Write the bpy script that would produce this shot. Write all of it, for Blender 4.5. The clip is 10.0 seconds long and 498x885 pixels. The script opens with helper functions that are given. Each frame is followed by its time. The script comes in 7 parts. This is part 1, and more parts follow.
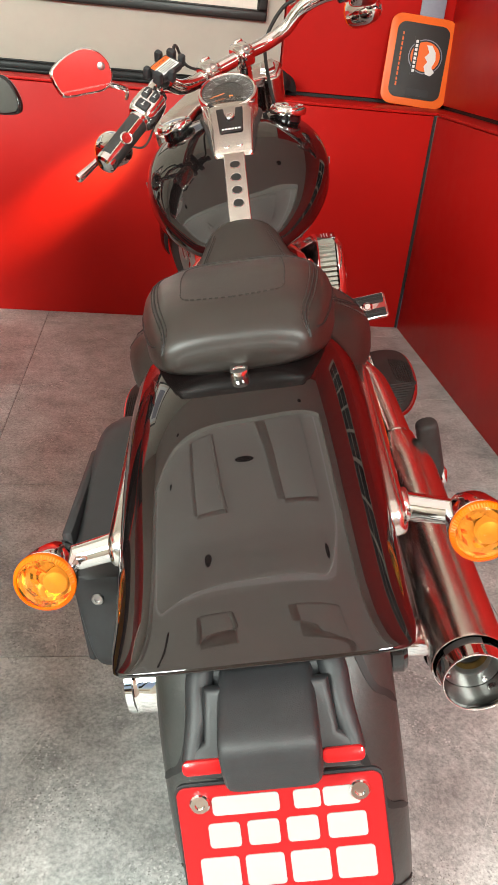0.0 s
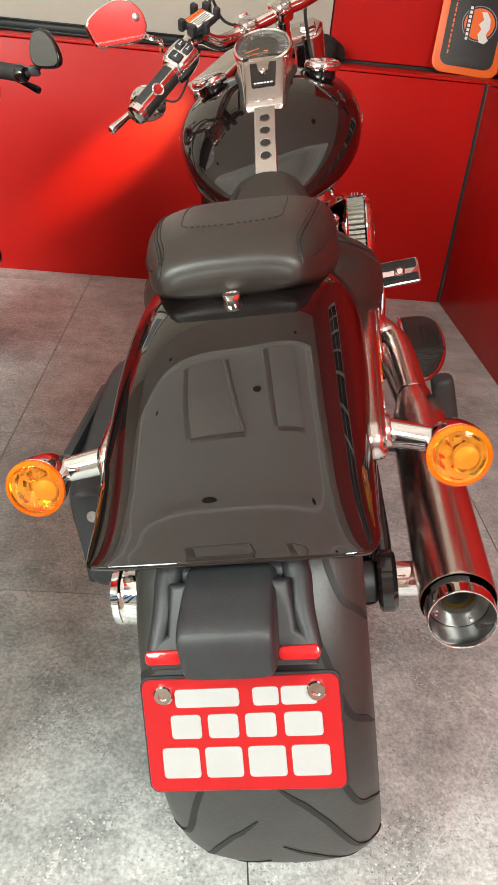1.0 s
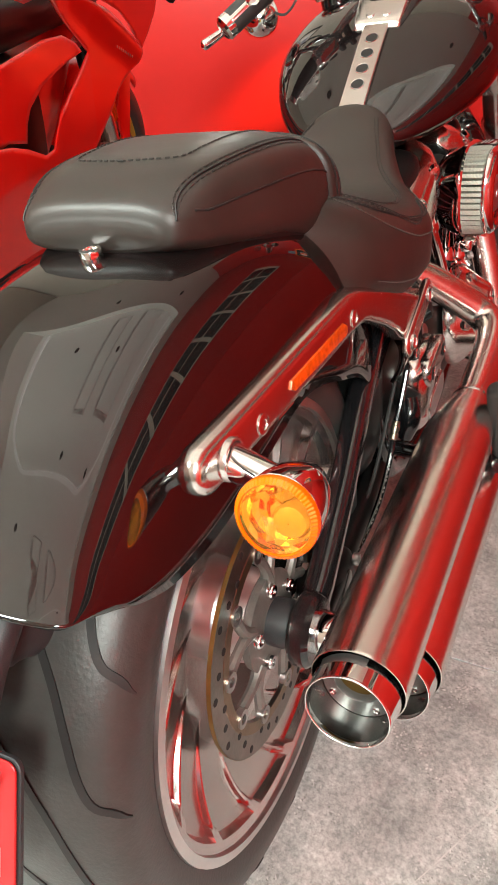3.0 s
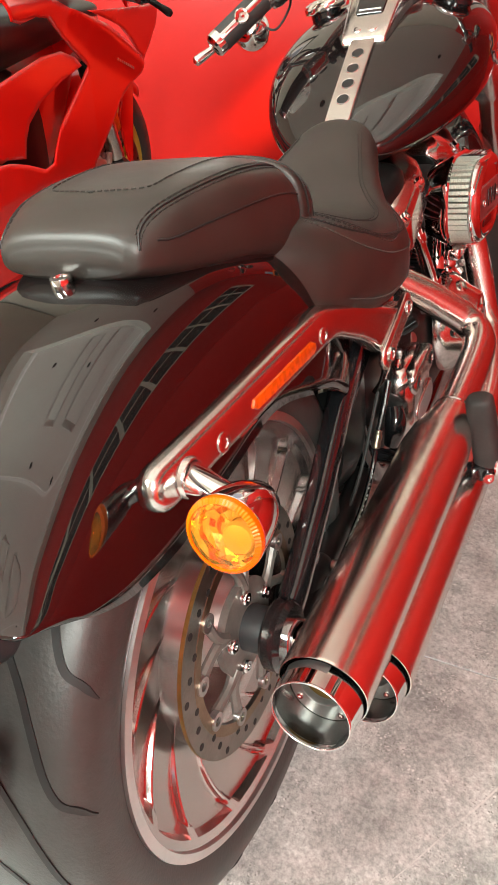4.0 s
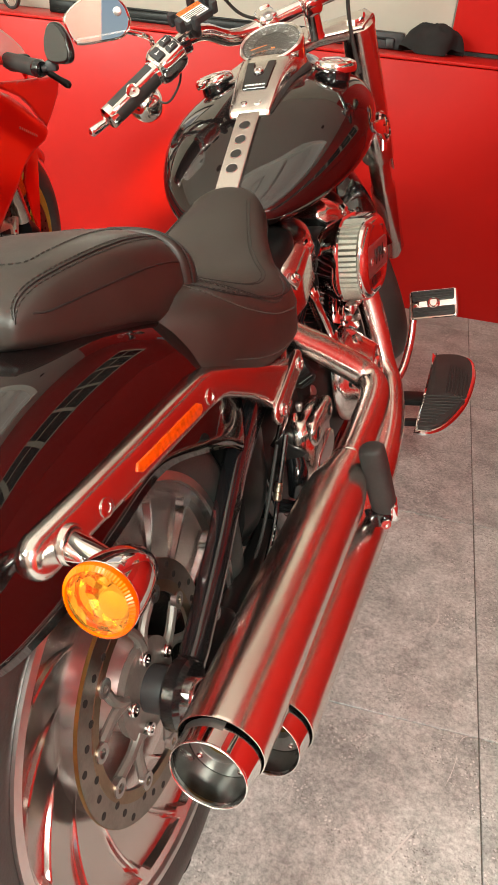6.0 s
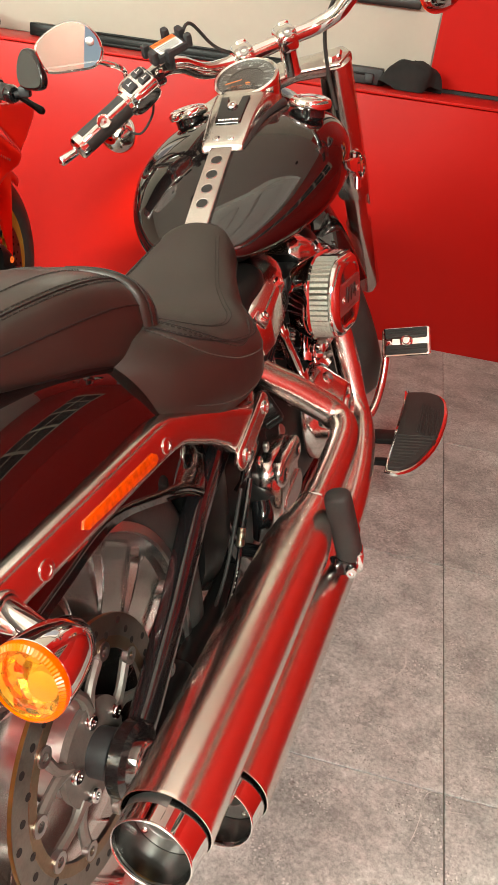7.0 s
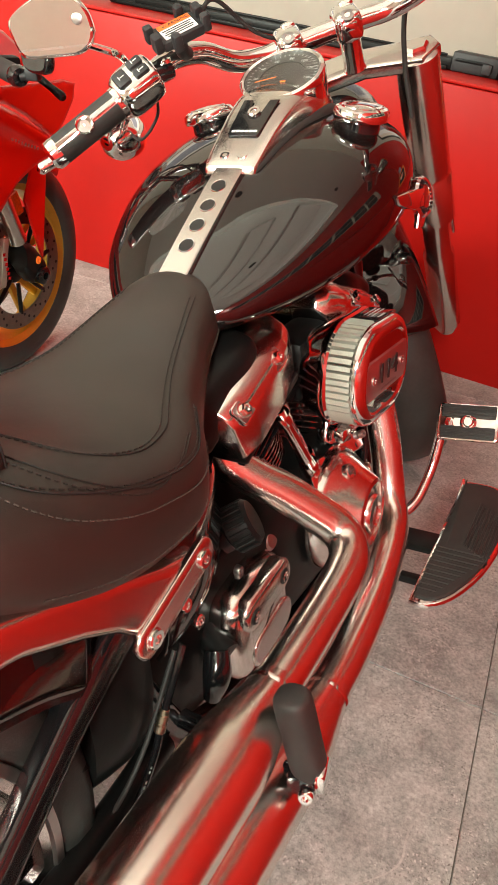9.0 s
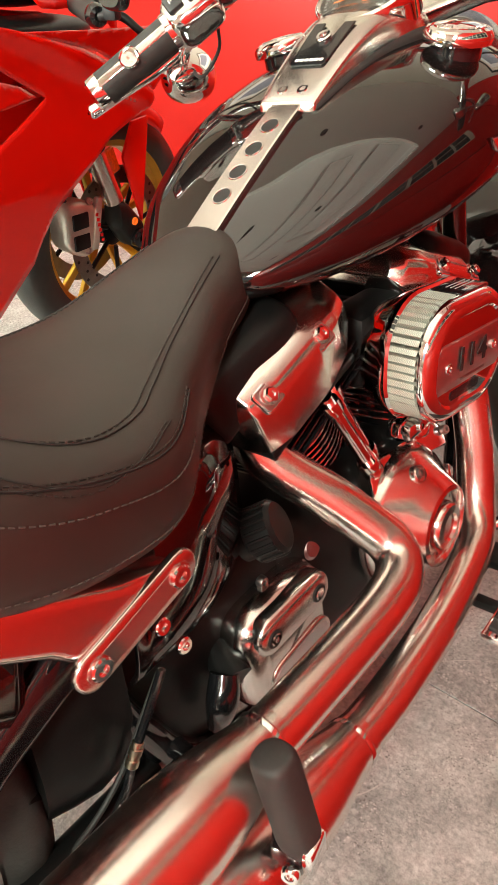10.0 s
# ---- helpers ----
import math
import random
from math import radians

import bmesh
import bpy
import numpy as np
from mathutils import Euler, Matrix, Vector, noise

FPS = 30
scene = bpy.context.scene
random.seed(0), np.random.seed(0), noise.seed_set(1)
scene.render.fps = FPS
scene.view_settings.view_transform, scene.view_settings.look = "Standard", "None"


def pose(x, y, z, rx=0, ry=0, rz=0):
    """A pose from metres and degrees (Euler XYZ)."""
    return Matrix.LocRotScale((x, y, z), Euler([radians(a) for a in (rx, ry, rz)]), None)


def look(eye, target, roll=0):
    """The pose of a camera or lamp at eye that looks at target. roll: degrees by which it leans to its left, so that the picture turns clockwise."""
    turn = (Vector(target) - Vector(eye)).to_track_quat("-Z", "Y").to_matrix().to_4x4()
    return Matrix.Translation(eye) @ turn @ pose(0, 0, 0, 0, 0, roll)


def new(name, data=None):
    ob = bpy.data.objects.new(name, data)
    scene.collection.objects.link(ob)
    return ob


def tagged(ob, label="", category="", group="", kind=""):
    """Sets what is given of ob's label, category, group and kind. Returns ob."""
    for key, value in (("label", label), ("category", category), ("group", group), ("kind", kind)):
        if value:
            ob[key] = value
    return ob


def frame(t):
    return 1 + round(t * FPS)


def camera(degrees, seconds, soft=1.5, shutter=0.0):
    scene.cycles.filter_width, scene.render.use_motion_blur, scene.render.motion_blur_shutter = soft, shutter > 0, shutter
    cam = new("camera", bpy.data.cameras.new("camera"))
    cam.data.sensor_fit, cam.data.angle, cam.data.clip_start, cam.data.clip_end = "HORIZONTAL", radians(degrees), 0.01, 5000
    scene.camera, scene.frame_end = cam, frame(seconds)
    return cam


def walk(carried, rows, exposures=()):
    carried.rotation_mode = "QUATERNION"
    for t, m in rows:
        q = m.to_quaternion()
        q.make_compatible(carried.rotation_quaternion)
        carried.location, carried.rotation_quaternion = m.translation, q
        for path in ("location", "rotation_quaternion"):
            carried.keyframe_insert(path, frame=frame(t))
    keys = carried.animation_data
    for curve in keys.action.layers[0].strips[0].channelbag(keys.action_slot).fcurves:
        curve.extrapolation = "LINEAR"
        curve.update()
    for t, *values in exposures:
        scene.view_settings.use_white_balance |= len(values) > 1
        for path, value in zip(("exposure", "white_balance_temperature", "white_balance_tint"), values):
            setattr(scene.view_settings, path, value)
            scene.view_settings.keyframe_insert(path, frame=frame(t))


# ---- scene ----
cam = camera(37.00, 10.0)
# time, eye, target, roll
PATH = [
    (0, (-0.184, -0.729, 1.023), (-0.100, 0.763, 0.211), 5.7),
    (0.5, (-0.144, -0.758, 0.997), (-0.138, 0.724, 0.164), 5.3),
    (1, (-0.115, -0.774, 0.982), (-0.141, 0.697, 0.130), 6.0),
    (1.5, (-0.050, -0.749, 0.969), (-0.085, 0.707, 0.092), 7.3),
    (2, (0.031, -0.639, 0.963), (-0.031, 0.773, 0.019), 9.3),
    (2.5, (0.110, -0.557, 0.963), (-0.176, 0.798, -0.024), 8.4),
    (2.7, (0.141, -0.535, 0.967), (-0.251, 0.786, -0.028), 7.7),
    (3.8, (0.215, -0.517, 0.998), (-0.308, 0.735, -0.027), 4.9),
    (4, (0.223, -0.518, 1.009), (-0.289, 0.746, -0.006), 4.8),
    (4.5, (0.244, -0.520, 1.016), (-0.239, 0.780, 0.032), 4.7),
    (5, (0.253, -0.520, 1.017), (-0.197, 0.810, 0.058), 4.7),
    (5.5, (0.260, -0.515, 1.021), (-0.156, 0.840, 0.083), 5.0),
    (6.8, (0.274, -0.491, 1.047), (-0.100, 0.920, 0.175), 6.9),
    (7, (0.272, -0.462, 1.046), (-0.093, 0.954, 0.179), 7.6),
    (7.2, (0.272, -0.427, 1.042), (-0.079, 0.996, 0.181), 8.2),
    (7.5, (0.263, -0.348, 1.059), (-0.080, 1.078, 0.198), 9.6),
    (8, (0.234, -0.261, 1.096), (-0.105, 1.160, 0.227), 11.3),
    (8.5, (0.229, -0.181, 1.086), (-0.185, 1.203, 0.189), 11.3),
    (9, (0.294, -0.056, 1.068), (-0.263, 1.245, 0.126), 9.6),
    (9.5, (0.351, 0.027, 1.049), (-0.350, 1.218, 0.059), 7.5),
    (10, (0.337, 0.129, 1.015), (-0.465, 1.221, -0.012), 6.0),
]
walk(cam, [(t, look(eye, target, roll)) for t, eye, target, roll in PATH], [(0.0, -1.02, 6500, 10), (1.5, -1.27, 6500, 10), (2.5, -0.92, 6550, 10), (4.0, -0.72, 6620, 10), (5.5, -0.78, 6850, 9), (7.0, -0.82, 7050, 9), (8.5, -0.84, 7050, 9), (10.0, -0.53, 7100, 9)])

# ---------------------------------------------------------------- light
world = bpy.data.worlds.new("world")
scene.world = world
world.use_nodes = True
wn = world.node_tree.nodes
sky = wn.new("ShaderNodeTexSky")
sky.sky_type, sky.sun_disc, sky.sun_elevation, sky.sun_rotation = "NISHITA", False, radians(50), radians(200)
wn["Background"].inputs["Strength"].default_value = 0.12
world.node_tree.links.new(sky.outputs[0], wn["Background"].inputs["Color"])


def area_lamp(name, m, sx, sy, power, color):
    d = bpy.data.lights.new(name, "AREA")
    d.shape, d.size, d.size_y, d.energy, d.color = "RECTANGLE", sx, sy, power, color
    ob = new(name, d)
    ob.matrix_world = m
    return ob


ROOM = pose(0.552, 2.255, 0, 0, 0, 5.5)      # origin: foot of the inner corner; x along the back wall, -y into the room


XL, YB, HT = -4.2, -4.3, 2.9


def room(x, y, z):
    return ROOM @ Vector((x, y, z))


# daylight from the glazed shop front behind the bike: two bays either side of a pier
for bay0, bay1, flux in ((-4.1, -2.15, 155), (-0.45, -0.05, 235)):
    area_lamp("daylight", look(room((bay0 + bay1) / 2, YB + 0.1, 2.1), room((bay0 + bay1) / 2, YB + 1.6, 0.2)), bay1 - bay0, 1.0, flux * (bay1 - bay0) * 1.7, (0.90, 1.0, 0.93))

# ---------------------------------------------------------------- materials


def mat(name, color, rough=0.5, metal=0.0, coat=0.0, spec=0.5, vary=0.0, scale=8.0, bump=0.0, bump_scale=200.0, rough_vary=0.0, coat_rough=0.02, stretch=None, emit=None, strength=0.0):
    """Principled material with two scales of noise in colour, roughness and relief."""
    m = bpy.data.materials.new(name)
    m.use_nodes = True
    nt = m.node_tree
    p = nt.nodes["Principled BSDF"]
    p.inputs["Base Color"].default_value = (*color, 1)
    p.inputs["Roughness"].default_value = rough
    p.inputs["Metallic"].default_value = metal
    p.inputs["Coat Weight"].default_value = coat
    p.inputs["Coat Roughness"].default_value = coat_rough
    p.inputs["Specular IOR Level"].default_value = spec
    if emit:
        p.inputs["Emission Color"].default_value = (*emit, 1)
        p.inputs["Emission Strength"].default_value = strength
    tc = nt.nodes.new("ShaderNodeTexCoord")
    src = tc.outputs["Object"]
    if stretch:
        mp = nt.nodes.new("ShaderNodeMapping")
        mp.inputs["Scale"].default_value = stretch
        nt.links.new(src, mp.inputs[0])
        src = mp.outputs[0]
    if vary or rough_vary:
        n1 = nt.nodes.new("ShaderNodeTexNoise")
        n1.inputs["Scale"].default_value, n1.inputs["Detail"].default_value = scale, 5
        n2 = nt.nodes.new("ShaderNodeTexNoise")
        n2.inputs["Scale"].default_value, n2.inputs["Detail"].default_value = scale * 9, 4
        nt.links.new(src, n1.inputs["Vector"])
        nt.links.new(src, n2.inputs["Vector"])
        mx = nt.nodes.new("ShaderNodeMath")
        mx.operation = "MULTIPLY_ADD"
        mx.inputs[1].default_value = 0.45
        nt.links.new(n2.outputs[0], mx.inputs[0])
        nt.links.new(n1.outputs[0], mx.inputs[2])
        if vary:
            rp = nt.nodes.new("ShaderNodeValToRGB")
            rp.color_ramp.elements[0].position, rp.color_ramp.elements[1].position = 0.45, 1.0
            rp.color_ramp.elements[0].color = (*[c * (1 - vary) for c in color], 1)
            rp.color_ramp.elements[1].color = (*[min(1, c * (1 + vary)) for c in color], 1)
            nt.links.new(mx.outputs[0], rp.inputs[0])
            nt.links.new(rp.outputs[0], p.inputs["Base Color"])
        if rough_vary:
            mr = nt.nodes.new("ShaderNodeMapRange")
            mr.inputs[1].default_value, mr.inputs[2].default_value = 0.45, 1.0
            mr.inputs[3].default_value, mr.inputs[4].default_value = max(0.0, rough - rough_vary), rough + rough_vary
            nt.links.new(mx.outputs[0], mr.inputs[0])
            nt.links.new(mr.outputs[0], p.inputs["Roughness"])
    if bump:
        n3 = nt.nodes.new("ShaderNodeTexNoise")
        n3.inputs["Scale"].default_value, n3.inputs["Detail"].default_value = bump_scale, 6
        nt.links.new(src, n3.inputs["Vector"])
        b = nt.nodes.new("ShaderNodeBump")
        b.inputs["Strength"].default_value, b.inputs["Distance"].default_value = bump, 0.002
        nt.links.new(n3.outputs[0], b.inputs["Height"])
        nt.links.new(b.outputs[0], p.inputs["Normal"])
    return m


COAT_IOR = 1.75
black_paint = mat("black_paint", (0.006, 0.004, 0.004), 0.12, coat=1.0, spec=0.0, rough_vary=0.03, scale=30)
black_paint.node_tree.nodes["Principled BSDF"].inputs["Coat IOR"].default_value = COAT_IOR
satin_metal = mat("satin_metal", (0.72, 0.685, 0.65), 0.20, 1.0, rough_vary=0.012, scale=6, bump=0.02, bump_scale=900)
brushed_pipe = mat("brushed_pipe", (0.86, 0.82, 0.77), 0.22, 1.0, rough_vary=0.015, scale=8, bump=0.02, bump_scale=700)
chrome = mat("chrome", (0.86, 0.85, 0.84), 0.04, 1.0, rough_vary=0.02, scale=40)
ferrule_steel = mat("ferrule_steel", (0.62, 0.55, 0.42), 0.3, 1.0, vary=0.1, scale=60)
steel = mat("steel", (0.42, 0.40, 0.39), 0.32, 1.0, vary=0.15, scale=60)
disc_steel = mat("disc_steel", (0.25, 0.225, 0.20), 0.33, 1.0, vary=0.2, scale=40, bump=0.1)
wheel_alloy = mat("wheel_alloy", (0.60, 0.57, 0.56), 0.36, 1.0, vary=0.1, scale=20, rough_vary=0.06)
machined_alloy = mat("machined_alloy", (0.80, 0.77, 0.75), 0.24, 1.0, rough_vary=0.03, scale=30)
polished_alloy = mat("polished_alloy", (0.78, 0.75, 0.72), 0.17, 1.0, rough_vary=0.02, scale=12)
disc_bronze = mat("disc_bronze", (0.26, 0.19, 0.125), 0.36, 1.0, vary=0.2, scale=40, bump=0.1)
bronze = mat("bronze", (0.22, 0.13, 0.04), 0.4, 0.8, vary=0.2, scale=60)
bright_rim = mat("bright_rim", (0.93, 0.92, 0.90), 0.22, 1.0)
liner_grey = mat("liner_grey", (0.20, 0.20, 0.195), 0.22, 1.0, vary=0.15, scale=60)
tip_grey = mat("tip_grey", (0.34, 0.33, 0.32), 0.36, 0.9, vary=0.15, scale=60)
carrier_grey = mat("carrier_grey", (0.17, 0.152, 0.138), 0.42, 0.35, vary=0.2, scale=50)
# greyer copy of the machined wheel metal: pockets' dark reflections put into its colour
pocket_shade_alloy = mat("pocket_shade_alloy", (0.60, 0.57, 0.55), 0.22, 1.0, rough_vary=0.03, scale=25)
wheel_dark = mat("wheel_dark", (0.17, 0.158, 0.15), 0.38, 0.85)
black_satin = mat("black_satin", (0.008, 0.008, 0.008), 0.36, spec=0.18, vary=0.2, scale=30, bump=0.05)
black_gloss = mat("black_gloss", (0.008, 0.008, 0.009), 0.16, coat=0.6, rough_vary=0.05, scale=30)
black_plastic = mat("black_plastic", (0.022, 0.022, 0.024), 0.5, vary=0.2, scale=40, bump=0.15, bump_scale=900)
rubber = mat("rubber", (0.028, 0.026, 0.025), 0.62, vary=0.25, scale=25, bump=0.12, bump_scale=500)
tyre_rubber = mat("tyre_rubber", (0.038, 0.038, 0.036), 0.40, vary=0.25, scale=14, bump=0.15, bump_scale=300)
leather = mat("leather", (0.026, 0.020, 0.017), 0.43, vary=0.15, scale=18, bump=0.07, bump_scale=900, rough_vary=0.05)
thread = mat("thread", (0.020, 0.016, 0.014), 0.6)
thread_pale = mat("thread_pale", (0.06, 0.052, 0.046), 0.7)
red_wall = mat("red_wall", (0.475, 0.0105, 0.008), 0.38, spec=0.18, vary=0.04, scale=3, rough_vary=0.05)
cream_wall = mat("cream_wall", (0.50, 0.46, 0.395), 0.65, vary=0.04, scale=4, bump=0.06, bump_scale=150)
ceiling_white = mat("ceiling_white", (0.80, 0.78, 0.74), 0.7, vary=0.03, scale=3)
black_frame = mat("black_frame", (0.012, 0.011, 0.010), 0.35, vary=0.2, scale=30)
grout = mat("grout", (0.13, 0.115, 0.10), 0.8, vary=0.2, scale=30)
joint_black = mat("joint_black", (0.01, 0.009, 0.009), 0.6)
amber = mat("amber_lens", (1.0, 0.30, 0.009), 0.02, spec=0.5, bump=0.10, bump_scale=220)
amber.node_tree.nodes["Principled BSDF"].inputs["Transmission Weight"].default_value = 1.0
amber.node_tree.nodes["Principled BSDF"].inputs["IOR"].default_value = 1.32
reflector_chrome = mat("reflector_chrome", (0.95, 0.93, 0.88), 0.08, 0.94, bump=0.12, bump_scale=160)
bulb_glass = mat("bulb_glass", (0.42, 0.27, 0.18), 0.3, spec=0.4)
amber_deep = mat("amber_deep", (0.85, 0.13, 0.0006), 0.25, spec=0.4)
amber_reflector = mat("amber_reflector", (0.70, 0.085, 0.003), 0.2, coat=0.5, vary=0.35, scale=160, bump=0.4, bump_scale=300)
red_lens = mat("red_lens", (0.6, 0.01, 0.012), 0.15, coat=0.6, vary=0.15, scale=90)
plate_red = mat("plate_red", (0.36, 0.006, 0.008), 0.35, vary=0.04, scale=15)
plate_white = mat("plate_white", (0.35, 0.35, 0.345), 0.4, vary=0.03, scale=30)
race_red = mat("race_red", (0.80, 0.007, 0.004), 0.30, coat=0.8, coat_rough=0.06, spec=0.2)
gold_alloy = mat("gold_alloy", (0.62, 0.36, 0.05), 0.38, 0.7, vary=0.1, scale=20)
caliper_metal = mat("caliper_metal", (0.55, 0.50, 0.44), 0.42, 0.8, vary=0.12, scale=40)
orange_paint = mat("orange_paint", (0.85, 0.15, 0.02), 0.4, vary=0.05, scale=10)
grey_blue = mat("grey_blue", (0.25, 0.26, 0.32), 0.5, vary=0.1, scale=10)
cloth_black = mat("cloth_black", (0.012, 0.011, 0.011), 0.9, vary=0.3, scale=40, bump=0.3, bump_scale=600)
dial_print = mat("dial_print", (0.45, 0.45, 0.46), 0.5)
white_print = mat("white_print", (0.75, 0.75, 0.74), 0.5)
dark_print = mat("dark_print", (0.02, 0.02, 0.02), 0.5)
dial_face = mat("dial_face", (0.05, 0.043, 0.038), 0.3, coat=1.0, vary=0.1, scale=30)
dial_dark = mat("dial_dark", (0.035, 0.03, 0.028), 0.3, coat=1.0)
needle_orange = mat("needle_orange", (0.9, 0.2, 0.03), 0.4, emit=(1, 0.2, 0.02), strength=0.4)
lcd_violet = mat("lcd_violet", (0.08, 0.06, 0.2), 0.3, emit=(0.2, 0.14, 0.6), strength=0.5)
filter_grey = mat("filter_grey", (0.42, 0.42, 0.37), 0.7, vary=0.2, scale=120, bump=0.4, bump_scale=1500)


def mesh_weave(m):
    """Fine wire mesh: dark holes between pale wires."""
    nt = m.node_tree
    ck = nt.nodes.new("ShaderNodeTexChecker")
    ck.inputs["Scale"].default_value = 900
    ck.inputs["Color1"].default_value, ck.inputs["Color2"].default_value = (0.58, 0.58, 0.50, 1), (0.26, 0.26, 0.22, 1)
    nt.links.new(nt.nodes["Texture Coordinate"].outputs["Object"], ck.inputs["Vector"])
    nt.links.new(ck.outputs["Color"], nt.nodes["Principled BSDF"].inputs["Base Color"])


mesh_weave(filter_grey)
dark_glass = mat("dark_glass", (0.010, 0.010, 0.012), 0.06, coat=1.0)
mirror_glass = mat("mirror_glass", (0.86, 0.85, 0.84), 0.01, 1.0)
picture_paper = mat("picture_paper", (0.7, 0.6, 0.52), 0.25, vary=0.12, scale=3)
led_white = mat("led_white", (0.9, 0.9, 0.9), 0.5, emit=(1.0, 0.96, 0.9), strength=1.9)
# ceiling white with the light that falls on it put in as emission
ceiling_glow = mat("ceiling_glow", (0.8, 0.78, 0.74), 0.6, vary=0.03, scale=3, emit=(0.98, 1.0, 0.90), strength=1.0)

# floor tiles: grey stone with worn pale flecks
floor_tile = mat("floor_tile", (0.20, 0.195, 0.185), 0.36)


def floor_nodes(m):
    nt = m.node_tree
    p = nt.nodes["Principled BSDF"]
    tc = nt.nodes["Texture Coordinate"]
    info = nt.nodes.new("ShaderNodeObjectInfo")
    off = nt.nodes.new("ShaderNodeVectorMath")
    off.operation = "MULTIPLY_ADD"
    off.inputs[1].default_value = (1, 1, 1)
    sc = nt.nodes.new("ShaderNodeMath")
    sc.operation, sc.inputs[1].default_value = "MULTIPLY", 40.0
    nt.links.new(info.outputs["Random"], sc.inputs[0])
    nt.links.new(tc.outputs["Object"], off.inputs[0])
    nt.links.new(sc.outputs[0], off.inputs[2])

    def noise_tex(scale, detail, rough=0.6, dist=0.0):
        n = nt.nodes.new("ShaderNodeTexNoise")
        n.inputs["Scale"].default_value, n.inputs["Detail"].default_value = scale, detail
        n.inputs["Roughness"].default_value, n.inputs["Distortion"].default_value = rough, dist
        nt.links.new(off.outputs[0], n.inputs["Vector"])
        return n

    def ramp(src, a, b, ca, cb):
        r = nt.nodes.new("ShaderNodeValToRGB")
        r.color_ramp.elements[0].position, r.color_ramp.elements[1].position = a, b
        r.color_ramp.elements[0].color, r.color_ramp.elements[1].color = (*ca, 1), (*cb, 1)
        nt.links.new(src, r.inputs[0])
        return r

    def mix(kind, fac, a, b):
        x = nt.nodes.new("ShaderNodeMixRGB")
        x.blend_type = kind
        if isinstance(fac, float):
            x.inputs[0].default_value = fac
        else:
            nt.links.new(fac, x.inputs[0])
        nt.links.new(a, x.inputs[1])
        nt.links.new(b, x.inputs[2])
        return x.outputs[0]

    big = ramp(noise_tex(7, 9, 0.78).outputs[0], 0.36, 0.64, (0.26, 0.270, 0.264), (0.56, 0.573, 0.560))
    fine = ramp(noise_tex(160, 6, 0.7).outputs[0], 0.34, 0.66, (0.66, 0.66, 0.66), (1.30, 1.30, 1.29))
    base = mix("MULTIPLY", 1.0, big.outputs[0], fine.outputs[0])
    patch = ramp(noise_tex(9, 6, 0.75).outputs[0], 0.44, 0.60, (0, 0, 0), (1, 1, 1))
    warp = nt.nodes.new("ShaderNodeVectorMath")
    warp.operation = "MULTIPLY_ADD"
    warp.inputs[1].default_value = (0.010, 0.010, 0.010)
    nt.links.new(noise_tex(90, 3).outputs["Color"], warp.inputs[0])
    nt.links.new(off.outputs[0], warp.inputs[2])

    def specks(scale, inner, outer, share, tint, col, strength):
        """Chips of stone: a share of the cells of a warped cell pattern, in patches."""
        vor = nt.nodes.new("ShaderNodeTexVoronoi")
        vor.feature, vor.inputs["Scale"].default_value = "F1", scale
        nt.links.new(warp.outputs[0], vor.inputs["Vector"])
        fl = ramp(vor.outputs["Distance"], inner, outer, (1, 1, 1), (0, 0, 0))
        pick = ramp(vor.outputs["Color"], share, share + 0.02, (1, 1, 1), (0, 0, 0))
        f = mix("MULTIPLY", 1.0, fl.outputs[0], pick.outputs[0])
        f = mix("MULTIPLY", 1.0, f, patch.outputs[0])
        weak = nt.nodes.new("ShaderNodeMath")
        weak.operation, weak.inputs[1].default_value = "MULTIPLY", strength
        nt.links.new(f, weak.inputs[0])
        c = nt.nodes.new("ShaderNodeRGB")
        c.outputs[0].default_value = (*tint, 1)
        return mix("MIX", weak.outputs[0], col, c.outputs[0])

    col = specks(75, 0.26, 0.44, 0.26, (0.66, 0.66, 0.64), base, 0.6)
    col = specks(210, 0.26, 0.46, 0.34, (0.76, 0.76, 0.74), col, 0.75)
    col = specks(230, 0.26, 0.40, 0.42, (0.12, 0.112, 0.105), col, 0.75)
    wave = nt.nodes.new("ShaderNodeTexNoise")
    wave.inputs["Scale"].default_value, wave.inputs["Detail"].default_value, wave.inputs["Distortion"].default_value = 1.6, 2, 0.5
    nt.links.new(off.outputs[0], wave.inputs["Vector"])
    band = nt.nodes.new("ShaderNodeMath")
    band.operation, band.inputs[1].default_value = "COMPARE", 0.5
    band.inputs[2].default_value = 0.0009
    nt.links.new(wave.outputs[0], band.inputs[0])
    scratch = nt.nodes.new("ShaderNodeRGB")
    scratch.outputs[0].default_value = (0.6, 0.59, 0.57, 1)
    vein = mix("MULTIPLY", 1.0, band.outputs[0], patch.outputs[0])
    col = mix("MIX", vein, col, scratch.outputs[0])
    nt.links.new(col, p.inputs["Base Color"])
    rr = nt.nodes.new("ShaderNodeMapRange")
    rr.inputs[3].default_value, rr.inputs[4].default_value = 0.28, 0.48
    nt.links.new(noise_tex(30, 6).outputs[0], rr.inputs[0])
    nt.links.new(rr.outputs[0], p.inputs["Roughness"])
    bp = nt.nodes.new("ShaderNodeBump")
    bp.inputs["Strength"].default_value, bp.inputs["Distance"].default_value = 0.25, 0.001
    nt.links.new(fine.outputs[0], bp.inputs["Height"])
    nt.links.new(bp.outputs[0], p.inputs["Normal"])


floor_nodes(floor_tile)

# ---------------------------------------------------------------- mesh helpers


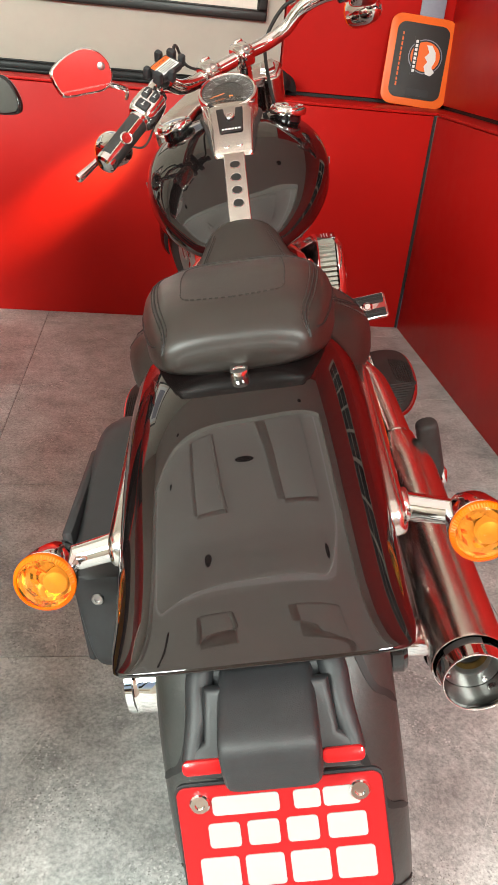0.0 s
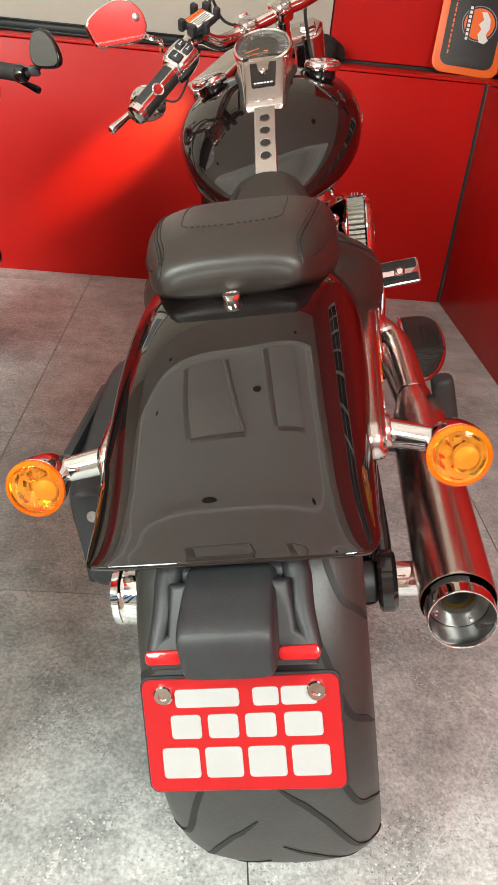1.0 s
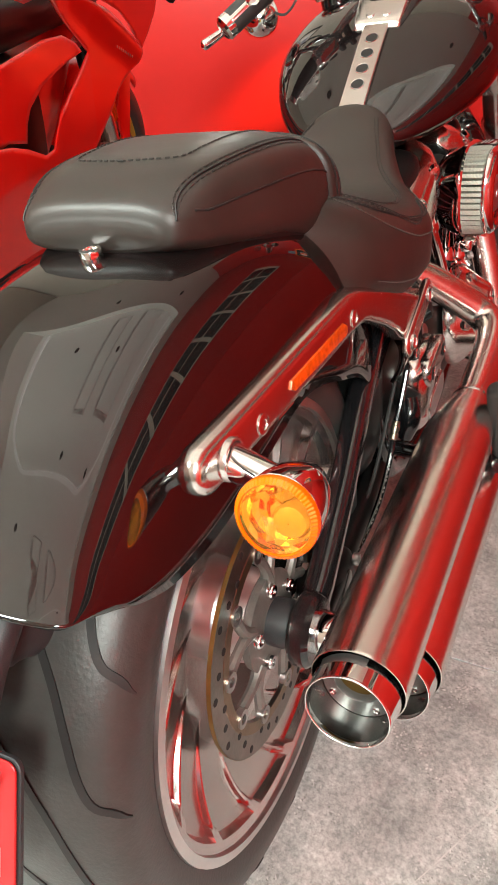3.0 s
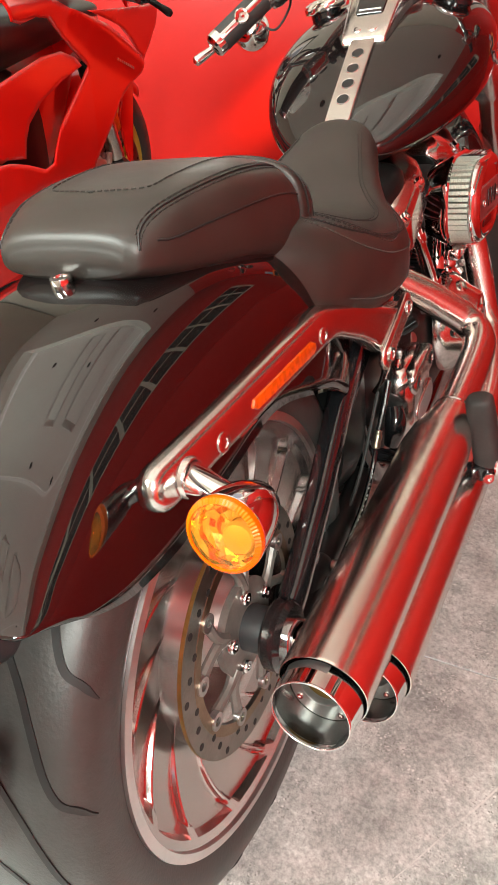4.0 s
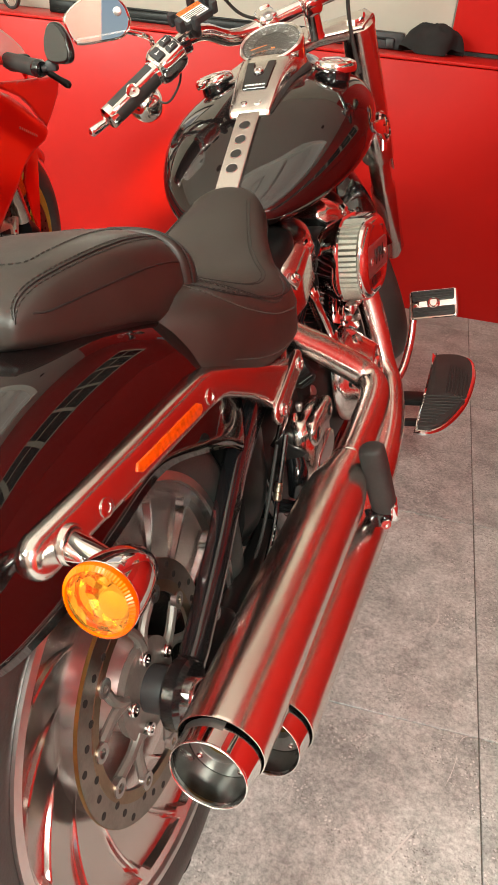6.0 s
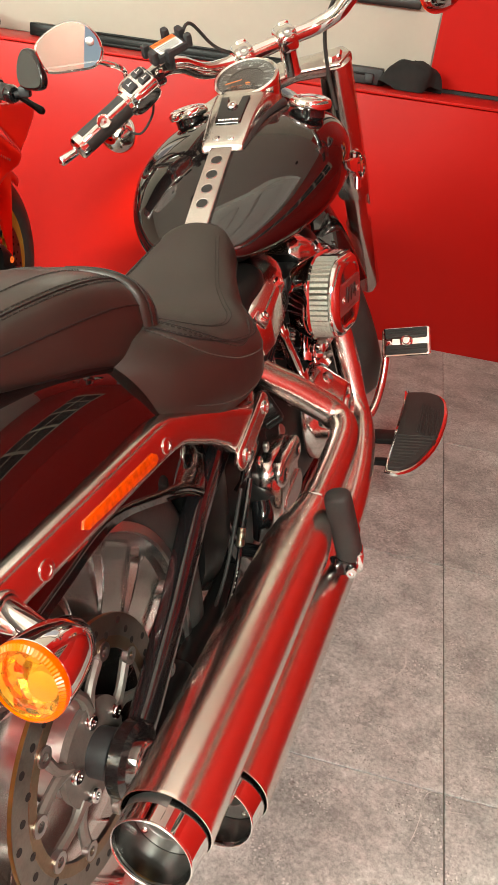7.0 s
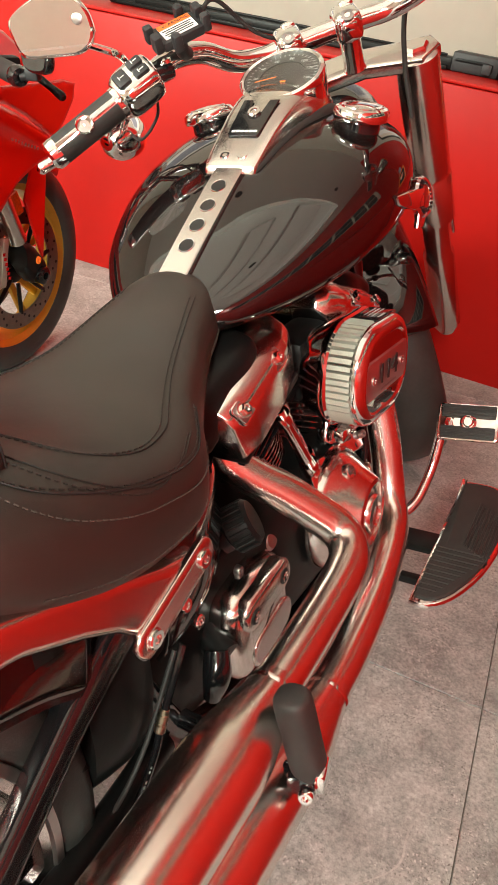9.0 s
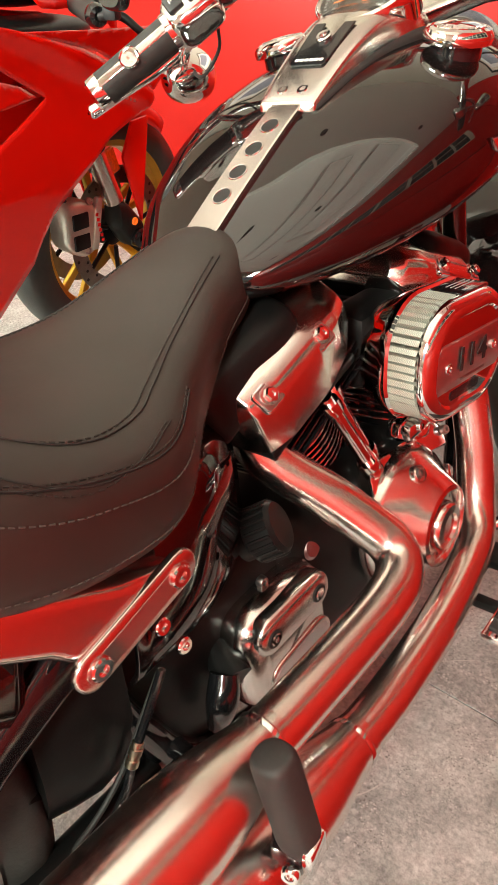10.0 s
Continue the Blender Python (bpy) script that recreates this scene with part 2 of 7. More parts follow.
def mesh_of(bm, material, smooth=35):
    bmesh.ops.recalc_face_normals(bm, faces=bm.faces)
    me = bpy.data.meshes.new("mesh")
    bm.to_mesh(me)
    bm.free()
    me.materials.append(material)
    if smooth:
        me.shade_smooth()
        me.set_sharp_from_angle(angle=radians(smooth))
    return me


def part(name, bm, material, parent=None, label="", smooth=35):
    me = bm if isinstance(bm, bpy.types.Mesh) else mesh_of(bm, material, smooth)
    ob = new(name, me)
    ob.parent = parent
    if label:
        ob["label"] = label
    return ob


def thing(name, label, category, m=None, group="", kind=""):
    ob = new(name)
    ob.empty_display_size = 0.05
    if m is not None:
        ob.matrix_world = m
    return tagged(ob, label, category, group, kind)


def grid_bm(rings, close_u=True, close_v=False, cap=False, bm=None):
    """Skin over a list of rings of points."""
    bm = bm or bmesh.new()
    vs = [[bm.verts.new(p) for p in r] for r in rings]
    n = len(vs[0])
    for i in range(len(vs) - (0 if close_v else 1)):
        a, b = vs[i], vs[(i + 1) % len(vs)]
        for j in range(n - (0 if close_u else 1)):
            k = (j + 1) % n
            bm.faces.new((a[j], a[k], b[k], b[j]))
    if cap:
        bm.faces.new(vs[0][::-1])
        bm.faces.new(vs[-1])
    return bm


def catmull(pts, steps):
    """Smooth curve through rows of numbers."""
    p = [np.array(q, float) for q in pts]
    p = [2 * p[0] - p[1]] + p + [2 * p[-1] - p[-2]]
    out = []
    for i in range(1, len(p) - 2):
        a, b, c, d = p[i - 1:i + 3]
        for s in range(steps):
            t = s / steps
            out.append(0.5 * (2 * b + (c - a) * t + (2 * a - 5 * b + 4 * c - d) * t * t + (3 * b - a - 3 * c + d) * t ** 3))
    out.append(p[-2])
    return out


def power(c, e):
    return math.copysign(abs(c) ** e, c)


def loft_y(stations, steps=5, n=40, bm=None):
    """Body along y. Station: y, cx, half width, z top, z widest, z bottom, squareness above, squareness below."""
    rings = []
    for y, cx, w, zt, zm, zb, pu, pd in catmull(stations, steps):
        ring = []
        for k in range(n):
            a = 2 * math.pi * k / n
            c, s = math.cos(a), math.sin(a)
            e = 2 / (pu if s >= 0 else pd)
            ring.append((cx + w * power(c, e), y, zm + ((zt - zm) if s >= 0 else (zm - zb)) * power(s, e)))
        rings.append(ring)
    return grid_bm(rings, cap=True, bm=bm)


def tube(pts, radius, n=14, steps=6, bm=None, cap=True):
    """Round tube through points; radius: one number or one for each point."""
    rad = radius if isinstance(radius, (list, tuple)) else [radius] * len(pts)
    c = catmull([(*p, r) for p, r in zip(pts, rad)], steps) if len(pts) > 2 or steps == 1 else [np.array((*p, r), float) for p, r in zip(pts, rad)]
    rings, side = [], None
    for i, q in enumerate(c):
        d = Vector(c[min(i + 1, len(c) - 1)][:3] - c[max(i - 1, 0)][:3]).normalized()
        if side is None:
            side = d.orthogonal().normalized()
        side = (side - d * side.dot(d)).normalized()
        up = d.cross(side)
        o = Vector(q[:3])
        rings.append([o + (side * math.cos(2 * math.pi * k / n) + up * math.sin(2 * math.pi * k / n)) * float(q[3]) for k in range(n)])
    return grid_bm(rings, cap=cap, bm=bm)


def frame_to(origin, axis, up=(0, 0, 1)):
    """Matrix whose z runs along axis."""
    z = Vector(axis).normalized()
    u = Vector(up)
    if abs(z.dot(u.normalized())) > 0.99:
        u = Vector((0, 1, 0))
    x = u.cross(z).normalized()
    return Matrix.Translation(origin) @ Matrix((x, z.cross(x), z)).transposed().to_4x4()


def lathe(profile, m=None, n=32, bm=None, cap=True):
    """Turned body: profile of (radius, height) along z, placed by m."""
    m = m or Matrix()
    rings = [[m @ Vector((r * math.cos(2 * math.pi * k / n), r * math.sin(2 * math.pi * k / n), h)) for k in range(n)] for r, h in profile]
    return grid_bm(rings, cap=cap, bm=bm)


def ring_lathe(profile, m=None, n=48, bm=None):
    """Turned ring: a closed profile."""
    m = m or Matrix()
    rings = [[m @ Vector((r * math.cos(2 * math.pi * k / n), r * math.sin(2 * math.pi * k / n), h)) for k in range(n)] for r, h in profile]
    return grid_bm(rings, close_v=True, bm=bm)


def rbox(sx, sy, sz, m=None, r=0.004, seg=2, bm=None):
    """Box with rounded edges, centred, placed by m."""
    b = bmesh.new()
    bmesh.ops.create_cube(b, size=1)
    bmesh.ops.scale(b, vec=(sx, sy, sz), verts=b.verts)
    if r:
        bmesh.ops.bevel(b, geom=b.edges[:], offset=min(r, sx / 2.1, sy / 2.1, sz / 2.1), segments=seg, profile=0.5, affect="EDGES")
    if m is not None:
        bmesh.ops.transform(b, matrix=m, verts=b.verts)
    if bm is None:
        return b
    me = bpy.data.meshes.new("tmp")
    b.to_mesh(me)
    b.free()
    bm.from_mesh(me)
    bpy.data.meshes.remove(me)
    return bm


def slab(outline, depth, m=None, bevel=0.002, seg=2, bm=None):
    """Flat outline (x, y) given a depth along z from 0, edges rounded."""
    b = bmesh.new()
    f = b.faces.new([b.verts.new((x, y, 0)) for x, y in outline])
    ext = bmesh.ops.extrude_face_region(b, geom=[f])
    bmesh.ops.translate(b, vec=(0, 0, depth), verts=[v for v in ext["geom"] if isinstance(v, bmesh.types.BMVert)])
    if bevel:
        top = [e for e in b.edges if abs(e.verts[0].co.z - e.verts[1].co.z) < 1e-6]
        bmesh.ops.bevel(b, geom=top, offset=bevel, segments=seg, profile=0.5, affect="EDGES")
    if m is not None:
        bmesh.ops.transform(b, matrix=m, verts=b.verts)
    if bm is None:
        return b
    me = bpy.data.meshes.new("tmp")
    b.to_mesh(me)
    b.free()
    bm.from_mesh(me)
    bpy.data.meshes.remove(me)
    return bm


def round_rect(w, h, r, seg=5):
    pts = []
    for cx, cy, a0 in ((w / 2 - r, h / 2 - r, 0), (-w / 2 + r, h / 2 - r, 90), (-w / 2 + r, -h / 2 + r, 180), (w / 2 - r, -h / 2 + r, 270)):
        for k in range(seg + 1):
            a = radians(a0 + 90 * k / seg)
            pts.append((cx + r * math.cos(a), cy + r * math.sin(a)))
    return pts


def bolt(name, at, axis, r, h, material, parent, label="", socket=True):
    """Round-headed socket screw."""
    prof = [(r * 0.98, 0), (r, h * 0.25), (r, h * 0.7), (r * 0.86, h)]
    if socket:
        prof += [(r * 0.5, h), (r * 0.45, h * 0.45), (0.0005, h * 0.45)]
    else:
        prof += [(0.0005, h * 1.02)]
    return part(name, lathe(prof, frame_to(at, axis), n=14), material, parent, label)


# ---------------------------------------------------------------- room


def room_box(name, x0, x1, y0, y1, z0, z1, material, r=0.003, parent=None):
    m = ROOM @ Matrix.Translation(((x0 + x1) / 2, (y0 + y1) / 2, (z0 + z1) / 2)) if parent is None else Matrix.Translation(((x0 + x1) / 2, (y0 + y1) / 2, (z0 + z1) / 2))
    me = mesh_of(rbox(x1 - x0, y1 - y0, z1 - z0, None, r), material)
    ob = new(name, me)
    ob.parent = parent
    ob.matrix_world = m
    return ob


LEDGE = 0.835
base_slab = room_box("floor", XL - 0.3, 0.6, YB - 0.3, 0.6, -0.14, -0.0035, grout, 0)
tagged(base_slab, "grey stone-look tiled showroom floor", "floor", kind="structure")

w = tagged(room_box("wall_north_lower", XL, -0.004, 0.0, 0.34, 0, LEDGE - 0.012, red_wall), "glossy red panelled dado wall", "wall", kind="structure")
tagged(room_box("ledge_north", XL, 0.34, 0.0, 0.34, LEDGE - 0.010, LEDGE, red_wall), "red ledge on top of the dado", "ledge", kind="structure")
tagged(room_box("wall_north_upper", XL - 0.2, -0.55, 0.335, 0.50, LEDGE + 0.001, HT, cream_wall), "cream painted upper wall", "wall", kind="structure")
tagged(room_box("wall_north_panel", -0.545, 0.34, 0.30, 0.50, LEDGE + 0.014, HT, red_wall), "glossy red upper wall panel", "wall panel", kind="structure")
tagged(room_box("trim_gap", -0.545, 0.34, 0.312, 0.44, LEDGE + 0.0005, LEDGE + 0.0135, joint_black, 0), "black shadow gap under the red panel", "trim", kind="structure")
tagged(room_box("trim_corner", -0.007, 0.003, -0.002, 0.02, 0.002, LEDGE - 0.011, joint_black, 0), "black joint in the wall corner", "trim", kind="structure")
tagged(room_box("wall_east_lower", 0.004, 0.34, YB, -0.003, 0, LEDGE - 0.012, red_wall), "glossy red panelled dado wall", "wall", kind="structure")
tagged(room_box("ledge_east", 0.004, 0.34, YB, -0.001, LEDGE - 0.010, LEDGE - 0.0005, red_wall), "red ledge on top of the dado", "ledge", kind="structure")
tagged(room_box("trim_gap_east", 0.115, 0.34, YB, 0.29, LEDGE + 0.0005, LEDGE + 0.0135, joint_black, 0), "black shadow gap under the red panel", "trim", kind="structure")
tagged(room_box("wall_east_upper", 0.10, 0.5, YB, 0.295, LEDGE + 0.014, HT, red_wall), "glossy red upper wall", "wall", kind="structure")
tagged(room_box("wall_west", XL - 0.2, XL, YB, 0.30, 0, HT, cream_wall), "cream painted wall", "wall", kind="structure")
# shop front: low wall, glazing posts, lintel
tagged(room_box("wall_south_lower", XL - 0.2, 0.5, YB - 0.2, YB, 0, 0.25, cream_wall), "low wall under the shop window", "wall", kind="structure")
tagged(room_box("wall_south_lintel", XL - 0.2, 0.5, YB - 0.2, YB, 2.65, HT, cream_wall), "wall above the shop window", "wall", kind="structure")
tagged(room_box("wall_south_pier", -2.13, -0.47, YB - 0.2, YB, 0.252, 2.648, cream_wall), "cream pier between the shop windows", "wall", kind="structure")
for k in range(4):
    x = XL + 0.04 + k * 0.44
    tagged(room_box("window_post", x - 0.04, x + 0.04, YB - 0.12, YB - 0.02, 0.252, 2.648, black_frame), "dark metal shop window post", "window post", "window posts", "structure")

# ceiling: white, with a raised tray whose inner panel glows in place of bounced light, panels and unlit downlights
TRAY = (-4.05, -0.20, -4.25, -0.87)
LOOP = (-3.95, -0.38, -3.13, -0.90)
bm = bmesh.new()
x0, x1, y0, y1 = TRAY
for a, b, c, d in ((XL - 0.3, x0, YB - 0.3, 0.6), (x1, 0.6, YB - 0.3, 0.6), (x0, x1, YB - 0.3, y0), (x0, x1, y1, 0.6)):
    rbox(b - a, d - c, 0.1, Matrix.Translation(((a + b) / 2, (c + d) / 2, HT + 0.05)), 0, bm=bm)
for a, b, c, d in ((x0 - 0.1, x0, y0 - 0.1, y1 + 0.1), (x1, x1 + 0.1, y0 - 0.1, y1 + 0.1), (x0, x1, y0 - 0.1, y0), (x0, x1, y1, y1 + 0.1)):
    rbox(b - a, d - c, 0.1, Matrix.Translation(((a + b) / 2, (c + d) / 2, HT + 0.15)), 0, bm=bm)
ceil = new("ceiling", mesh_of(bm, ceiling_white, 0))
ceil.matrix_world = ROOM
tagged(ceil, "white painted tray ceiling with a cove light line", "ceiling", kind="structure")
tray = new("tray_glow", mesh_of(rbox(x1 - x0 + 0.2, y1 - y0 + 0.2, 0.05, None, 0), ceiling_glow, 0))
tray.matrix_world = ROOM @ Matrix.Translation(((x0 + x1) / 2, (y0 + y1) / 2, HT + 0.226))
tagged(tray, "white ceiling tray panel with its received light put in as glow", "ceiling light")
lw, ll = LOOP[1] - LOOP[0], LOOP[3] - LOOP[2]
def cove_run(inset):
    """Open run of the light line: down one side, across the south end and back."""
    hw, hl, r = lw / 2 - inset, ll / 2 - inset, 0.75 - inset
    run = [(-hw, ll / 2)] + [(-hw + r - r * math.cos(radians(9 * k)), -hl + r - r * math.sin(radians(9 * k))) for k in range(11)]
    return run + [(-x, y) for x, y in run[::-1]]


o, i2 = cove_run(0.0), cove_run(0.045)
bm = grid_bm([[(x, y, 0) for x, y in o], [(x, y, 0) for x, y in i2], [(x, y, 0.012) for x, y in i2], [(x, y, 0.012) for x, y in o]], close_u=False, close_v=True)
cove = new("cove_light", mesh_of(bm, led_white, 0))
cove.matrix_world = ROOM @ Matrix.Translation(((LOOP[0] + LOOP[1]) / 2, (LOOP[2] + LOOP[3]) / 2, HT + 0.1885))
tagged(cove, "white linear cove light in the ceiling tray", "ceiling light")
for cx, cy, sx, sy in ((-1.96, -1.68, 0.37, 1.33), (-1.09, -1.62, 0.58, 1.42), (-2.12, -3.58, 0.36, 0.24), (-1.22, -3.56, 0.62, 0.24)):
    p = thing("ceiling_panel", "white rectangular ceiling service panel, light on its face and rim shade put in", "ceiling panel", ROOM @ Matrix.Translation((cx, cy, HT + 0.182)), "ceiling panels")
    # face glows like the tray, no lamp; plain wide rims stand for edge shade
    part("panel_face", rbox(sx - 0.03, sy - 0.03, 0.024, None, 0.004), ceiling_glow, p)
    for fx, fy, fw, fl in ((0, sy / 2 - 0.007, sx, 0.014), (0, -sy / 2 - 0.025, sx, 0.078), (sx / 2 + 0.007, 0.0, 0.014, sy - 0.03), (-sx / 2 - 0.025, 0, 0.078, sy - 0.03)):
        part("panel_rim", rbox(fw, fl, 0.03, Matrix.Translation((fx, fy, 0.0)), 0.003), ceiling_white, p)
# dark clerestory panes high on the red side wall, known from their reflections in the paint
cl = tagged(room_box("window_1", 0.088, 0.0995, -2.75, -0.5, 1.16, 1.56, cream_wall), "row of dark clerestory panes in pale frames", "window", kind="structure")
for k in range(9):
    for z0, z1 in ((1.18, 1.36), (1.38, 1.54)):
        y0 = -2.71 + k * 0.24
        pn = part("pane", rbox(0.004, 0.205, z1 - z0, None, 0), black_gloss, cl)
        pn.matrix_world = ROOM @ Matrix.Translation((0.085, y0 + 0.10, (z0 + z1) / 2))
for cx, cy in ((-1.58, -1.65), (-2.95, -1.46), (-2.5, -0.60), (-0.70, -0.60), (-0.86, -2.94), (-2.07, -2.92), (-3.1, -3.5)):
    p = new("downlight", mesh_of(lathe([(0.045, 0.02), (0.045, 0.0), (0.038, -0.003), (0.034, 0.006), (0.001, 0.008)], None, 24), black_frame))
    p.matrix_world = ROOM @ Matrix.Translation((cx, cy, HT + (0.18 if cy < TRAY[3] else -0.020)))
    tagged(p, "small round unlit ceiling downlight", "downlight", "downlights")

# floor tiles
TX, TY = 0.572, 0.585
mesh_tile = mesh_of(rbox(TX - 0.0022, TY - 0.0022, 0.008, None, 0.0006, 1), floor_tile)
for i in range(-7, 1):
    for j in range(-8, 2):
        t = new("tile", mesh_tile)
        x, y = -0.28 + (i + 0.5) * TX, -0.70 + (j + 0.5) * TY
        if x < XL - 0.3 or y > 0.3:
            continue
        t.parent = base_slab
        t.matrix_world = ROOM @ Matrix.Translation((x, y, -0.004))

# ---------------------------------------------------------------- motorcycle (own frame: x right, y ahead of the rear axle, z up)
LEAN = -12.6
bike = thing("motorcycle", "black cruiser motorcycle with satin and chrome trim leaning on its stand", "motorcycle", pose(0, 0, 0, 0, LEAN, 0))
AX = 0.3245
WHEEL = frame_to((0, 0, AX), (1, 0, 0))


def tyre_profile(R, half, r_in, x_in):
    """Closed cross-section of a tyre as (radius, offset)."""
    out = []
    for k in range(17):
        a = radians(-90 + 180 * k / 16)
        out.append((r_in + 0.02 + (R - r_in - 0.02) * power(math.cos(a), 0.62), half * power(math.sin(a), 0.8)))
    out[0] = (r_in + 0.02, -half * 0.99)
    out[-1] = (r_in + 0.02, half * 0.99)
    return [(r_in, -x_in)] + out + [(r_in, x_in)]


# rear wheel
rear_tyre = part("rear_tyre", ring_lathe(tyre_profile(AX, 0.114, 0.243, 0.104), WHEEL, 96), tyre_rubber, bike, "wide black rear tyre")


def tread(side, start):
    """One long groove curving out from near the middle of the tread to the shoulder, as a black strip on the rubber
    that stands for the shade in it.
    """
    mid = []
    for deg, x in catmull([(0, 0.010), (4, 0.029), (6.5, 0.0416), (12, 0.0596), (18, 0.072), (25, 0.083), (28.7, 0.092), (30.4, 0.104), (32.5, 0.1115)], 4):
        u = (abs(x) / 0.114) ** (1 / 0.8)
        r = 0.263 + (AX - 0.263) * (1 - u * u) ** 0.31
        mid.append((deg, x, r))
    rings = []
    for i, (deg, x, r) in enumerate(mid):
        f = radians(start - deg)
        w = 0.0034 * min(1.0, 0.25 + i / 6, 0.25 + (len(mid) - 1 - i) / 4)
        c = Vector((side * x, -r * math.cos(f), AX + r * math.sin(f)))
        n = Vector((side * 0.5 * (x / 0.1) ** 3, -math.cos(f), math.sin(f))).normalized()
        d0, x0, r0 = mid[max(0, i - 1)]
        d1, x1, r1 = mid[min(len(mid) - 1, i + 1)]
        g0, g1 = radians(start - d0), radians(start - d1)
        t = (Vector((side * x1, -r1 * math.cos(g1), r1 * math.sin(g1))) - Vector((side * x0, -r0 * math.cos(g0), r0 * math.sin(g0)))).normalized()
        b = t.cross(n)
        rings.append([c - b * w - n * 0.003, c - b * w + n * 0.0007, c + b * w + n * 0.0007, c + b * w - n * 0.003])
    return grid_bm(rings, cap=True)


for k in range(18):
    for side in (1, -1):
        part("tread_groove", tread(side, 166 - 20 * k - (10 if side < 0 else 0)), joint_black, rear_tyre)
rim_prof = [(0.236, 0.110), (0.246, 0.1095), (0.2465, 0.106), (0.243, 0.100), (0.236, 0.07), (0.228, -0.09), (0.243, -0.1), (0.2465, -0.106), (0.246, -0.1095), (0.236, -0.11), (0.220, -0.098), (0.217, -0.06), (0.217, 0.06), (0.230, 0.085)]
rear_rim = part("rear_rim", ring_lathe(rim_prof, WHEEL, 96), wheel_alloy, bike, "polished alloy wheel rim")
part("wheel_disc", lathe([(0.05, 0.050), (0.10, 0.050), (0.2165, 0.052), (0.2165, -0.055), (0.12, -0.04), (0.05, -0.035)], WHEEL, 64), wheel_dark, rear_rim)


def ease(a, b, x):
    x = min(1.0, max(0.0, (x - a) / (b - a)))
    return x * x * (3 - 2 * x)


def spoke_sector(n):
    """One blade of the turbine wheel: a thin ridge, then a wide sunk pocket that climbs to the next ridge, with a notched outer end at the flat rim ring."""
    nr, nu = 48, 36
    vs, fs, deep = [], [], []
    for i in range(nr + 1):
        r = 0.060 + 0.177 * i / nr
        crown = 0.058 + 0.037 * min(1.0, (r - 0.06) / 0.150) ** 1.3 + 0.011 * min(1.0, max(0.0, (r - 0.210) / 0.027))
        for j in range(nu + 1):
            u = j / nu
            end = 0.2255 if 0.11 < u < 0.89 else 0.2135
            d = ease(0.02, 0.06, u) * (1 - ease(0.93, 0.99, u)) * (1.0 - 0.25 * u)
            d *= ease(0.120, 0.200, r) * (1 - ease(end - 0.004, end, r))
            a = 2 * math.pi / n * u + 4.5 * max(0.0, min(r, 0.226) - 0.13)
            vs.append((r * math.cos(a), r * math.sin(a), crown - 0.010 * d))
            deep.append(d)
    w = nu + 1
    for i in range(nr):
        for j in range(nu):
            fs.append((i * w + j, (i + 1) * w + j, (i + 1) * w + j + 1, i * w + j + 1))
    me = bpy.data.meshes.new("mesh")
    me.from_pydata(vs, [], fs)
    me.materials.append(machined_alloy)
    me.materials.append(pocket_shade_alloy)
    for p in me.polygons:
        p.material_index = 1 if max(deep[v] for v in p.vertices) > 0.12 else 0
    me.shade_smooth()
    me.set_sharp_from_angle(angle=radians(30))
    return me


SPK = spoke_sector(14)
for k in range(14):
    s = part("spoke", SPK, machined_alloy, rear_rim)
    s.matrix_local = WHEEL @ pose(0, 0, 0, 0, 0, 360 / 14 * k + 15.0)
part("rim_face", ring_lathe([(0.234, 0.090), (0.240, 0.097), (0.2445, 0.104), (0.2425, 0.1095), (0.2395, 0.1088), (0.2360, 0.1057)], WHEEL, 96), machined_alloy, rear_rim)
part("rear_hub", lathe([(0.001, 0.09), (0.05, 0.09), (0.055, 0.06), (0.07, 0.04), (0.07, -0.06), (0.05, -0.09), (0.001, -0.09)], WHEEL), wheel_alloy, bike)

# brake disc; its drilled holes are flat black discs standing for the shade in them
disc = part("brake_disc", ring_lathe([(0.146, 0.0995), (0.146, 0.1045), (0.108, 0.1045), (0.108, 0.0995)], WHEEL, 96), disc_steel, bike, "drilled steel brake disc")
part("disc_edge", ring_lathe([(0.1464, 0.0997), (0.1467, 0.102), (0.1464, 0.1043), (0.1455, 0.102)], WHEEL, 96), bronze, disc, "bronze-tinted disc edge")
part("disc_track", ring_lathe([(0.1215, 0.1045), (0.1210, 0.1049), (0.1085, 0.1049), (0.1080, 0.1040)], WHEEL, 96), disc_bronze, disc, "straw-tinted unswept inner band")
HOLE = mesh_of(lathe([(0.0042, 0.0), (0.0042, 0.0006), (0.0003, 0.0006)], None, 10), joint_black)
for k in range(36):
    h = part("drill_hole", HOLE, joint_black, disc)
    a = 2 * math.pi * k / 36
    r = (0.123, 0.130, 0.138)[k % 3]
    h.matrix_local = WHEEL @ Matrix.Translation((r * math.cos(a), r * math.sin(a), 0.1043))
part("disc_carrier", lathe([(0.056, 0.093), (0.058, 0.103), (0.03, 0.106), (0.02, 0.106)], WHEEL, 40), carrier_grey, bike, "grey brake disc carrier")
for k in range(5):
    for off in (-18, 18):
        a, b = radians(72 * k + 8), radians(72 * k + 8 + off)
        p, mid, q = (WHEEL @ Vector((r * math.cos(t), r * math.sin(t), 0.1)) for r, t in ((0.050, a), (0.072, a + (b - a) * 0.35), (0.104, b)))
        part("carrier_arm", tube([p, mid, q], [0.0085, 0.006, 0.0065], 8, 3), carrier_grey, disc)
        c2 = WHEEL @ Vector((0.107 * math.cos(b), 0.107 * math.sin(b), 0.0995))
        part("disc_bobbin", ring_lathe([(0.0105, 0), (0.0105, 0.0075), (0.0055, 0.0075), (0.0055, 0)], frame_to(c2, (1, 0, 0)), 16), steel, disc)
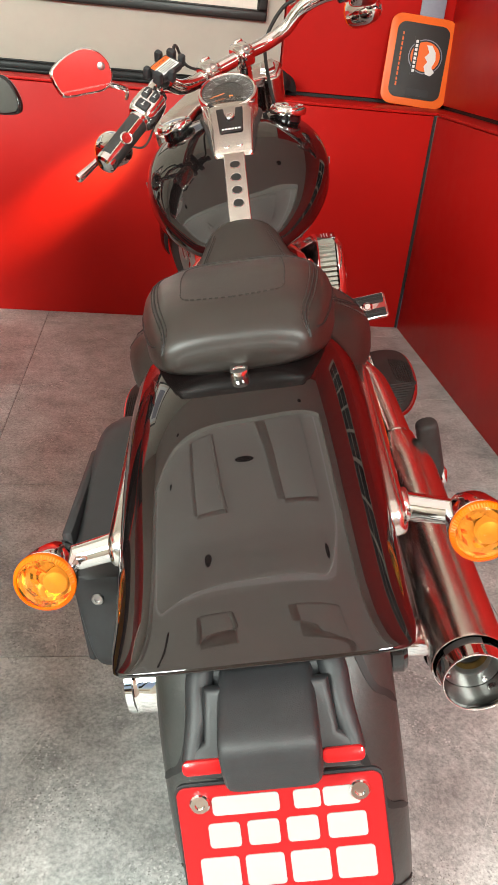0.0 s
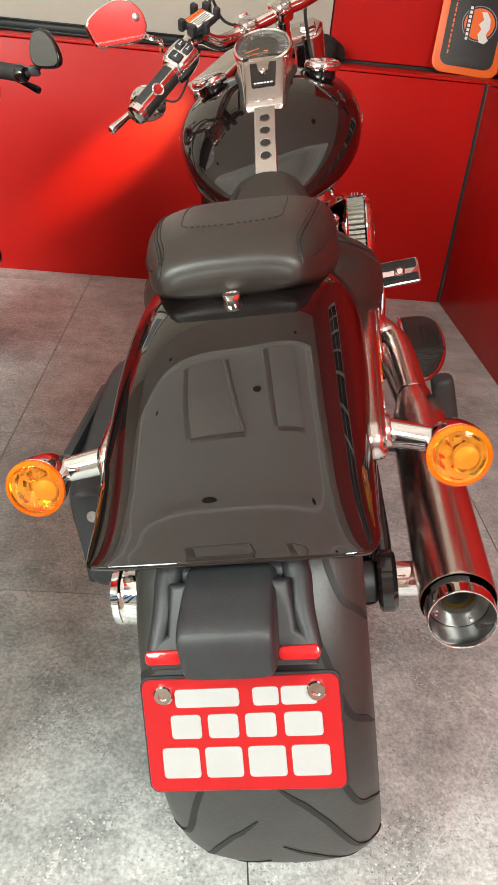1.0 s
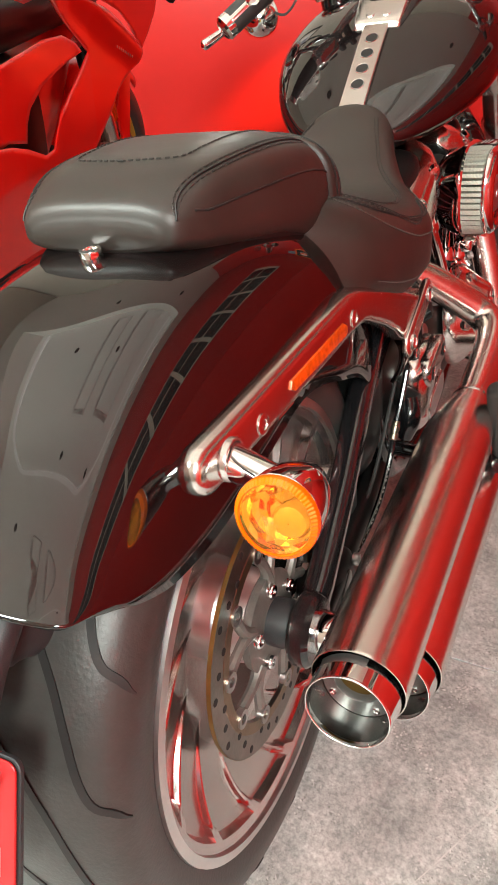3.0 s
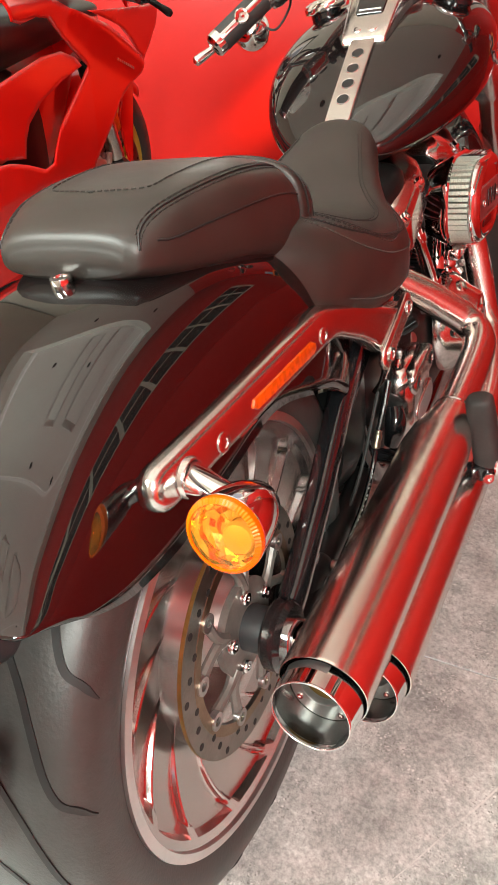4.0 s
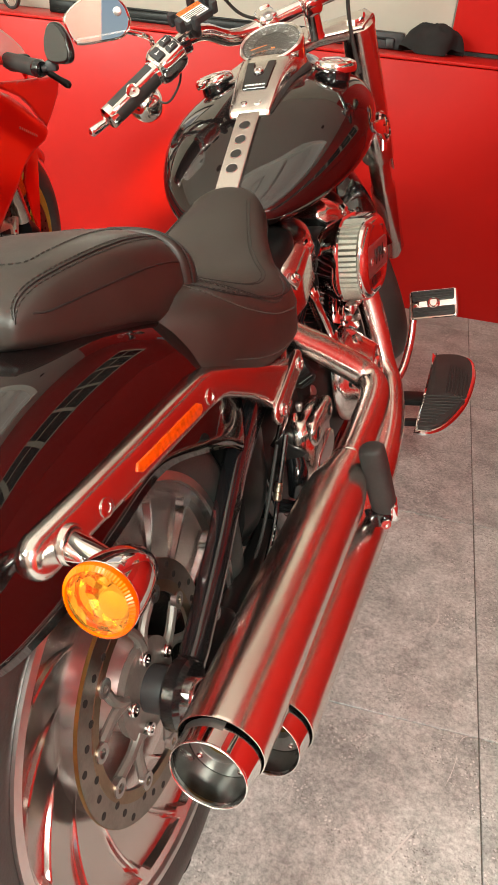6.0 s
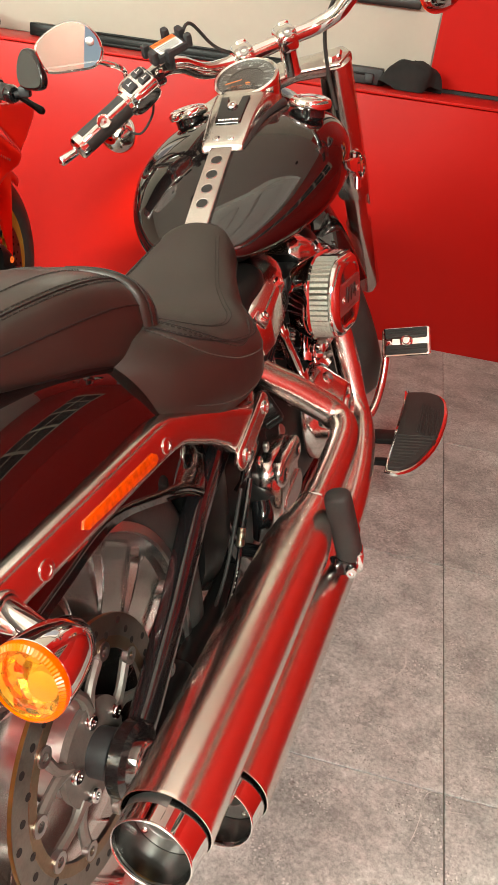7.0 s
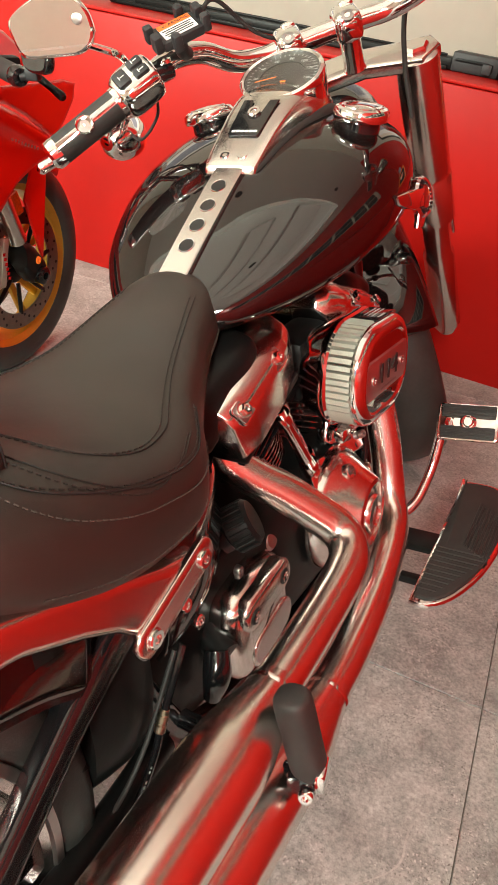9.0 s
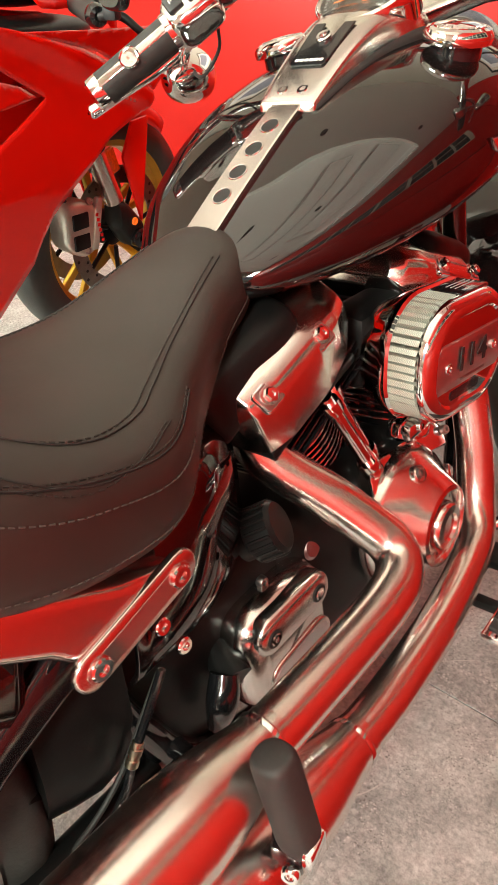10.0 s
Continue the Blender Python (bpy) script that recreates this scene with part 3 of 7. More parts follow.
for k in range(5):
    a = radians(72 * k + 20)
    bolt("disc_bolt", WHEEL @ Vector((0.045 * math.cos(a), 0.045 * math.sin(a), 0.105)), (1, 0, 0), 0.0085, 0.007, chrome, disc)
part("axle_spacer", lathe([(0.027, 0.100), (0.027, 0.128), (0.024, 0.134), (0.001, 0.134)], WHEEL), black_plastic, bike)
bm = lathe([(0.037, 0.134), (0.041, 0.138), (0.041, 0.152), (0.036, 0.158), (0.001, 0.158)], WHEEL)
part("axle_block", bm, black_gloss, bike)
part("axle_cover", lathe([(0.024, 0.158), (0.024, 0.20), (0.020, 0.206), (0.001, 0.206)], WHEEL), chrome, bike)
part("axle_cover", lathe([(0.03, -0.12), (0.03, -0.165), (0.024, -0.172), (0.001, -0.172)], WHEEL), chrome, bike)
rings = []
for y, z, hx, hp in ((-0.012, 0.310, 0.012, 0.016), (0.0, 0.316, 0.014, 0.018), (0.055, 0.344, 0.0145, 0.019), (0.16, 0.396, 0.0145, 0.019), (0.271, 0.450, 0.015, 0.020), (0.34, 0.482, 0.018, 0.026), (0.40, 0.500, 0.020, 0.030)):
    xc = 0.142 - 0.10 * max(0.0, y - 0.10)
    rings.append([(xc + a, y - b * 0.43, z + b * 0.90) for a, b in round_rect(2 * hx, 2 * hp, 0.011, 3)])
part("swingarm", grid_bm(rings, cap=True), black_gloss, bike, "black box-section swingarm", 50)
part("swingarm", tube([(-0.146, 0.0, AX), (-0.142, 0.12, 0.36), (-0.11, 0.36, 0.42)], 0.025), black_gloss, bike)
part("swingarm_lower", tube([(0.135, 0.03, AX - 0.03), (0.12, 0.2, 0.27), (0.10, 0.42, 0.25)], 0.018), black_satin, bike)

# rear fender: crown radius about the axle and depth of the sides along the arc
FEND = [  # crown y, z; side foot y, z; half width
    (-0.3030, 0.6085, -0.278, 0.598, 0.1235), (-0.286, 0.6220, -0.250, 0.583, 0.129), (-0.250, 0.648, -0.225, 0.567, 0.130), (-0.180, 0.691, -0.185, 0.553, 0.132), (-0.095, 0.725, -0.115, 0.550, 0.135), (0.0, 0.740, -0.03, 0.562, 0.138), (0.10, 0.735, 0.07, 0.571, 0.140),
    (0.20, 0.705, 0.17, 0.537, 0.144), (0.28, 0.66, 0.245, 0.500, 0.140), (0.33, 0.60, 0.295, 0.465, 0.136)]


def fender_point(row, s):
    """Across the fender: flat crown, round shoulder, upright side; s runs from -1 to 1."""
    y, z, yb, zb, hw = row
    a = radians(90 * min(1.0, abs(s)))
    g = 1 - power(math.cos(a), 2 / 3.6) if abs(s) < 1 else 1.0
    h = power(math.sin(a), 2 / 3.6)
    return (math.copysign(hw * h, s) if s else 0.0, y + (yb - y) * g, z + (zb - z) * g)


rows = catmull(FEND, 6)
cross = [math.copysign(abs(k / 40) ** 1.6 if abs(k) < 32 else 1 - (1 - (32 / 40) ** 1.6) * ((40 - abs(k)) / 8) ** 1.6, k) for k in range(-40, 41)]
bm = grid_bm([[fender_point(row, s) for s in cross] for row in rows], close_u=False)
fender = part("rear_fender", bm, black_paint, bike, "glossy black rear fender", 60)
so = fender.modifiers.new("thickness", "SOLIDIFY")
so.thickness, so.offset = 0.004, -1

# fender struts: they follow the fender, closing in towards the tail and leaning in at the top
def strut_plane(sx, lift=0.0):
    return Matrix(((sx * 0.04, -sx * 0.06, sx, sx * (0.1881 + lift)), (1, 0, 0, 0), (0, 1, 0, 0), (0, 0, 0, 1)))


for sx in (1, -1):
    out = [(-0.1340 + 0.0205 * math.cos(radians(-95 - 19 * k)), 0.6165 + 0.0205 * math.sin(radians(-95 - 19 * k))) for k in range(10)] + [(0.165, 0.6375), (0.190, 0.634), (0.212, 0.627), (0.289, 0.600), (0.328, 0.582), (0.385, 0.556), (0.440, 0.540), (0.440, 0.518), (0.350, 0.504), (0.328, 0.518), (0.313, 0.533), (0.275, 0.556), (0.215, 0.586), (0.200, 0.590), (0.170, 0.5925)]
    strut = part("fender_strut", slab(out, 0.0300, strut_plane(sx, -0.0302), 0.0100, 5), satin_metal, bike, "satin metal fender strut")
    if sx > 0:
        part("side_reflector", slab([(0.008, 0.6080), (0.0, 0.6135), (0.004, 0.6205), (0.134, 0.6190), (0.143, 0.6135), (0.144, 0.607), (0.136, 0.6030)], 0.0042, strut_plane(1, -0.0022), 0.002), amber_reflector, strut, "long amber side reflector")
        boss = strut_plane(1, 0) @ Vector((-0.111, 0.612, 0))
        part("signal_boss", ring_lathe([(0.0180, -0.006), (0.0178, 0.0020), (0.0165, 0.0038), (0.0150, 0.0038), (0.0140, 0.001), (0.0140, -0.006)], frame_to(boss, (1, 0, 0)), 28), satin_metal, strut, "raised round boss at the signal stem")
        part("reflector_lip", slab([(-0.030, 0.6005), (0.002, 0.6000), (0.002, 0.6012), (-0.030, 0.6017)], 0.0016, strut_plane(1, -0.0004), 0), chrome, strut)
        for y in (-0.055, 0.167):
            bolt("strut_bolt", strut_plane(1, -0.0003) @ Vector((y, 0.6105, 0)), (1, -0.04, 0.06), 0.0095, 0.0020, satin_metal, strut)

# turn signals
def signal(name, at, stem_from, facing, parent, m2=None, k=0.71):
    m = frame_to(at, facing)
    if m2 is not None:
        m = m2 @ m
    body = part(name, lathe([(0.001, -0.085 * k), (0.012 * k, -0.082 * k), (0.026 * k, -0.068 * k), (0.036 * k, -0.042 * k), (0.041 * k, -0.015 * k), (0.0425 * k, 0.0), (0.0428 * k, 0.004), (0.041 * k, 0.006), (0.0395 * k, 0.006), (0.0395 * k, 0.004)], m, cap=False), chrome, parent, "chrome bullet turn signal")
    rnd = random.Random(5)
    rings = []
    for q in range(7):
        u = 1 - q / 6
        rr, hh = max(0.0006, 0.0385 * k * math.sqrt(u)), 0.0055 - 0.020 * (1 - u)
        rings.append([m @ Vector((rr * math.cos(2 * math.pi * (j + 0.5 * (q % 2)) / 16), rr * math.sin(2 * math.pi * (j + 0.5 * (q % 2)) / 16), hh + (rnd.uniform(-0.0016, 0.0016) if 0 < q < 6 else 0))) for j in range(16)])
    part("reflector", grid_bm(rings), reflector_chrome, body, "faceted chrome reflector", 1)
    ln = part("lens", lathe([(0.0400 * k, 0.0075), (0.0385 * k, 0.0108), (0.030 * k, 0.0135), (0.015 * k, 0.0152), (0.0005, 0.0158)], m, 40, cap=False), amber, body, "ribbed amber plastic lens")
    ln.visible_shadow = False
    bm = bmesh.new()
    n = 132
    rings = [[m @ Vector(((r + d * (j % 2)) * math.cos(2 * math.pi * j / n), (r + d * (j % 2)) * math.sin(2 * math.pi * j / n), h + e * (j % 2))) for j in range(n)] for r, h, d, e in ((0.0412 * k, 0.002, 0, 0), (0.0425 * k, 0.006, 0.0004, 0), (0.0418 * k, 0.0095, 0.0004, 0.0005), (0.037 * k, 0.0124, 0, 0.0005), (0.036 * k, 0.0095, 0, 0))]
    part("lens_rim", grid_bm(rings, bm=bm), amber_deep, body, "ribbed amber lens rim")
    part("bulb", lathe([(0.0150 * k, -0.0130), (0.0165 * k, -0.0040), (0.0150 * k, -0.0005), (0.0080 * k, 0.0016), (0.0004, 0.0022)], m @ Matrix.Translation((0.010 * k, -0.006 * k, 0)), 24, cap=False), bulb_glass, body, "frosted bulb dome")
    if stem_from is not None:
        q = Vector(stem_from) if m2 is None else m2 @ Vector(stem_from)
        part("stem", tube([q, m @ Vector((0, 0, -0.03))], [0.015, 0.0125], 16), chrome, body)
    return body


signal("rear_turn_signal", (0.208, -0.1625, 0.6115), (0.140, -0.108, 0.611), (0.0, -0.98, 0.18), bike)
signal("rear_turn_signal", (-0.206, -0.159, 0.607), (-0.140, -0.122, 0.610), (0.0, -0.98, 0.18), bike)

# plate bracket, lamp and number plate
bm = loft_y([(-0.21, 0, 0.062, 0.572, 0.55, 0.50, 4, 4), (-0.250, 0, 0.054, 0.584, 0.55, 0.51, 5, 4), (-0.270, 0, 0.0505, 0.588, 0.56, 0.52, 6, 4), (-0.279, 0, 0.049, 0.585, 0.56, 0.525, 6, 5), (-0.283, 0, 0.045, 0.580, 0.56, 0.53, 6, 5)], 4)
bracket = part("plate_bracket", bm, black_plastic, bike, "black plastic plate bracket")
wing = [(-0.069, -0.012), (0.069, -0.012), (0.072, -0.002), (0.067, 0.010), (0.054, 0.017), (0.050, 0.058), (-0.050, 0.058), (-0.054, 0.017), (-0.067, 0.010), (-0.072, -0.002)]
part("bracket_wing", slab(wing, 0.020, pose(0, -0.320, 0.531, 55, 0, 0), 0.006, 3), black_plastic, bracket)
bm = loft_y([(-0.276, 0, 0.032, 0.580, 0.56, 0.53, 7, 5), (-0.281, 0, 0.0385, 0.588, 0.56, 0.53, 7, 5), (-0.288, 0, 0.0390, 0.591, 0.56, 0.53, 8, 5), (-0.330, 0, 0.0395, 0.588, 0.56, 0.533, 8, 5), (-0.350, 0, 0.0390, 0.584, 0.56, 0.536, 8, 5), (-0.358, 0, 0.0375, 0.577, 0.555, 0.538, 7, 5), (-0.362, 0, 0.0345, 0.564, 0.55, 0.541, 6, 5)], 4)
lamp = part("plate_lamp_housing", bm, black_plastic, bike, "black plastic plate lamp housing")
part("plate_backing", slab(round_rect(0.172, 0.104, 0.009), 0.004, pose(0, -0.347, 0.463, 66, 0, 0), 0.0006, 1), black_plastic, bike)
part("bracket_hood", tube([(-0.066, -0.332, 0.538), (-0.058, -0.305, 0.560), (-0.055, -0.278, 0.579), (-0.044, -0.264, 0.590), (0.0, -0.261, 0.593), (0.044, -0.264, 0.590), (0.055, -0.278, 0.579), (0.058, -0.305, 0.560), (0.066, -0.332, 0.538)], [0.008, 0.011, 0.012, 0.012, 0.012, 0.012, 0.012, 0.011, 0.008], 14, 5), black_plastic, bracket, "rounded hood rim of the plate bracket")
for sx in (1, -1):
    part("rear_reflector", slab(round_rect(0.034, 0.0115, 0.005), 0.008, pose(sx * 0.055, -0.335, 0.541, 55, 0, 0), 0.002), red_lens, bike, "small red rear reflector")
PL = pose(0, -0.351, 0.465, 66, 0, 0)
plate = part("number_plate", slab(round_rect(0.168, 0.100, 0.008), 0.002, PL @ Matrix.Translation((0, 0, 0.0)), 0.0006, 1), plate_red, bike, "red number plate with white bars")
for row, (yy, hh, xs) in enumerate([(0.033, 0.016, [(-0.028, 0.055), (0.022, 0.022), (0.050, 0.03)]), (0.008, 0.021, [(-0.048, 0.026), (-0.016, 0.026), (0.016, 0.026), (0.052, 0.032)]), (-0.024, 0.027, [(-0.055, 0.032), (-0.018, 0.032), (0.019, 0.032), (0.056, 0.032)])]):
    for xx, ww in xs:
        part("plate_bar", slab(round_rect(ww, hh, 0.003, 2), 0.0008, PL @ Matrix.Translation((xx, yy, 0.002)), 0), plate_white, plate)
for sx in (1, -1):
    bolt("plate_bolt", PL @ Vector((sx * 0.065, 0.037, 0.002)), PL.to_3x3() @ Vector((0, 0, 1)), 0.0085, 0.004, chrome, plate)

# mufflers and exhaust pipes
def muffler(name, rear, front, r, ring_at):
    ax = (Vector(front) - Vector(rear))
    L = ax.length
    m = frame_to(rear, ax)
    mt = m @ pose(0, 0, 0.004, 8, 0, 0)
    body = part(name, lathe([(r, 0.0295), (r, 0.06), (r, L * 0.80), (r * 0.93, L * 0.86), (r * 0.66, L * 0.97), (r * 0.62, L), (r * 0.60, L + 0.01)], m, 48, cap=False), brushed_pipe, bike, "satin metal muffler")
    part("body_lip", ring_lathe([(r * 1.0, 0.029), (r * 0.992, 0.0265), (r * 0.975, 0.0262), (r * 0.962, 0.028), (r * 0.962, 0.05), (r * 0.99, 0.05)], m, 48), brushed_pipe, body)
    # darker metal ring stands for a dark reflection in the curved chrome
    part("body_end", ring_lathe([(r * 0.963, 0.0275), (r * 0.952, 0.029), (r * 0.952, 0.06), (r * 0.963, 0.06)], m, 48), liner_grey, body, "dark ring at the end of the muffler body, imitating a dark reflection")
    part("muffler_tip", ring_lathe([(r * 0.950, 0.10), (r * 0.945, 0.033), (r * 0.880, 0.003), (r * 0.872, -0.005), (r * 0.862, -0.009), (r * 0.848, -0.0095), (r * 0.840, -0.0075), (r * 0.836, -0.004), (r * 0.842, 0.02), (r * 0.86, 0.10)], mt, 48), chrome, body, "chrome muffler end cap")
    part("tip_liner", ring_lathe([(r * 0.8355, -0.0035), (r * 0.800, 0.028), (r * 0.800, 0.034), (r * 0.839, 0.004)], mt, 48), liner_grey, body, "dull inner wall of the end cap")
    part("tip_rim", ring_lathe([(r * (0.852 + 0.024 * math.cos(q * math.pi / 5)), -0.0085 + 0.0016 * math.sin(q * math.pi / 5)) for q in range(10)], mt, 56), bright_rim, body, "bright rolled rim of the end cap")
    off = r * 0.20                       # the bore sits high in the baffle plate
    circle = [(math.cos(2 * math.pi * q / 48), math.sin(2 * math.pi * q / 48)) for q in range(48)]
    rings = [[mt @ Vector((r * k * c, r * k * d + off * e, h)) for c, d in circle] for k, e, h in ((0.80, 0, 0.030), (0.785, 0, 0.0275), (0.66, 0.55, 0.0275), (0.56, 1, 0.0265), (0.535, 1, 0.0225), (0.50, 1, 0.0215), (0.47, 1, 0.0235), (0.46, 1, 0.09))]
    part("baffle", grid_bm(rings), tip_grey, body, "grey baffle plate with a collared bore")
    eb = mt @ Matrix.Translation((0, off, 0))
    part("baffle_lip", ring_lathe([(r * 0.462, 0.030), (r * 0.45, 0.029), (r * 0.39, 0.036), (r * 0.455, 0.042)], eb, 32), bronze, body, "brass-coloured bore lip")
    for a in (-0.55, -2.15):
        bolt("baffle_screw", mt @ Vector((r * 0.66 * math.cos(a), r * 0.66 * math.sin(a), 0.0275)), mt.to_3x3() @ Vector((0, 0, -1)), 0.0036, 0.0022, chrome, body)
    part("baffle_bore", lathe([(r * 0.46, 0.085), (0.001, 0.085)], eb, 24), joint_black, body)
    for w2, a0 in ((0.40, 1.45), (0.26, 0.95)):      # etched writing on the cap
        rings = [[mt @ Vector((rr * r * math.cos(a0 + w2 * q / 10), rr * r * math.sin(a0 + w2 * q / 10), h)) for rr, h in ((0.8965, 0.0095), (0.9180, 0.0195))] for q in range(-10, 11)]
        part("etched_bar", grid_bm(rings, close_u=False), tip_grey, body)
    part("clamp_ring", ring_lathe([(r * 0.645, L - 0.008), (r * 0.665, L - 0.006), (r * 0.665, L - 0.003), (r * 0.63, L - 0.001)], m, 40), chrome, body)
    return body


muffler("upper_muffler", (0.2245, -0.105, 0.351), (0.236, 0.455, 0.362), 0.0465, 0)
muffler("lower_muffler", (0.235, 0.005, 0.262), (0.248, 0.575, 0.246), 0.0465, 0)
part("exhaust_pipe", tube([(0.236, 0.445, 0.361), (0.236, 0.53, 0.362), (0.235, 0.61, 0.363), (0.233, 0.660, 0.365), (0.228, 0.698, 0.369), (0.215, 0.722, 0.378), (0.196, 0.729, 0.393), (0.170, 0.720, 0.415), (0.130, 0.700, 0.450), (0.092, 0.679, 0.480), (0.066, 0.668, 0.507), (0.052, 0.668, 0.545), (0.046, 0.672, 0.585)], 0.0275, 22), brushed_pipe, bike, "satin rear exhaust pipe")
part("exhaust_pipe", tube([(0.248, 0.56, 0.246), (0.247, 0.66, 0.246), (0.236, 0.80, 0.248), (0.214, 0.93, 0.258), (0.188, 0.988, 0.300), (0.164, 1.015, 0.40), (0.130, 1.03, 0.50), (0.09, 1.03, 0.55)], 0.0265, 22), brushed_pipe, bike, "satin front exhaust pipe")

# tank
bm = loft_y([(0.655, 0, 0.060, 0.715, 0.695, 0.675, 2.2, 2.2), (0.68, 0, 0.095, 0.730, 0.702, 0.668, 2.3, 2.4), (0.75, 0, 0.146, 0.777, 0.732, 0.668, 2.3, 2.6), (0.85, 0, 0.183, 0.838, 0.765, 0.680, 2.3, 2.8), (0.95, 0, 0.194, 0.878, 0.785, 0.695, 2.3, 2.8), (1.05, 0, 0.184, 0.893, 0.795, 0.715, 2.4, 2.8), (1.13, 0, 0.150, 0.885, 0.80, 0.74, 2.4, 2.6), (1.165, 0, 0.09, 0.865, 0.81, 0.765, 2.2, 2.2)], 6, 56)
tank = part("fuel_tank", bm, black_paint, bike, "glossy black teardrop fuel tank", 60)
# seat
SEAT_ROWS = [(0.16, 0, 0.10, 0.72, 0.66, 0.61, 3, 3), (0.22, 0, 0.155, 0.730, 0.65, 0.59, 2.6, 3), (0.30, 0, 0.178, 0.712, 0.635, 0.562, 2.5, 3.4), (0.38, 0, 0.182, 0.682, 0.622, 0.548, 2.6, 4), (0.46, 0, 0.174, 0.672, 0.616, 0.552, 2.7, 4), (0.54, 0, 0.122, 0.686, 0.636, 0.582, 2.6, 3.5), (0.62, 0, 0.085, 0.720, 0.672, 0.625, 2.4, 3), (0.68, 0, 0.066, 0.740, 0.698, 0.65, 2.2, 3), (0.705, 0, 0.035, 0.736, 0.716, 0.69, 2, 2)]
bm = loft_y(SEAT_ROWS, 6, 48)
seat = part("rider_seat", bm, leather, bike, "black leather rider seat", 60)
PILLION_ROWS = [(-0.023, 0, 0.062, 0.764, 0.752, 0.742, 2.6, 2.6), (-0.012, 0, 0.080, 0.783, 0.752, 0.734, 3.2, 2.6), (0.04, 0, 0.100, 0.800, 0.748, 0.715, 3.6, 3.0), (0.14, 0, 0.115, 0.801, 0.733, 0.690, 3.8, 3.2), (0.23, 0, 0.113, 0.784, 0.712, 0.660, 3.6, 3.4), (0.282, 0, 0.098, 0.757, 0.700, 0.650, 3.2, 3.0)]
bm = loft_y(PILLION_ROWS, 6, 56)
pillion = part("pillion_seat", bm, leather, bike, "black leather pillion seat", 60)
band = part("seat_band", loft_y([(0.250, 0, 0.106, 0.772, 0.708, 0.655, 3.4, 3.0), (0.256, 0, 0.114, 0.780, 0.708, 0.648, 3.4, 3.0), (0.280, 0, 0.112, 0.770, 0.702, 0.640, 3.2, 3.0), (0.290, 0, 0.102, 0.756, 0.698, 0.640, 3.0, 3.0)], 4, 48), leather, bike, "padded leather band between the seats", 60)

# ---- tank furniture
TOPS = [(float(q[0]), float(q[1])) for q in catmull([(0.655, 0.715), (0.68, 0.730), (0.75, 0.777), (0.85, 0.838), (0.95, 0.878)], 8)]


def tank_top(y):
    return float(np.interp(y, [q[0] for q in TOPS], [q[1] for q in TOPS]))


def strap_frame(y):
    """Frame lying on the strap's upper side at y."""
    z0, z1 = tank_top(y - 0.01), tank_top(y + 0.01)
    return Matrix.Translation((0, y, tank_top(y) + 0.0062)) @ pose(0, 0, 0, math.degrees(math.atan2(z1 - z0, 0.02)), 0, 0)


rings = []
for k in range(15):
    y = 0.668 + 0.198 * k / 14
    f = strap_frame(y)
    rings.append([f @ Vector((x, 0, z)) for x, z in ((-0.0205, -0.006), (-0.021, -0.0012), (-0.0195, 0.0), (0.0195, 0.0), (0.021, -0.0012), (0.0205, -0.006))])
strap = part("tank_strap", grid_bm(rings, cap=True), satin_metal, bike, "satin tank strap with four round holes")
for y in (0.7215, 0.750, 0.779, 0.809):
    f = strap_frame(y)
    # strap is unpierced: a black disc stands for the shade inside each hole
    part("strap_hole", lathe([(0.0104, 0.0003), (0.0003, 0.0003)], f, 28, cap=False), joint_black, strap)
    part("hole_rim", ring_lathe([(0.0118, -0.0006), (0.0110, 0.0010), (0.0100, 0.0009), (0.0095, -0.0006)], f, 28), chrome, strap)
bm = loft_y([(0.838, 0, 0.034, 0.836, 0.828, 0.825, 6, 3), (0.846, 0, 0.0395, 0.847, 0.832, 0.825, 7, 3), (0.90, 0, 0.045, 0.885, 0.858, 0.84, 7, 3), (0.95, 0, 0.052, 0.914, 0.88, 0.86, 5, 3), (0.985, 0, 0.058, 0.925, 0.89, 0.86, 3.4, 3), (1.03, 0, 0.060, 0.930, 0.90, 0.86, 2.6, 3), (1.075, 0, 0.050, 0.918, 0.89, 0.86, 2.4, 2.6), (1.10, 0, 0.025, 0.90, 0.885, 0.87, 2, 2)], 6, 44)
console = part("dash_console", bm, satin_metal, bike, "satin metal dash console on the tank")
bm = loft_y([(0.840, 0, 0.030, 0.838, 0.830, 0.82, 4, 3), (0.852, 0, 0.043, 0.846, 0.833, 0.82, 5, 3), (0.95, 0, 0.057, 0.885, 0.875, 0.85, 3.6, 3), (1.03, 0, 0.068, 0.905, 0.89, 0.86, 2.6, 3), (1.10, 0, 0.045, 0.90, 0.89, 0.86, 2, 2)], 5, 36)
part("console_gasket", bm, rubber, bike)
DIAL = frame_to((0, 1.012, 0.926), (0, -0.50, 0.866), (0, 1, 0))
gauge = part("speedometer", lathe([(0.060, -0.02), (0.0625, 0.004), (0.0635, 0.012), (0.062, 0.018), (0.058, 0.020), (0.0555, 0.018), (0.055, 0.012)], DIAL, 56, cap=False), chrome, bike, "chrome-ringed speedometer")
part("dial_face", lathe([(0.0555, 0.012), (0.034, 0.0120), (0.0335, 0.0095), (0.001, 0.0095)], DIAL, 48, cap=False), dial_face, gauge)
part("dial_centre", lathe([(0.033, 0.0098), (0.001, 0.0100)], DIAL, 40, cap=False), dial_dark, gauge)
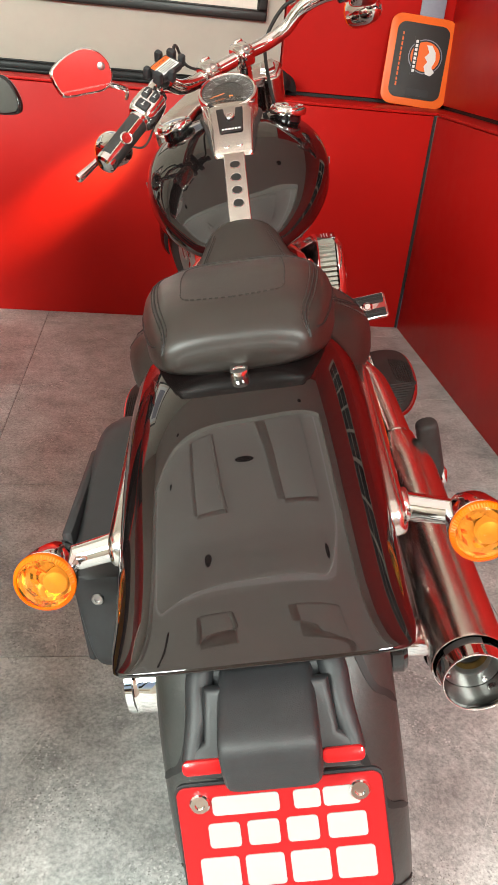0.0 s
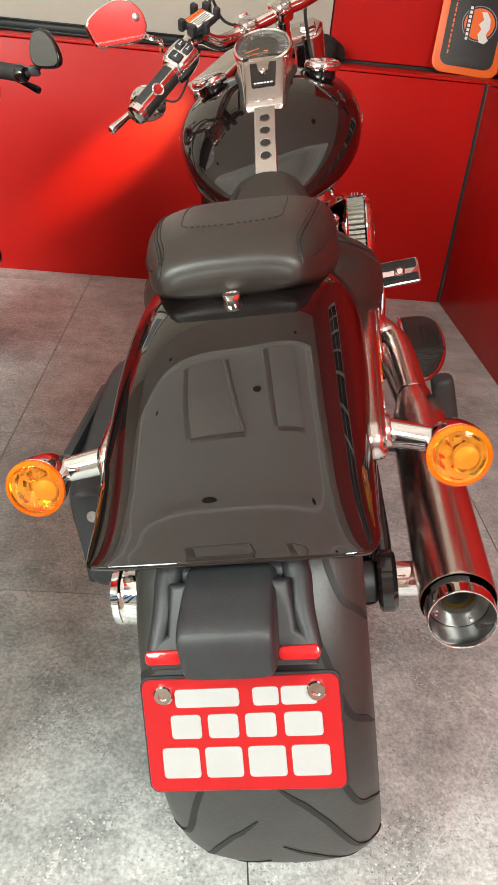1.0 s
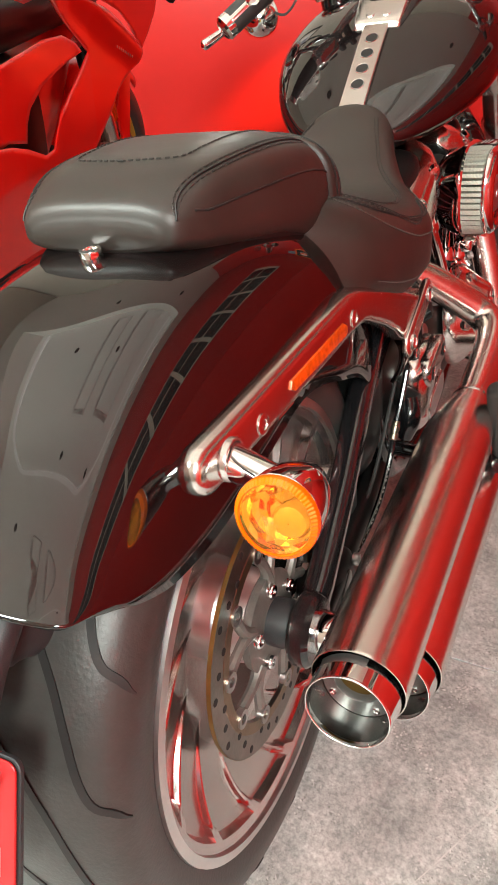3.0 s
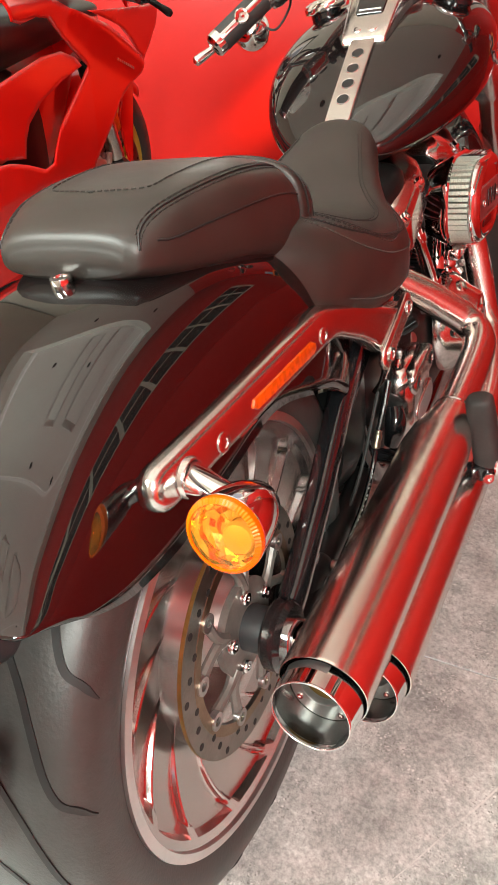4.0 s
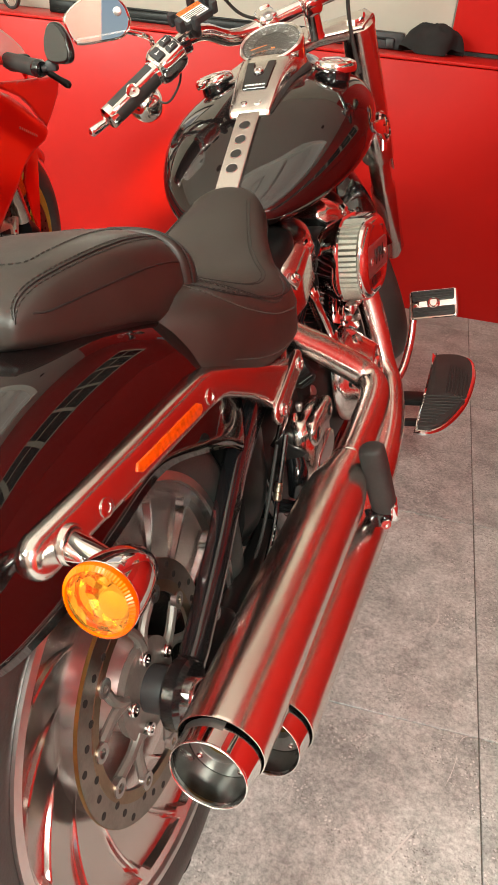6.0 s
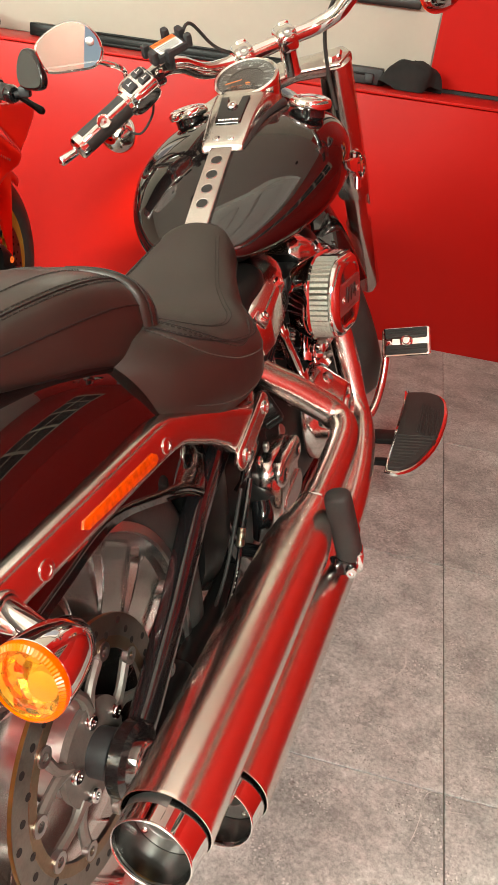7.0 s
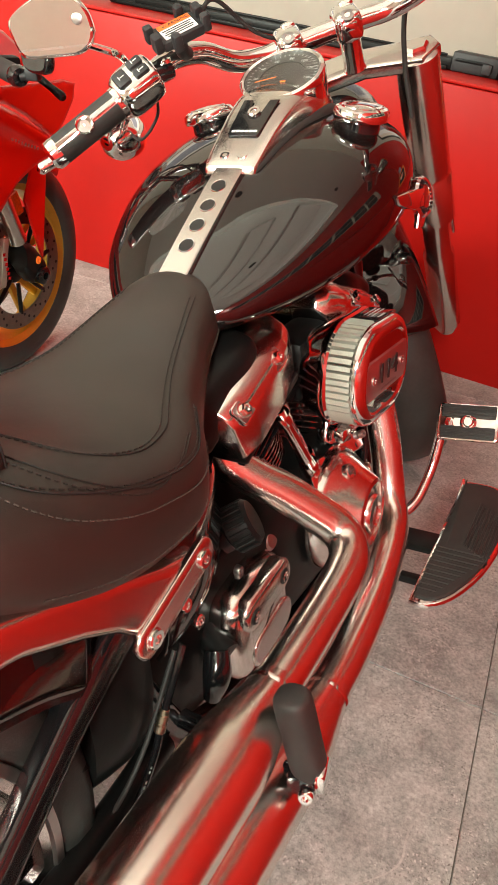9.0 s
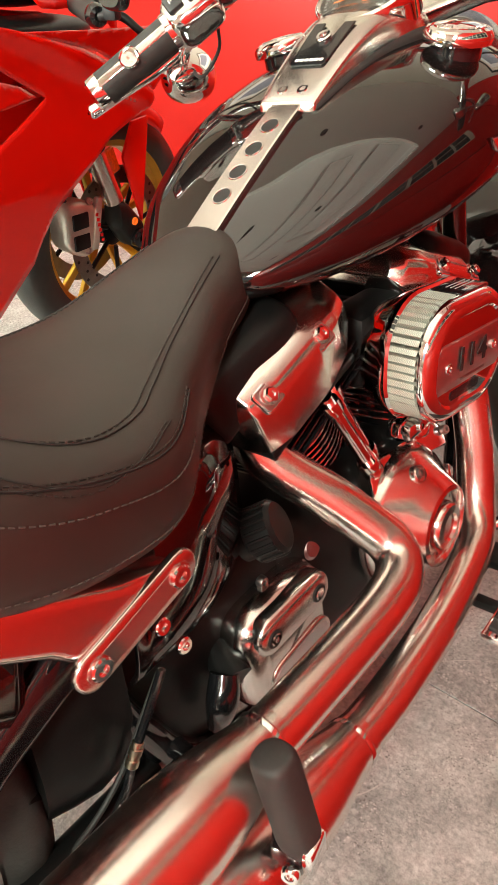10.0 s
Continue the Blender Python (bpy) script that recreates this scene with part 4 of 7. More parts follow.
for k in range(33):
    a = radians(220 - 260 * k / 32)
    big = k % 4 == 0
    part("dial_tick", rbox(0.006 if big else 0.0035, 0.0011, 0.0004, DIAL @ Matrix.Translation((0.050 * math.cos(a), 0.050 * math.sin(a), 0.0124)) @ pose(0, 0, 0, 0, 0, math.degrees(a)), 0), dial_print, gauge)


def text(name, body, size, m, material, parent, depth=0.0003, bold=0.0):
    cu = bpy.data.curves.new("letters", "FONT")
    cu.body, cu.size, cu.extrude, cu.align_x, cu.align_y, cu.offset = body, size, depth, "CENTER", "CENTER", bold
    ob = bpy.data.objects.new("letters", cu)
    dg = bpy.context.evaluated_depsgraph_get()
    scene.collection.objects.link(ob)
    dg.update()
    me = bpy.data.meshes.new_from_object(ob.evaluated_get(dg))
    bpy.data.objects.remove(ob)
    me.transform(m)
    me.materials.clear()
    me.materials.append(material)
    return part(name, me, material, parent)


for k, n in enumerate((0, 20, 40, 60, 80, 100, 120, 140, 160)):
    a = radians(220 - 260 * k / 8)
    text("dial_number", str(n), 0.0075, DIAL @ Matrix.Translation((0.0405 * math.cos(a), 0.0405 * math.sin(a), 0.0123)), dial_print, gauge, 0.0001)
part("needle", rbox(0.032, 0.0016, 0.0008, DIAL @ pose(0, 0, 0.0125, 0, 0, 200) @ Matrix.Translation((0.024, 0, 0)), 0.0003), needle_orange, gauge)
part("lcd", rbox(0.034, 0.011, 0.0006, DIAL @ Matrix.Translation((0, -0.025, 0.0106)), 0.0), lcd_violet, gauge)
part("lcd_mark", rbox(0.008, 0.003, 0.0006, DIAL @ Matrix.Translation((0.006, -0.012, 0.0106)), 0.0), needle_orange, gauge)
gl = mat("gauge_glass", (1, 1, 1), 0.02)
gl.node_tree.nodes["Principled BSDF"].inputs["Transmission Weight"].default_value = 1.0
gl.node_tree.nodes["Principled BSDF"].inputs["IOR"].default_value = 1.2
g = part("gauge_glass", lathe([(0.0555, 0.0172), (0.03, 0.0182), (0.001, 0.0186)], DIAL, 48, cap=False), gl, gauge)
g.visible_shadow = False
INS = pose(0, 0.910, 0.8905, 32.5, 0, 0)
ins = part("console_insert", slab([(-0.0240, -0.032), (-0.021, -0.036), (0.021, -0.036), (0.0240, -0.032), (0.0275, 0.037), (0.013, 0.037), (0.0095, 0.012), (0.006, 0.008), (-0.006, 0.008), (-0.0095, 0.012), (-0.013, 0.037), (-0.0275, 0.037)], 0.0026, INS @ Matrix.Translation((0, 0, 0.0002)), 0.0008, 1), black_gloss, console, "gloss black console insert")
for k in range(6):
    part("insert_bar", rbox(0.0048, 0.0042, 0.0004, INS @ Matrix.Translation((-0.0165 + k * 0.0066, -0.027, 0.0029)), 0), white_print, ins)
bolt("console_button", INS @ Vector((0, 0.010, 0.003)), INS.to_3x3() @ Vector((0, 0, 1)), 0.0095, 0.004, chrome, console)
for sx in (1, -1):
    bolt("console_screw", (sx * 0.0135, 0.855, 0.8495), (0, -0.5, 0.87), 0.0075, 0.004, chrome, console)

# filler caps, tank badges
for sx in (1, -1):
    m = frame_to((sx * 0.119, 1.001, 0.8675), (sx * 0.16, -0.06, 1.0))
    part("cap_bung", lathe([(0.030, -0.03), (0.0285, 0.0), (0.0285, 0.012), (0.026, 0.013)], m), black_gloss, bike)
    cap = part("filler_cap", lathe([(0.030, 0.012), (0.0375, 0.014), (0.039, 0.018), (0.039, 0.024), (0.036, 0.029), (0.0315, 0.031), (0.0305, 0.029), (0.029, 0.029), (0.028, 0.0315), (0.018, 0.034), (0.001, 0.035)], m, 48), chrome, bike, "chrome filler cap with an embossed ring")
    for k in range(26):
        a = 2 * math.pi * k / 26
        part("cap_letter", rbox(0.0015, 0.0040, 0.0008, m @ pose(0.0245 * math.cos(a), 0.0245 * math.sin(a), 0.0325, 0, 0, math.degrees(a)) @ pose(0, 0, 0, 0, 0, 90), 0), steel, cap)
    bm = frame_to((sx * 0.190, 1.074, 0.766), (sx * 1, -0.10, 0.18), (0, 0, 1))
    badge = part("tank_badge", lathe([(0.029, -0.004), (0.030, 0.004), (0.027, 0.008), (0.0225, 0.006), (0.0215, 0.004), (0.017, 0.004), (0.016, 0.008), (0.001, 0.009)], bm, 40), chrome, bike, "chrome round tank badge with a wing")
    for k in range(20):
        a = 2 * math.pi * k / 20
        part("badge_tooth", rbox(0.003, 0.0025, 0.003, bm @ pose(0.0215 * math.cos(a), 0.0215 * math.sin(a), 0.007, 0, 0, math.degrees(a)), 0), black_gloss, badge)
    bw = Matrix(((0, 0, sx, sx * 0.189), (1, 0, 0, 0), (0, 1, 0, 0), (0, 0, 0, 1)))
    part("badge_wing", slab([(1.064, 0.782), (1.005, 0.788), (0.938, 0.792), (0.950, 0.778), (0.985, 0.766), (1.028, 0.757), (1.064, 0.753)], 0.010, bw, 0.003), chrome, badge)
    part("badge_wing", slab([(1.052, 0.746), (1.046, 0.726), (1.075, 0.722), (1.090, 0.742)], 0.008, bw, 0.003), chrome, badge)

# ---- seat details
kn = frame_to((0, -0.031, 0.7165), (0, -0.06, 1.0))
knob = part("seat_knob", lathe([(r * 0.68, h * 0.86) for r, h in ((0.0125, -0.004), (0.0125, 0.004), (0.0085, 0.006), (0.0085, 0.016), (0.0135, 0.018), (0.0145, 0.021), (0.0145, 0.032), (0.0135, 0.034), (0.010, 0.034), (0.0095, 0.0325), (0.0005, 0.0325))], kn, 28), chrome, bike, "chrome knurled seat knob")
part("seat_tab", slab(round_rect(0.045, 0.06, 0.01), 0.003, pose(0, -0.018, 0.728, 20, 0, 0), 0.001), black_satin, bike)
bm = loft_y([(-0.03, 0, 0.066, 0.737, 0.725, 0.715, 3, 3), (0.0, 0, 0.086, 0.738, 0.72, 0.705, 3, 3), (0.12, 0, 0.108, 0.735, 0.715, 0.69, 3, 3), (0.24, 0, 0.104, 0.715, 0.69, 0.66, 3, 3), (0.285, 0, 0.08, 0.70, 0.68, 0.66, 3, 3)], 4, 36)
part("pillion_base", bm, black_satin, bike)

# ---- front end, turned to the left about the steering head
SA = Vector((0, -0.5, 0.8660254))
TURN = Matrix.Translation((-0.022, 0, 0)) @ Matrix.Translation((0, 1.769, 0)) @ Matrix.Rotation(radians(33), 4, SA) @ Matrix.Translation((0, -1.769, 0))


def steer(name, bm, material, parent=bike, label="", smooth=35):
    bmesh.ops.transform(bm, matrix=TURN, verts=bm.verts)
    return part(name, bm, material, parent, label, smooth)


BAR = [(0.0, 1.128, 0.985), (0.055, 1.128, 0.985), (0.10, 1.125, 0.984), (0.145, 1.105, 0.992), (0.185, 1.075, 1.016), (0.225, 1.035, 1.020), (0.262, 0.995, 1.006), (0.305, 0.972, 0.990), (0.418, 0.943, 0.955)]
bar = steer("handlebar", tube([(-x, y, z) for x, y, z in BAR[::-1]] + BAR[1:], 0.0155, 18), chrome, bike, "thick chrome handlebar")
for sx in (1, -1):
    p = lambda x, y, z: (sx * x, y, z)
    a, b = Vector(p(0.312, 0.970, 0.988)), Vector(p(0.418, 0.943, 0.955))
    d = (b - a).normalized()
    m = frame_to(a, d)
    L = (b - a).length
    grip = steer("hand_grip", lathe([(0.0205, -0.006), (0.0205, L - 0.008), (0.017, L - 0.006)], m, 28), rubber, bike, "black rubber grip with chrome bands")
    steer("grip_end", lathe([(0.0205, L - 0.010), (0.0212, L - 0.004), (0.0205, L + 0.004), (0.016, L + 0.008), (0.001, L + 0.009)], m, 28), chrome, grip)
    steer("grip_collar", lathe([(0.0215, -0.012), (0.0222, -0.004), (0.0215, 0.004), (0.0195, 0.005)], m, 28), chrome, grip)
    up = (m.to_3x3().inverted() @ Vector((-0.15 * sx, -0.95, 0.22)))
    base = math.degrees(math.atan2(up.y, up.x))
    steer("grip_band", rbox(0.0040, 0.011, L - 0.01, m @ pose(0, 0, 0, 0, 0, base) @ Matrix.Translation((0.0186, 0, L / 2 - 0.002)), 0.0018, 3), chrome, grip)
    c = m @ pose(0, 0, 0, 0, 0, base) @ Vector((0.0195, 0, L * 0.5))
    steer("grip_medal", lathe([(0.0125, 0), (0.0128, 0.003), (0.011, 0.005), (0.009, 0.0042), (0.001, 0.0055)], frame_to(c, m.to_3x3() @ (Matrix.Rotation(radians(base), 3, "Z") @ Vector((1, 0, 0)))), 28), chrome, grip)
    # switch housing
    hm = frame_to(Vector(p(0.285, 0.979, 0.997)), d)
    b2 = loft_y([(-0.034, 0, 0.020, 0.020, 0, -0.020, 3, 3), (-0.026, 0, 0.027, 0.027, 0, -0.026, 3.5, 3), (0.010, 0, 0.029, 0.028, 0, -0.028, 3.5, 3), (0.026, 0, 0.025, 0.025, 0, -0.025, 3, 3), (0.032, 0, 0.018, 0.018, 0, -0.018, 3, 3)], 4, 32)
    ydir = d
    zdir = Vector((0, -0.78, 0.62))
    zdir = (zdir - ydir * zdir.dot(ydir)).normalized()
    xdir = ydir.cross(zdir)
    HM = Matrix.Translation(p(0.283, 0.980, 0.998)) @ Matrix((xdir, ydir, zdir)).transposed().to_4x4()
    bmesh.ops.transform(b2, matrix=HM, verts=b2.verts)
    house = steer("switch_housing", b2, chrome, bike, "chrome switch housing with black buttons")
    for bx, by, bw, bl in ((-0.009, -0.014, 0.014, 0.022), (0.009, -0.014, 0.014, 0.022), (0.0, 0.013, 0.026, 0.020)):
        k = steer("switch_button", rbox(bw, bl, 0.010, HM @ Matrix.Translation((bx, by, 0.0275)), 0.003), black_plastic, house)
        bm2 = rbox(0.006, 0.0012, 0.0004, HM @ Matrix.Translation((bx, by + 0.003, 0.0328)), 0)
        rbox(0.0012, 0.007, 0.0004, HM @ Matrix.Translation((bx, by - 0.002, 0.0328)), 0, bm=bm2)
        steer("button_mark", bm2, white_print, house)
    # lever with its perch
    perch = steer("lever_perch", rbox(0.03, 0.035, 0.022, Matrix.Translation(p(0.245, 1.005, 1.004)) @ pose(0, 0, 0, 0, 0, -30 * sx), 0.007), black_gloss, bike)
    for k in (-0.012, 0.012):
        steer("perch_bolt", lathe([(0.007, 0), (0.007, 0.005), (0.004, 0.006), (0.001, 0.004)], frame_to(p(0.245 + k, 1.000, 1.015), (0, -0.3, 1)), 14), chrome, perch)
    steer("lever", tube([p(0.250, 1.025, 1.0), p(0.30, 1.045, 0.985), p(0.36, 1.035, 0.965), p(0.42, 1.022, 0.953), p(0.455, 1.013, 0.947), p(0.464, 1.011, 0.9455), p(0.4685, 1.010, 0.945)], [0.007, 0.008, 0.0075, 0.007, 0.0088, 0.0082, 0.002], 14), chrome, bike, "chrome hand lever")
    # front turn signal hanging under the bar
    signal("front_turn_signal", p(0.345, 1.105, 0.950), None, (0.0, 1.0, 0.1), bike, TURN, 0.86)
    steer("signal_bracket", tube([p(0.345, 1.075, 0.955), p(0.318, 1.03, 0.972), p(0.290, 1.0, 0.985)], 0.008, 12), chrome, bike)
    # mirror
    if sx > 0:
        steer("mirror_stem", tube([p(0.262, 1.0, 1.012), p(0.290, 1.04, 1.035), p(0.325, 1.05, 1.055), p(0.350, 1.02, 1.085)], [0.006, 0.0055, 0.005, 0.005], 10), chrome, bike)
for sx in (1, -1):
    bolt_c = Vector((sx * 0.0455 - 0.0125, 1.128, 0.987))
    cl = steer("bar_clamp", rbox(0.042, 0.054, 0.044, Matrix.Translation(bolt_c) @ pose(0, 0, 0, 25, 0, 0), 0.011, 3), chrome, bike, "chrome handlebar clamp")
    steer("clamp_bolt", lathe([(0.010, 0), (0.010, 0.005), (0.005, 0.006), (0.004, 0.003), (0.001, 0.003)], frame_to(bolt_c + Vector((0, -0.024, 0.006)), (0, -0.80, 0.60)), 16), steel, cl)
    steer("clamp_lobe", rbox(0.024, 0.016, 0.020, Matrix.Translation(bolt_c + Vector((0.006, 0.010, 0.022))), 0.007, 3), chrome, cl)
    steer("clamp_lobe", rbox(0.026, 0.020, 0.018, Matrix.Translation(bolt_c + Vector((0, -0.020, -0.004))) @ pose(0, 0, 0, 25, 0, 0), 0.007, 3), chrome, cl)
    steer("clamp_bolt", lathe([(0.010, 0), (0.010, 0.005), (0.005, 0.006), (0.004, 0.003), (0.001, 0.003)], frame_to(bolt_c + Vector((0, 0.016, 0.018)), (0, 0.1, 1)), 16), steel, cl)
    steer("riser", lathe([(0.019, 0), (0.0165, 0.01), (0.0165, 0.05), (0.02, 0.065)], frame_to((sx * 0.0455 - 0.0125, 1.160, 0.925), (0, -0.5, 0.866)), 24), chrome, bike)
# left mirror head, seen from behind
MC = Vector((-0.262, 0.838, 1.020))
mz = Vector((0.411, -0.91, 0.02)).normalized()
mx = Vector((0.86, 0.45, 0.10))
mx = (mx - mz * mx.dot(mz)).normalized()
MM = Matrix.Translation(MC) @ Matrix((mx, mz.cross(mx), mz)).transposed().to_4x4() @ pose(0, 0, 0, 0, 0, -4)
ml = [(0.057, -0.014), (0.052, 0.009), (0.037, 0.028), (0.0155, 0.0375), (-0.009, 0.036), (-0.0395, 0.024), (-0.0605, 0.0075), (-0.059, -0.013), (-0.052, -0.032), (-0.040, -0.0397), (0.004, -0.041), (0.033, -0.040), (0.050, -0.030)]
ml = [tuple(q) for q in catmull(ml + ml[:1], 4)][:-1]
head = part("mirror_head", slab(ml, 0.016, MM @ Matrix.Translation((0, 0, -0.012)), 0.006, 3), chrome, bike, "chrome teardrop mirror head")
part("mirror_glass", slab([(x * 0.93, y * 0.91) for x, y in ml], 0.001, MM @ Matrix.Translation((0, 0, 0.0042)), 0), mirror_glass, head, "mirror glass")
part("mirror_medal", lathe([(0.0075, 0.0), (0.0075, 0.0008), (0.0060, 0.0014), (0.0003, 0.0014)], MM @ Matrix.Translation((0.0365, 0.002, 0.0050)), 24), steel, head, "small round grey medal on the glass")
text("mirror_words", "OBJECTS IN MIRROR ARE CLOSER THAN THEY APPEAR", 0.0042, MM @ Matrix.Translation((0.0, -0.030, 0.0054)), steel, head, 0.0001)
part("mirror_arm", tube([MM @ Vector((0.045, -0.03, -0.006)), MM @ Vector((0.08, -0.045, -0.02)), TURN @ Vector((-0.29, 1.04, 1.03))], 0.005, 10), chrome, bike)
# right mirror head
MR = TURN @ Matrix.Translation((0.40, 1.02, 1.11)) @ frame_to((0, 0, 0), (-0.1, -0.95, 0.2))
rh = part("mirror_head", slab(ml, 0.016, MR, 0.006, 3), chrome, bike)
part("mirror_glass", slab([(x * 0.93, y * 0.91) for x, y in ml], 0.001, MR @ Matrix.Translation((0, 0, 0.0163)), 0), mirror_glass, rh)

# phone holder with its warning label
PH = TURN @ Matrix.Translation((-0.205, 1.000, 1.045)) @ frame_to((0, 0, 0), (0.12, -0.62, 0.78), (0, 0, 1)) @ pose(0, 0, 0, 0, 0, 10) @ Matrix.Scale(0.92, 4)
holder = part("phone_holder", rbox(0.070, 0.048, 0.016, PH, 0.005), black_plastic, bike, "black plastic phone holder with a warning label")
for x, y, w, h in ((-0.040, -0.012, 0.014, 0.020), (-0.040, 0.016, 0.014, 0.014), (0.040, 0.012, 0.014, 0.020), (0.040, -0.016, 0.014, 0.014), (-0.015, -0.030, 0.014, 0.016), (0.018, 0.030, 0.014, 0.016)):
    part("holder_claw", rbox(w, h, 0.026, PH @ Matrix.Translation((x, y, 0.006)), 0.004), black_plastic, holder)
part("holder_arm", tube([PH @ Vector((0, 0, -0.005)), PH @ Vector((0, 0.0, -0.03)), TURN @ Vector((-0.205, 1.05, 1.02))], 0.010, 12), black_plastic, holder)
lab = part("warning_label", rbox(0.054, 0.036, 0.0006, PH @ Matrix.Translation((0, 0, 0.0085)), 0), white_print, holder, "white and orange warning label")
part("label_band", rbox(0.054, 0.012, 0.0006, PH @ Matrix.Translation((0, 0.012, 0.0089)), 0), orange_paint, holder)
text("label_word", "WARNING", 0.0095, PH @ Matrix.Translation((0.003, 0.012, 0.0093)), dark_print, holder, 0.0001)
for k in range(4):
    part("label_line", rbox(0.048 - 0.006 * (k % 2), 0.0022, 0.0003, PH @ Matrix.Translation((0, 0.001 - 0.0048 * k, 0.0090)), 0), dark_print, holder)
part("cable", tube([PH @ Vector((0.04, 0.01, 0)), PH @ Vector((0.08, 0.03, 0.0)), TURN @ Vector((-0.10, 1.13, 1.02)), TURN @ Vector((-0.03, 1.17, 0.98))], 0.0032, 8), rubber, bike)
part("clutch_cable", tube([TURN @ Vector(q) for q in ((0.20, 1.08, 1.035), (0.17, 1.13, 1.03), (0.135, 1.19, 0.98), (0.118, 1.21, 0.90), (0.112, 1.22, 0.82))], 0.0042, 10), rubber, bike, "black cable with a chrome ferrule")
steer("cable_ferrule", tube([(0.20, 1.08, 1.035), (0.183, 1.115, 1.032)], 0.0055, 10), chrome)
part("signal_wire", tube([TURN @ Vector(q) for q in ((-0.335, 1.08, 0.965), (-0.31, 1.03, 0.935), (-0.275, 1.02, 0.955), (-0.262, 1.0, 0.98))], 0.0022, 8), rubber, bike)

# triple clamp, fork covers, sliders
out = [(-0.150, 0.03), (-0.19, 0.0), (-0.185, -0.035), (-0.14, -0.045), (-0.05, -0.075), (0.05, -0.075), (0.14, -0.045), (0.185, -0.035), (0.19, 0.0), (0.150, 0.03), (0.06, -0.01), (-0.06, -0.01)]
TC = Matrix.Translation((0, 1.252, 0.912)) @ frame_to((0, 0, 0), (0, -0.5, 0.866), (0, 1, 0)) @ pose(0, 0, 0, 0, 0, 180)
steer("triple_clamp", slab([(x, y) for x, y in out], 0.026, TC @ Matrix.Translation((0, 0.0, -0.02)), 0.006, 3), satin_metal, bike, "satin metal triple clamp")
for sx in (1, -1):
    m = frame_to((sx * 0.150, 1.262, 0.905), (0, 0.5, -0.866))
    steer("fork_cover", lathe([(0.030, -0.012), (0.036, -0.008), (0.0375, 0.0), (0.040, 0.22), (0.0385, 0.228), (0.0385, 0.236), (0.041, 0.24), (0.041, 0.34), (0.036, 0.345)], m, 32), satin_metal, bike, "satin fork cover")
    steer("fork_cap", lathe([(0.022, -0.012), (0.022, -0.022), (0.018, -0.026), (0.001, -0.026)], m, 6), chrome, bike)
    steer("fork_slider", lathe([(0.028, 0.34), (0.028, 0.43), (0.033, 0.44), (0.033, 0.66), (0.02, 0.69)], m, 28), satin_metal, bike, "satin fork slider")
    steer("fork_reflector", rbox(0.006, 0.018, 0.09, Matrix.Translation((sx * 0.186, 1.445, 0.60)) @ pose(0, 0, 0, 30, 0, 0), 0.004), satin_metal, bike)
# front wheel and fender
FA = Vector((0, 1.665, AX))
FW = frame_to(FA, (1, 0, 0))
steer("front_tyre", ring_lathe(tyre_profile(AX, 0.080, 0.243, 0.072), FW, 80), tyre_rubber, bike, "black front tyre")
steer("front_rim", ring_lathe([(0.236, 0.072), (0.2465, 0.072), (0.243, 0.06), (0.23, 0.0), (0.243, -0.06), (0.2465, -0.072), (0.236, -0.072), (0.215, -0.05), (0.215, 0.05)], FW, 72), wheel_alloy, bike)
steer("front_wheel_disc", lathe([(0.03, 0.06), (0.216, 0.04), (0.216, -0.04), (0.03, -0.06)], FW, 56), wheel_alloy, bike)
rows = []
for k in range(33):
    a = radians(-75 + 130 * k / 32)
    rr = 0.355
    ring = []
    for q in range(21):
        s = -1 + q / 10
        hw, dp = 0.098, 0.085
        th = radians(90 * abs(s))
        x = math.copysign(hw * power(math.sin(th), 0.6), s) if s else 0
        r = rr - dp * (1 - power(math.cos(th), 0.6) if abs(s) < 1 else 1)
        ring.append((x, FA.y + r * math.sin(a), FA.z + r * math.cos(a)))
    rows.append(ring)
ff = steer("front_fender", grid_bm(rows, close_u=False), black_paint, bike, "glossy black front fender", 60)
so = ff.modifiers.new("thickness", "SOLIDIFY")
so.thickness, so.offset = 0.004, -1
steer("headlight", lathe([(0.001, -0.10), (0.06, -0.09), (0.085, -0.05), (0.09, 0.0), (0.088, 0.01), (0.08, 0.012), (0.001, 0.02)], frame_to((0, 1.40, 0.83), (0, 1, -0.05)), 40), black_gloss, bike, "gloss black headlight nacelle")
# the lit headlight, thrown onto the red wall
spot = bpy.data.lights.new("headlight_beam", "SPOT")
spot.energy, spot.spot_size, spot.spot_blend, spot.shadow_soft_size, spot.color = 150, radians(46), 0.95, 0.03, (1.0, 0.66, 0.20)
so2 = new("headlight_beam", spot)
so2.parent = bike
UPRIGHT = pose(0, 0, 0, 0, LEAN, 0)
beam_from = UPRIGHT @ (TURN @ Vector((0, 1.43, 0.83)))
so2.matrix_local = UPRIGHT.inverted() @ look(beam_from, room(-1.33, 0, 0.46)) @ pose(0, 0, 0, 0, 0, 36) @ Matrix.Diagonal((1.0, 0.32, 1.0, 1.0))

# ---- engine and right-hand side
CR = Vector((0, 0.86, 0.30))
part("crankcase", loft_y([(0.60, 0, 0.085, 0.40, 0.30, 0.19, 4, 4), (0.68, 0, 0.115, 0.43, 0.31, 0.17, 4, 4), (0.80, 0, 0.125, 0.43, 0.31, 0.165, 4, 4), (0.95, 0, 0.125, 0.43, 0.31, 0.165, 4, 4), (1.02, 0, 0.10, 0.40, 0.30, 0.19, 4, 4)], 3, 32), black_satin, bike, "black crankcase")
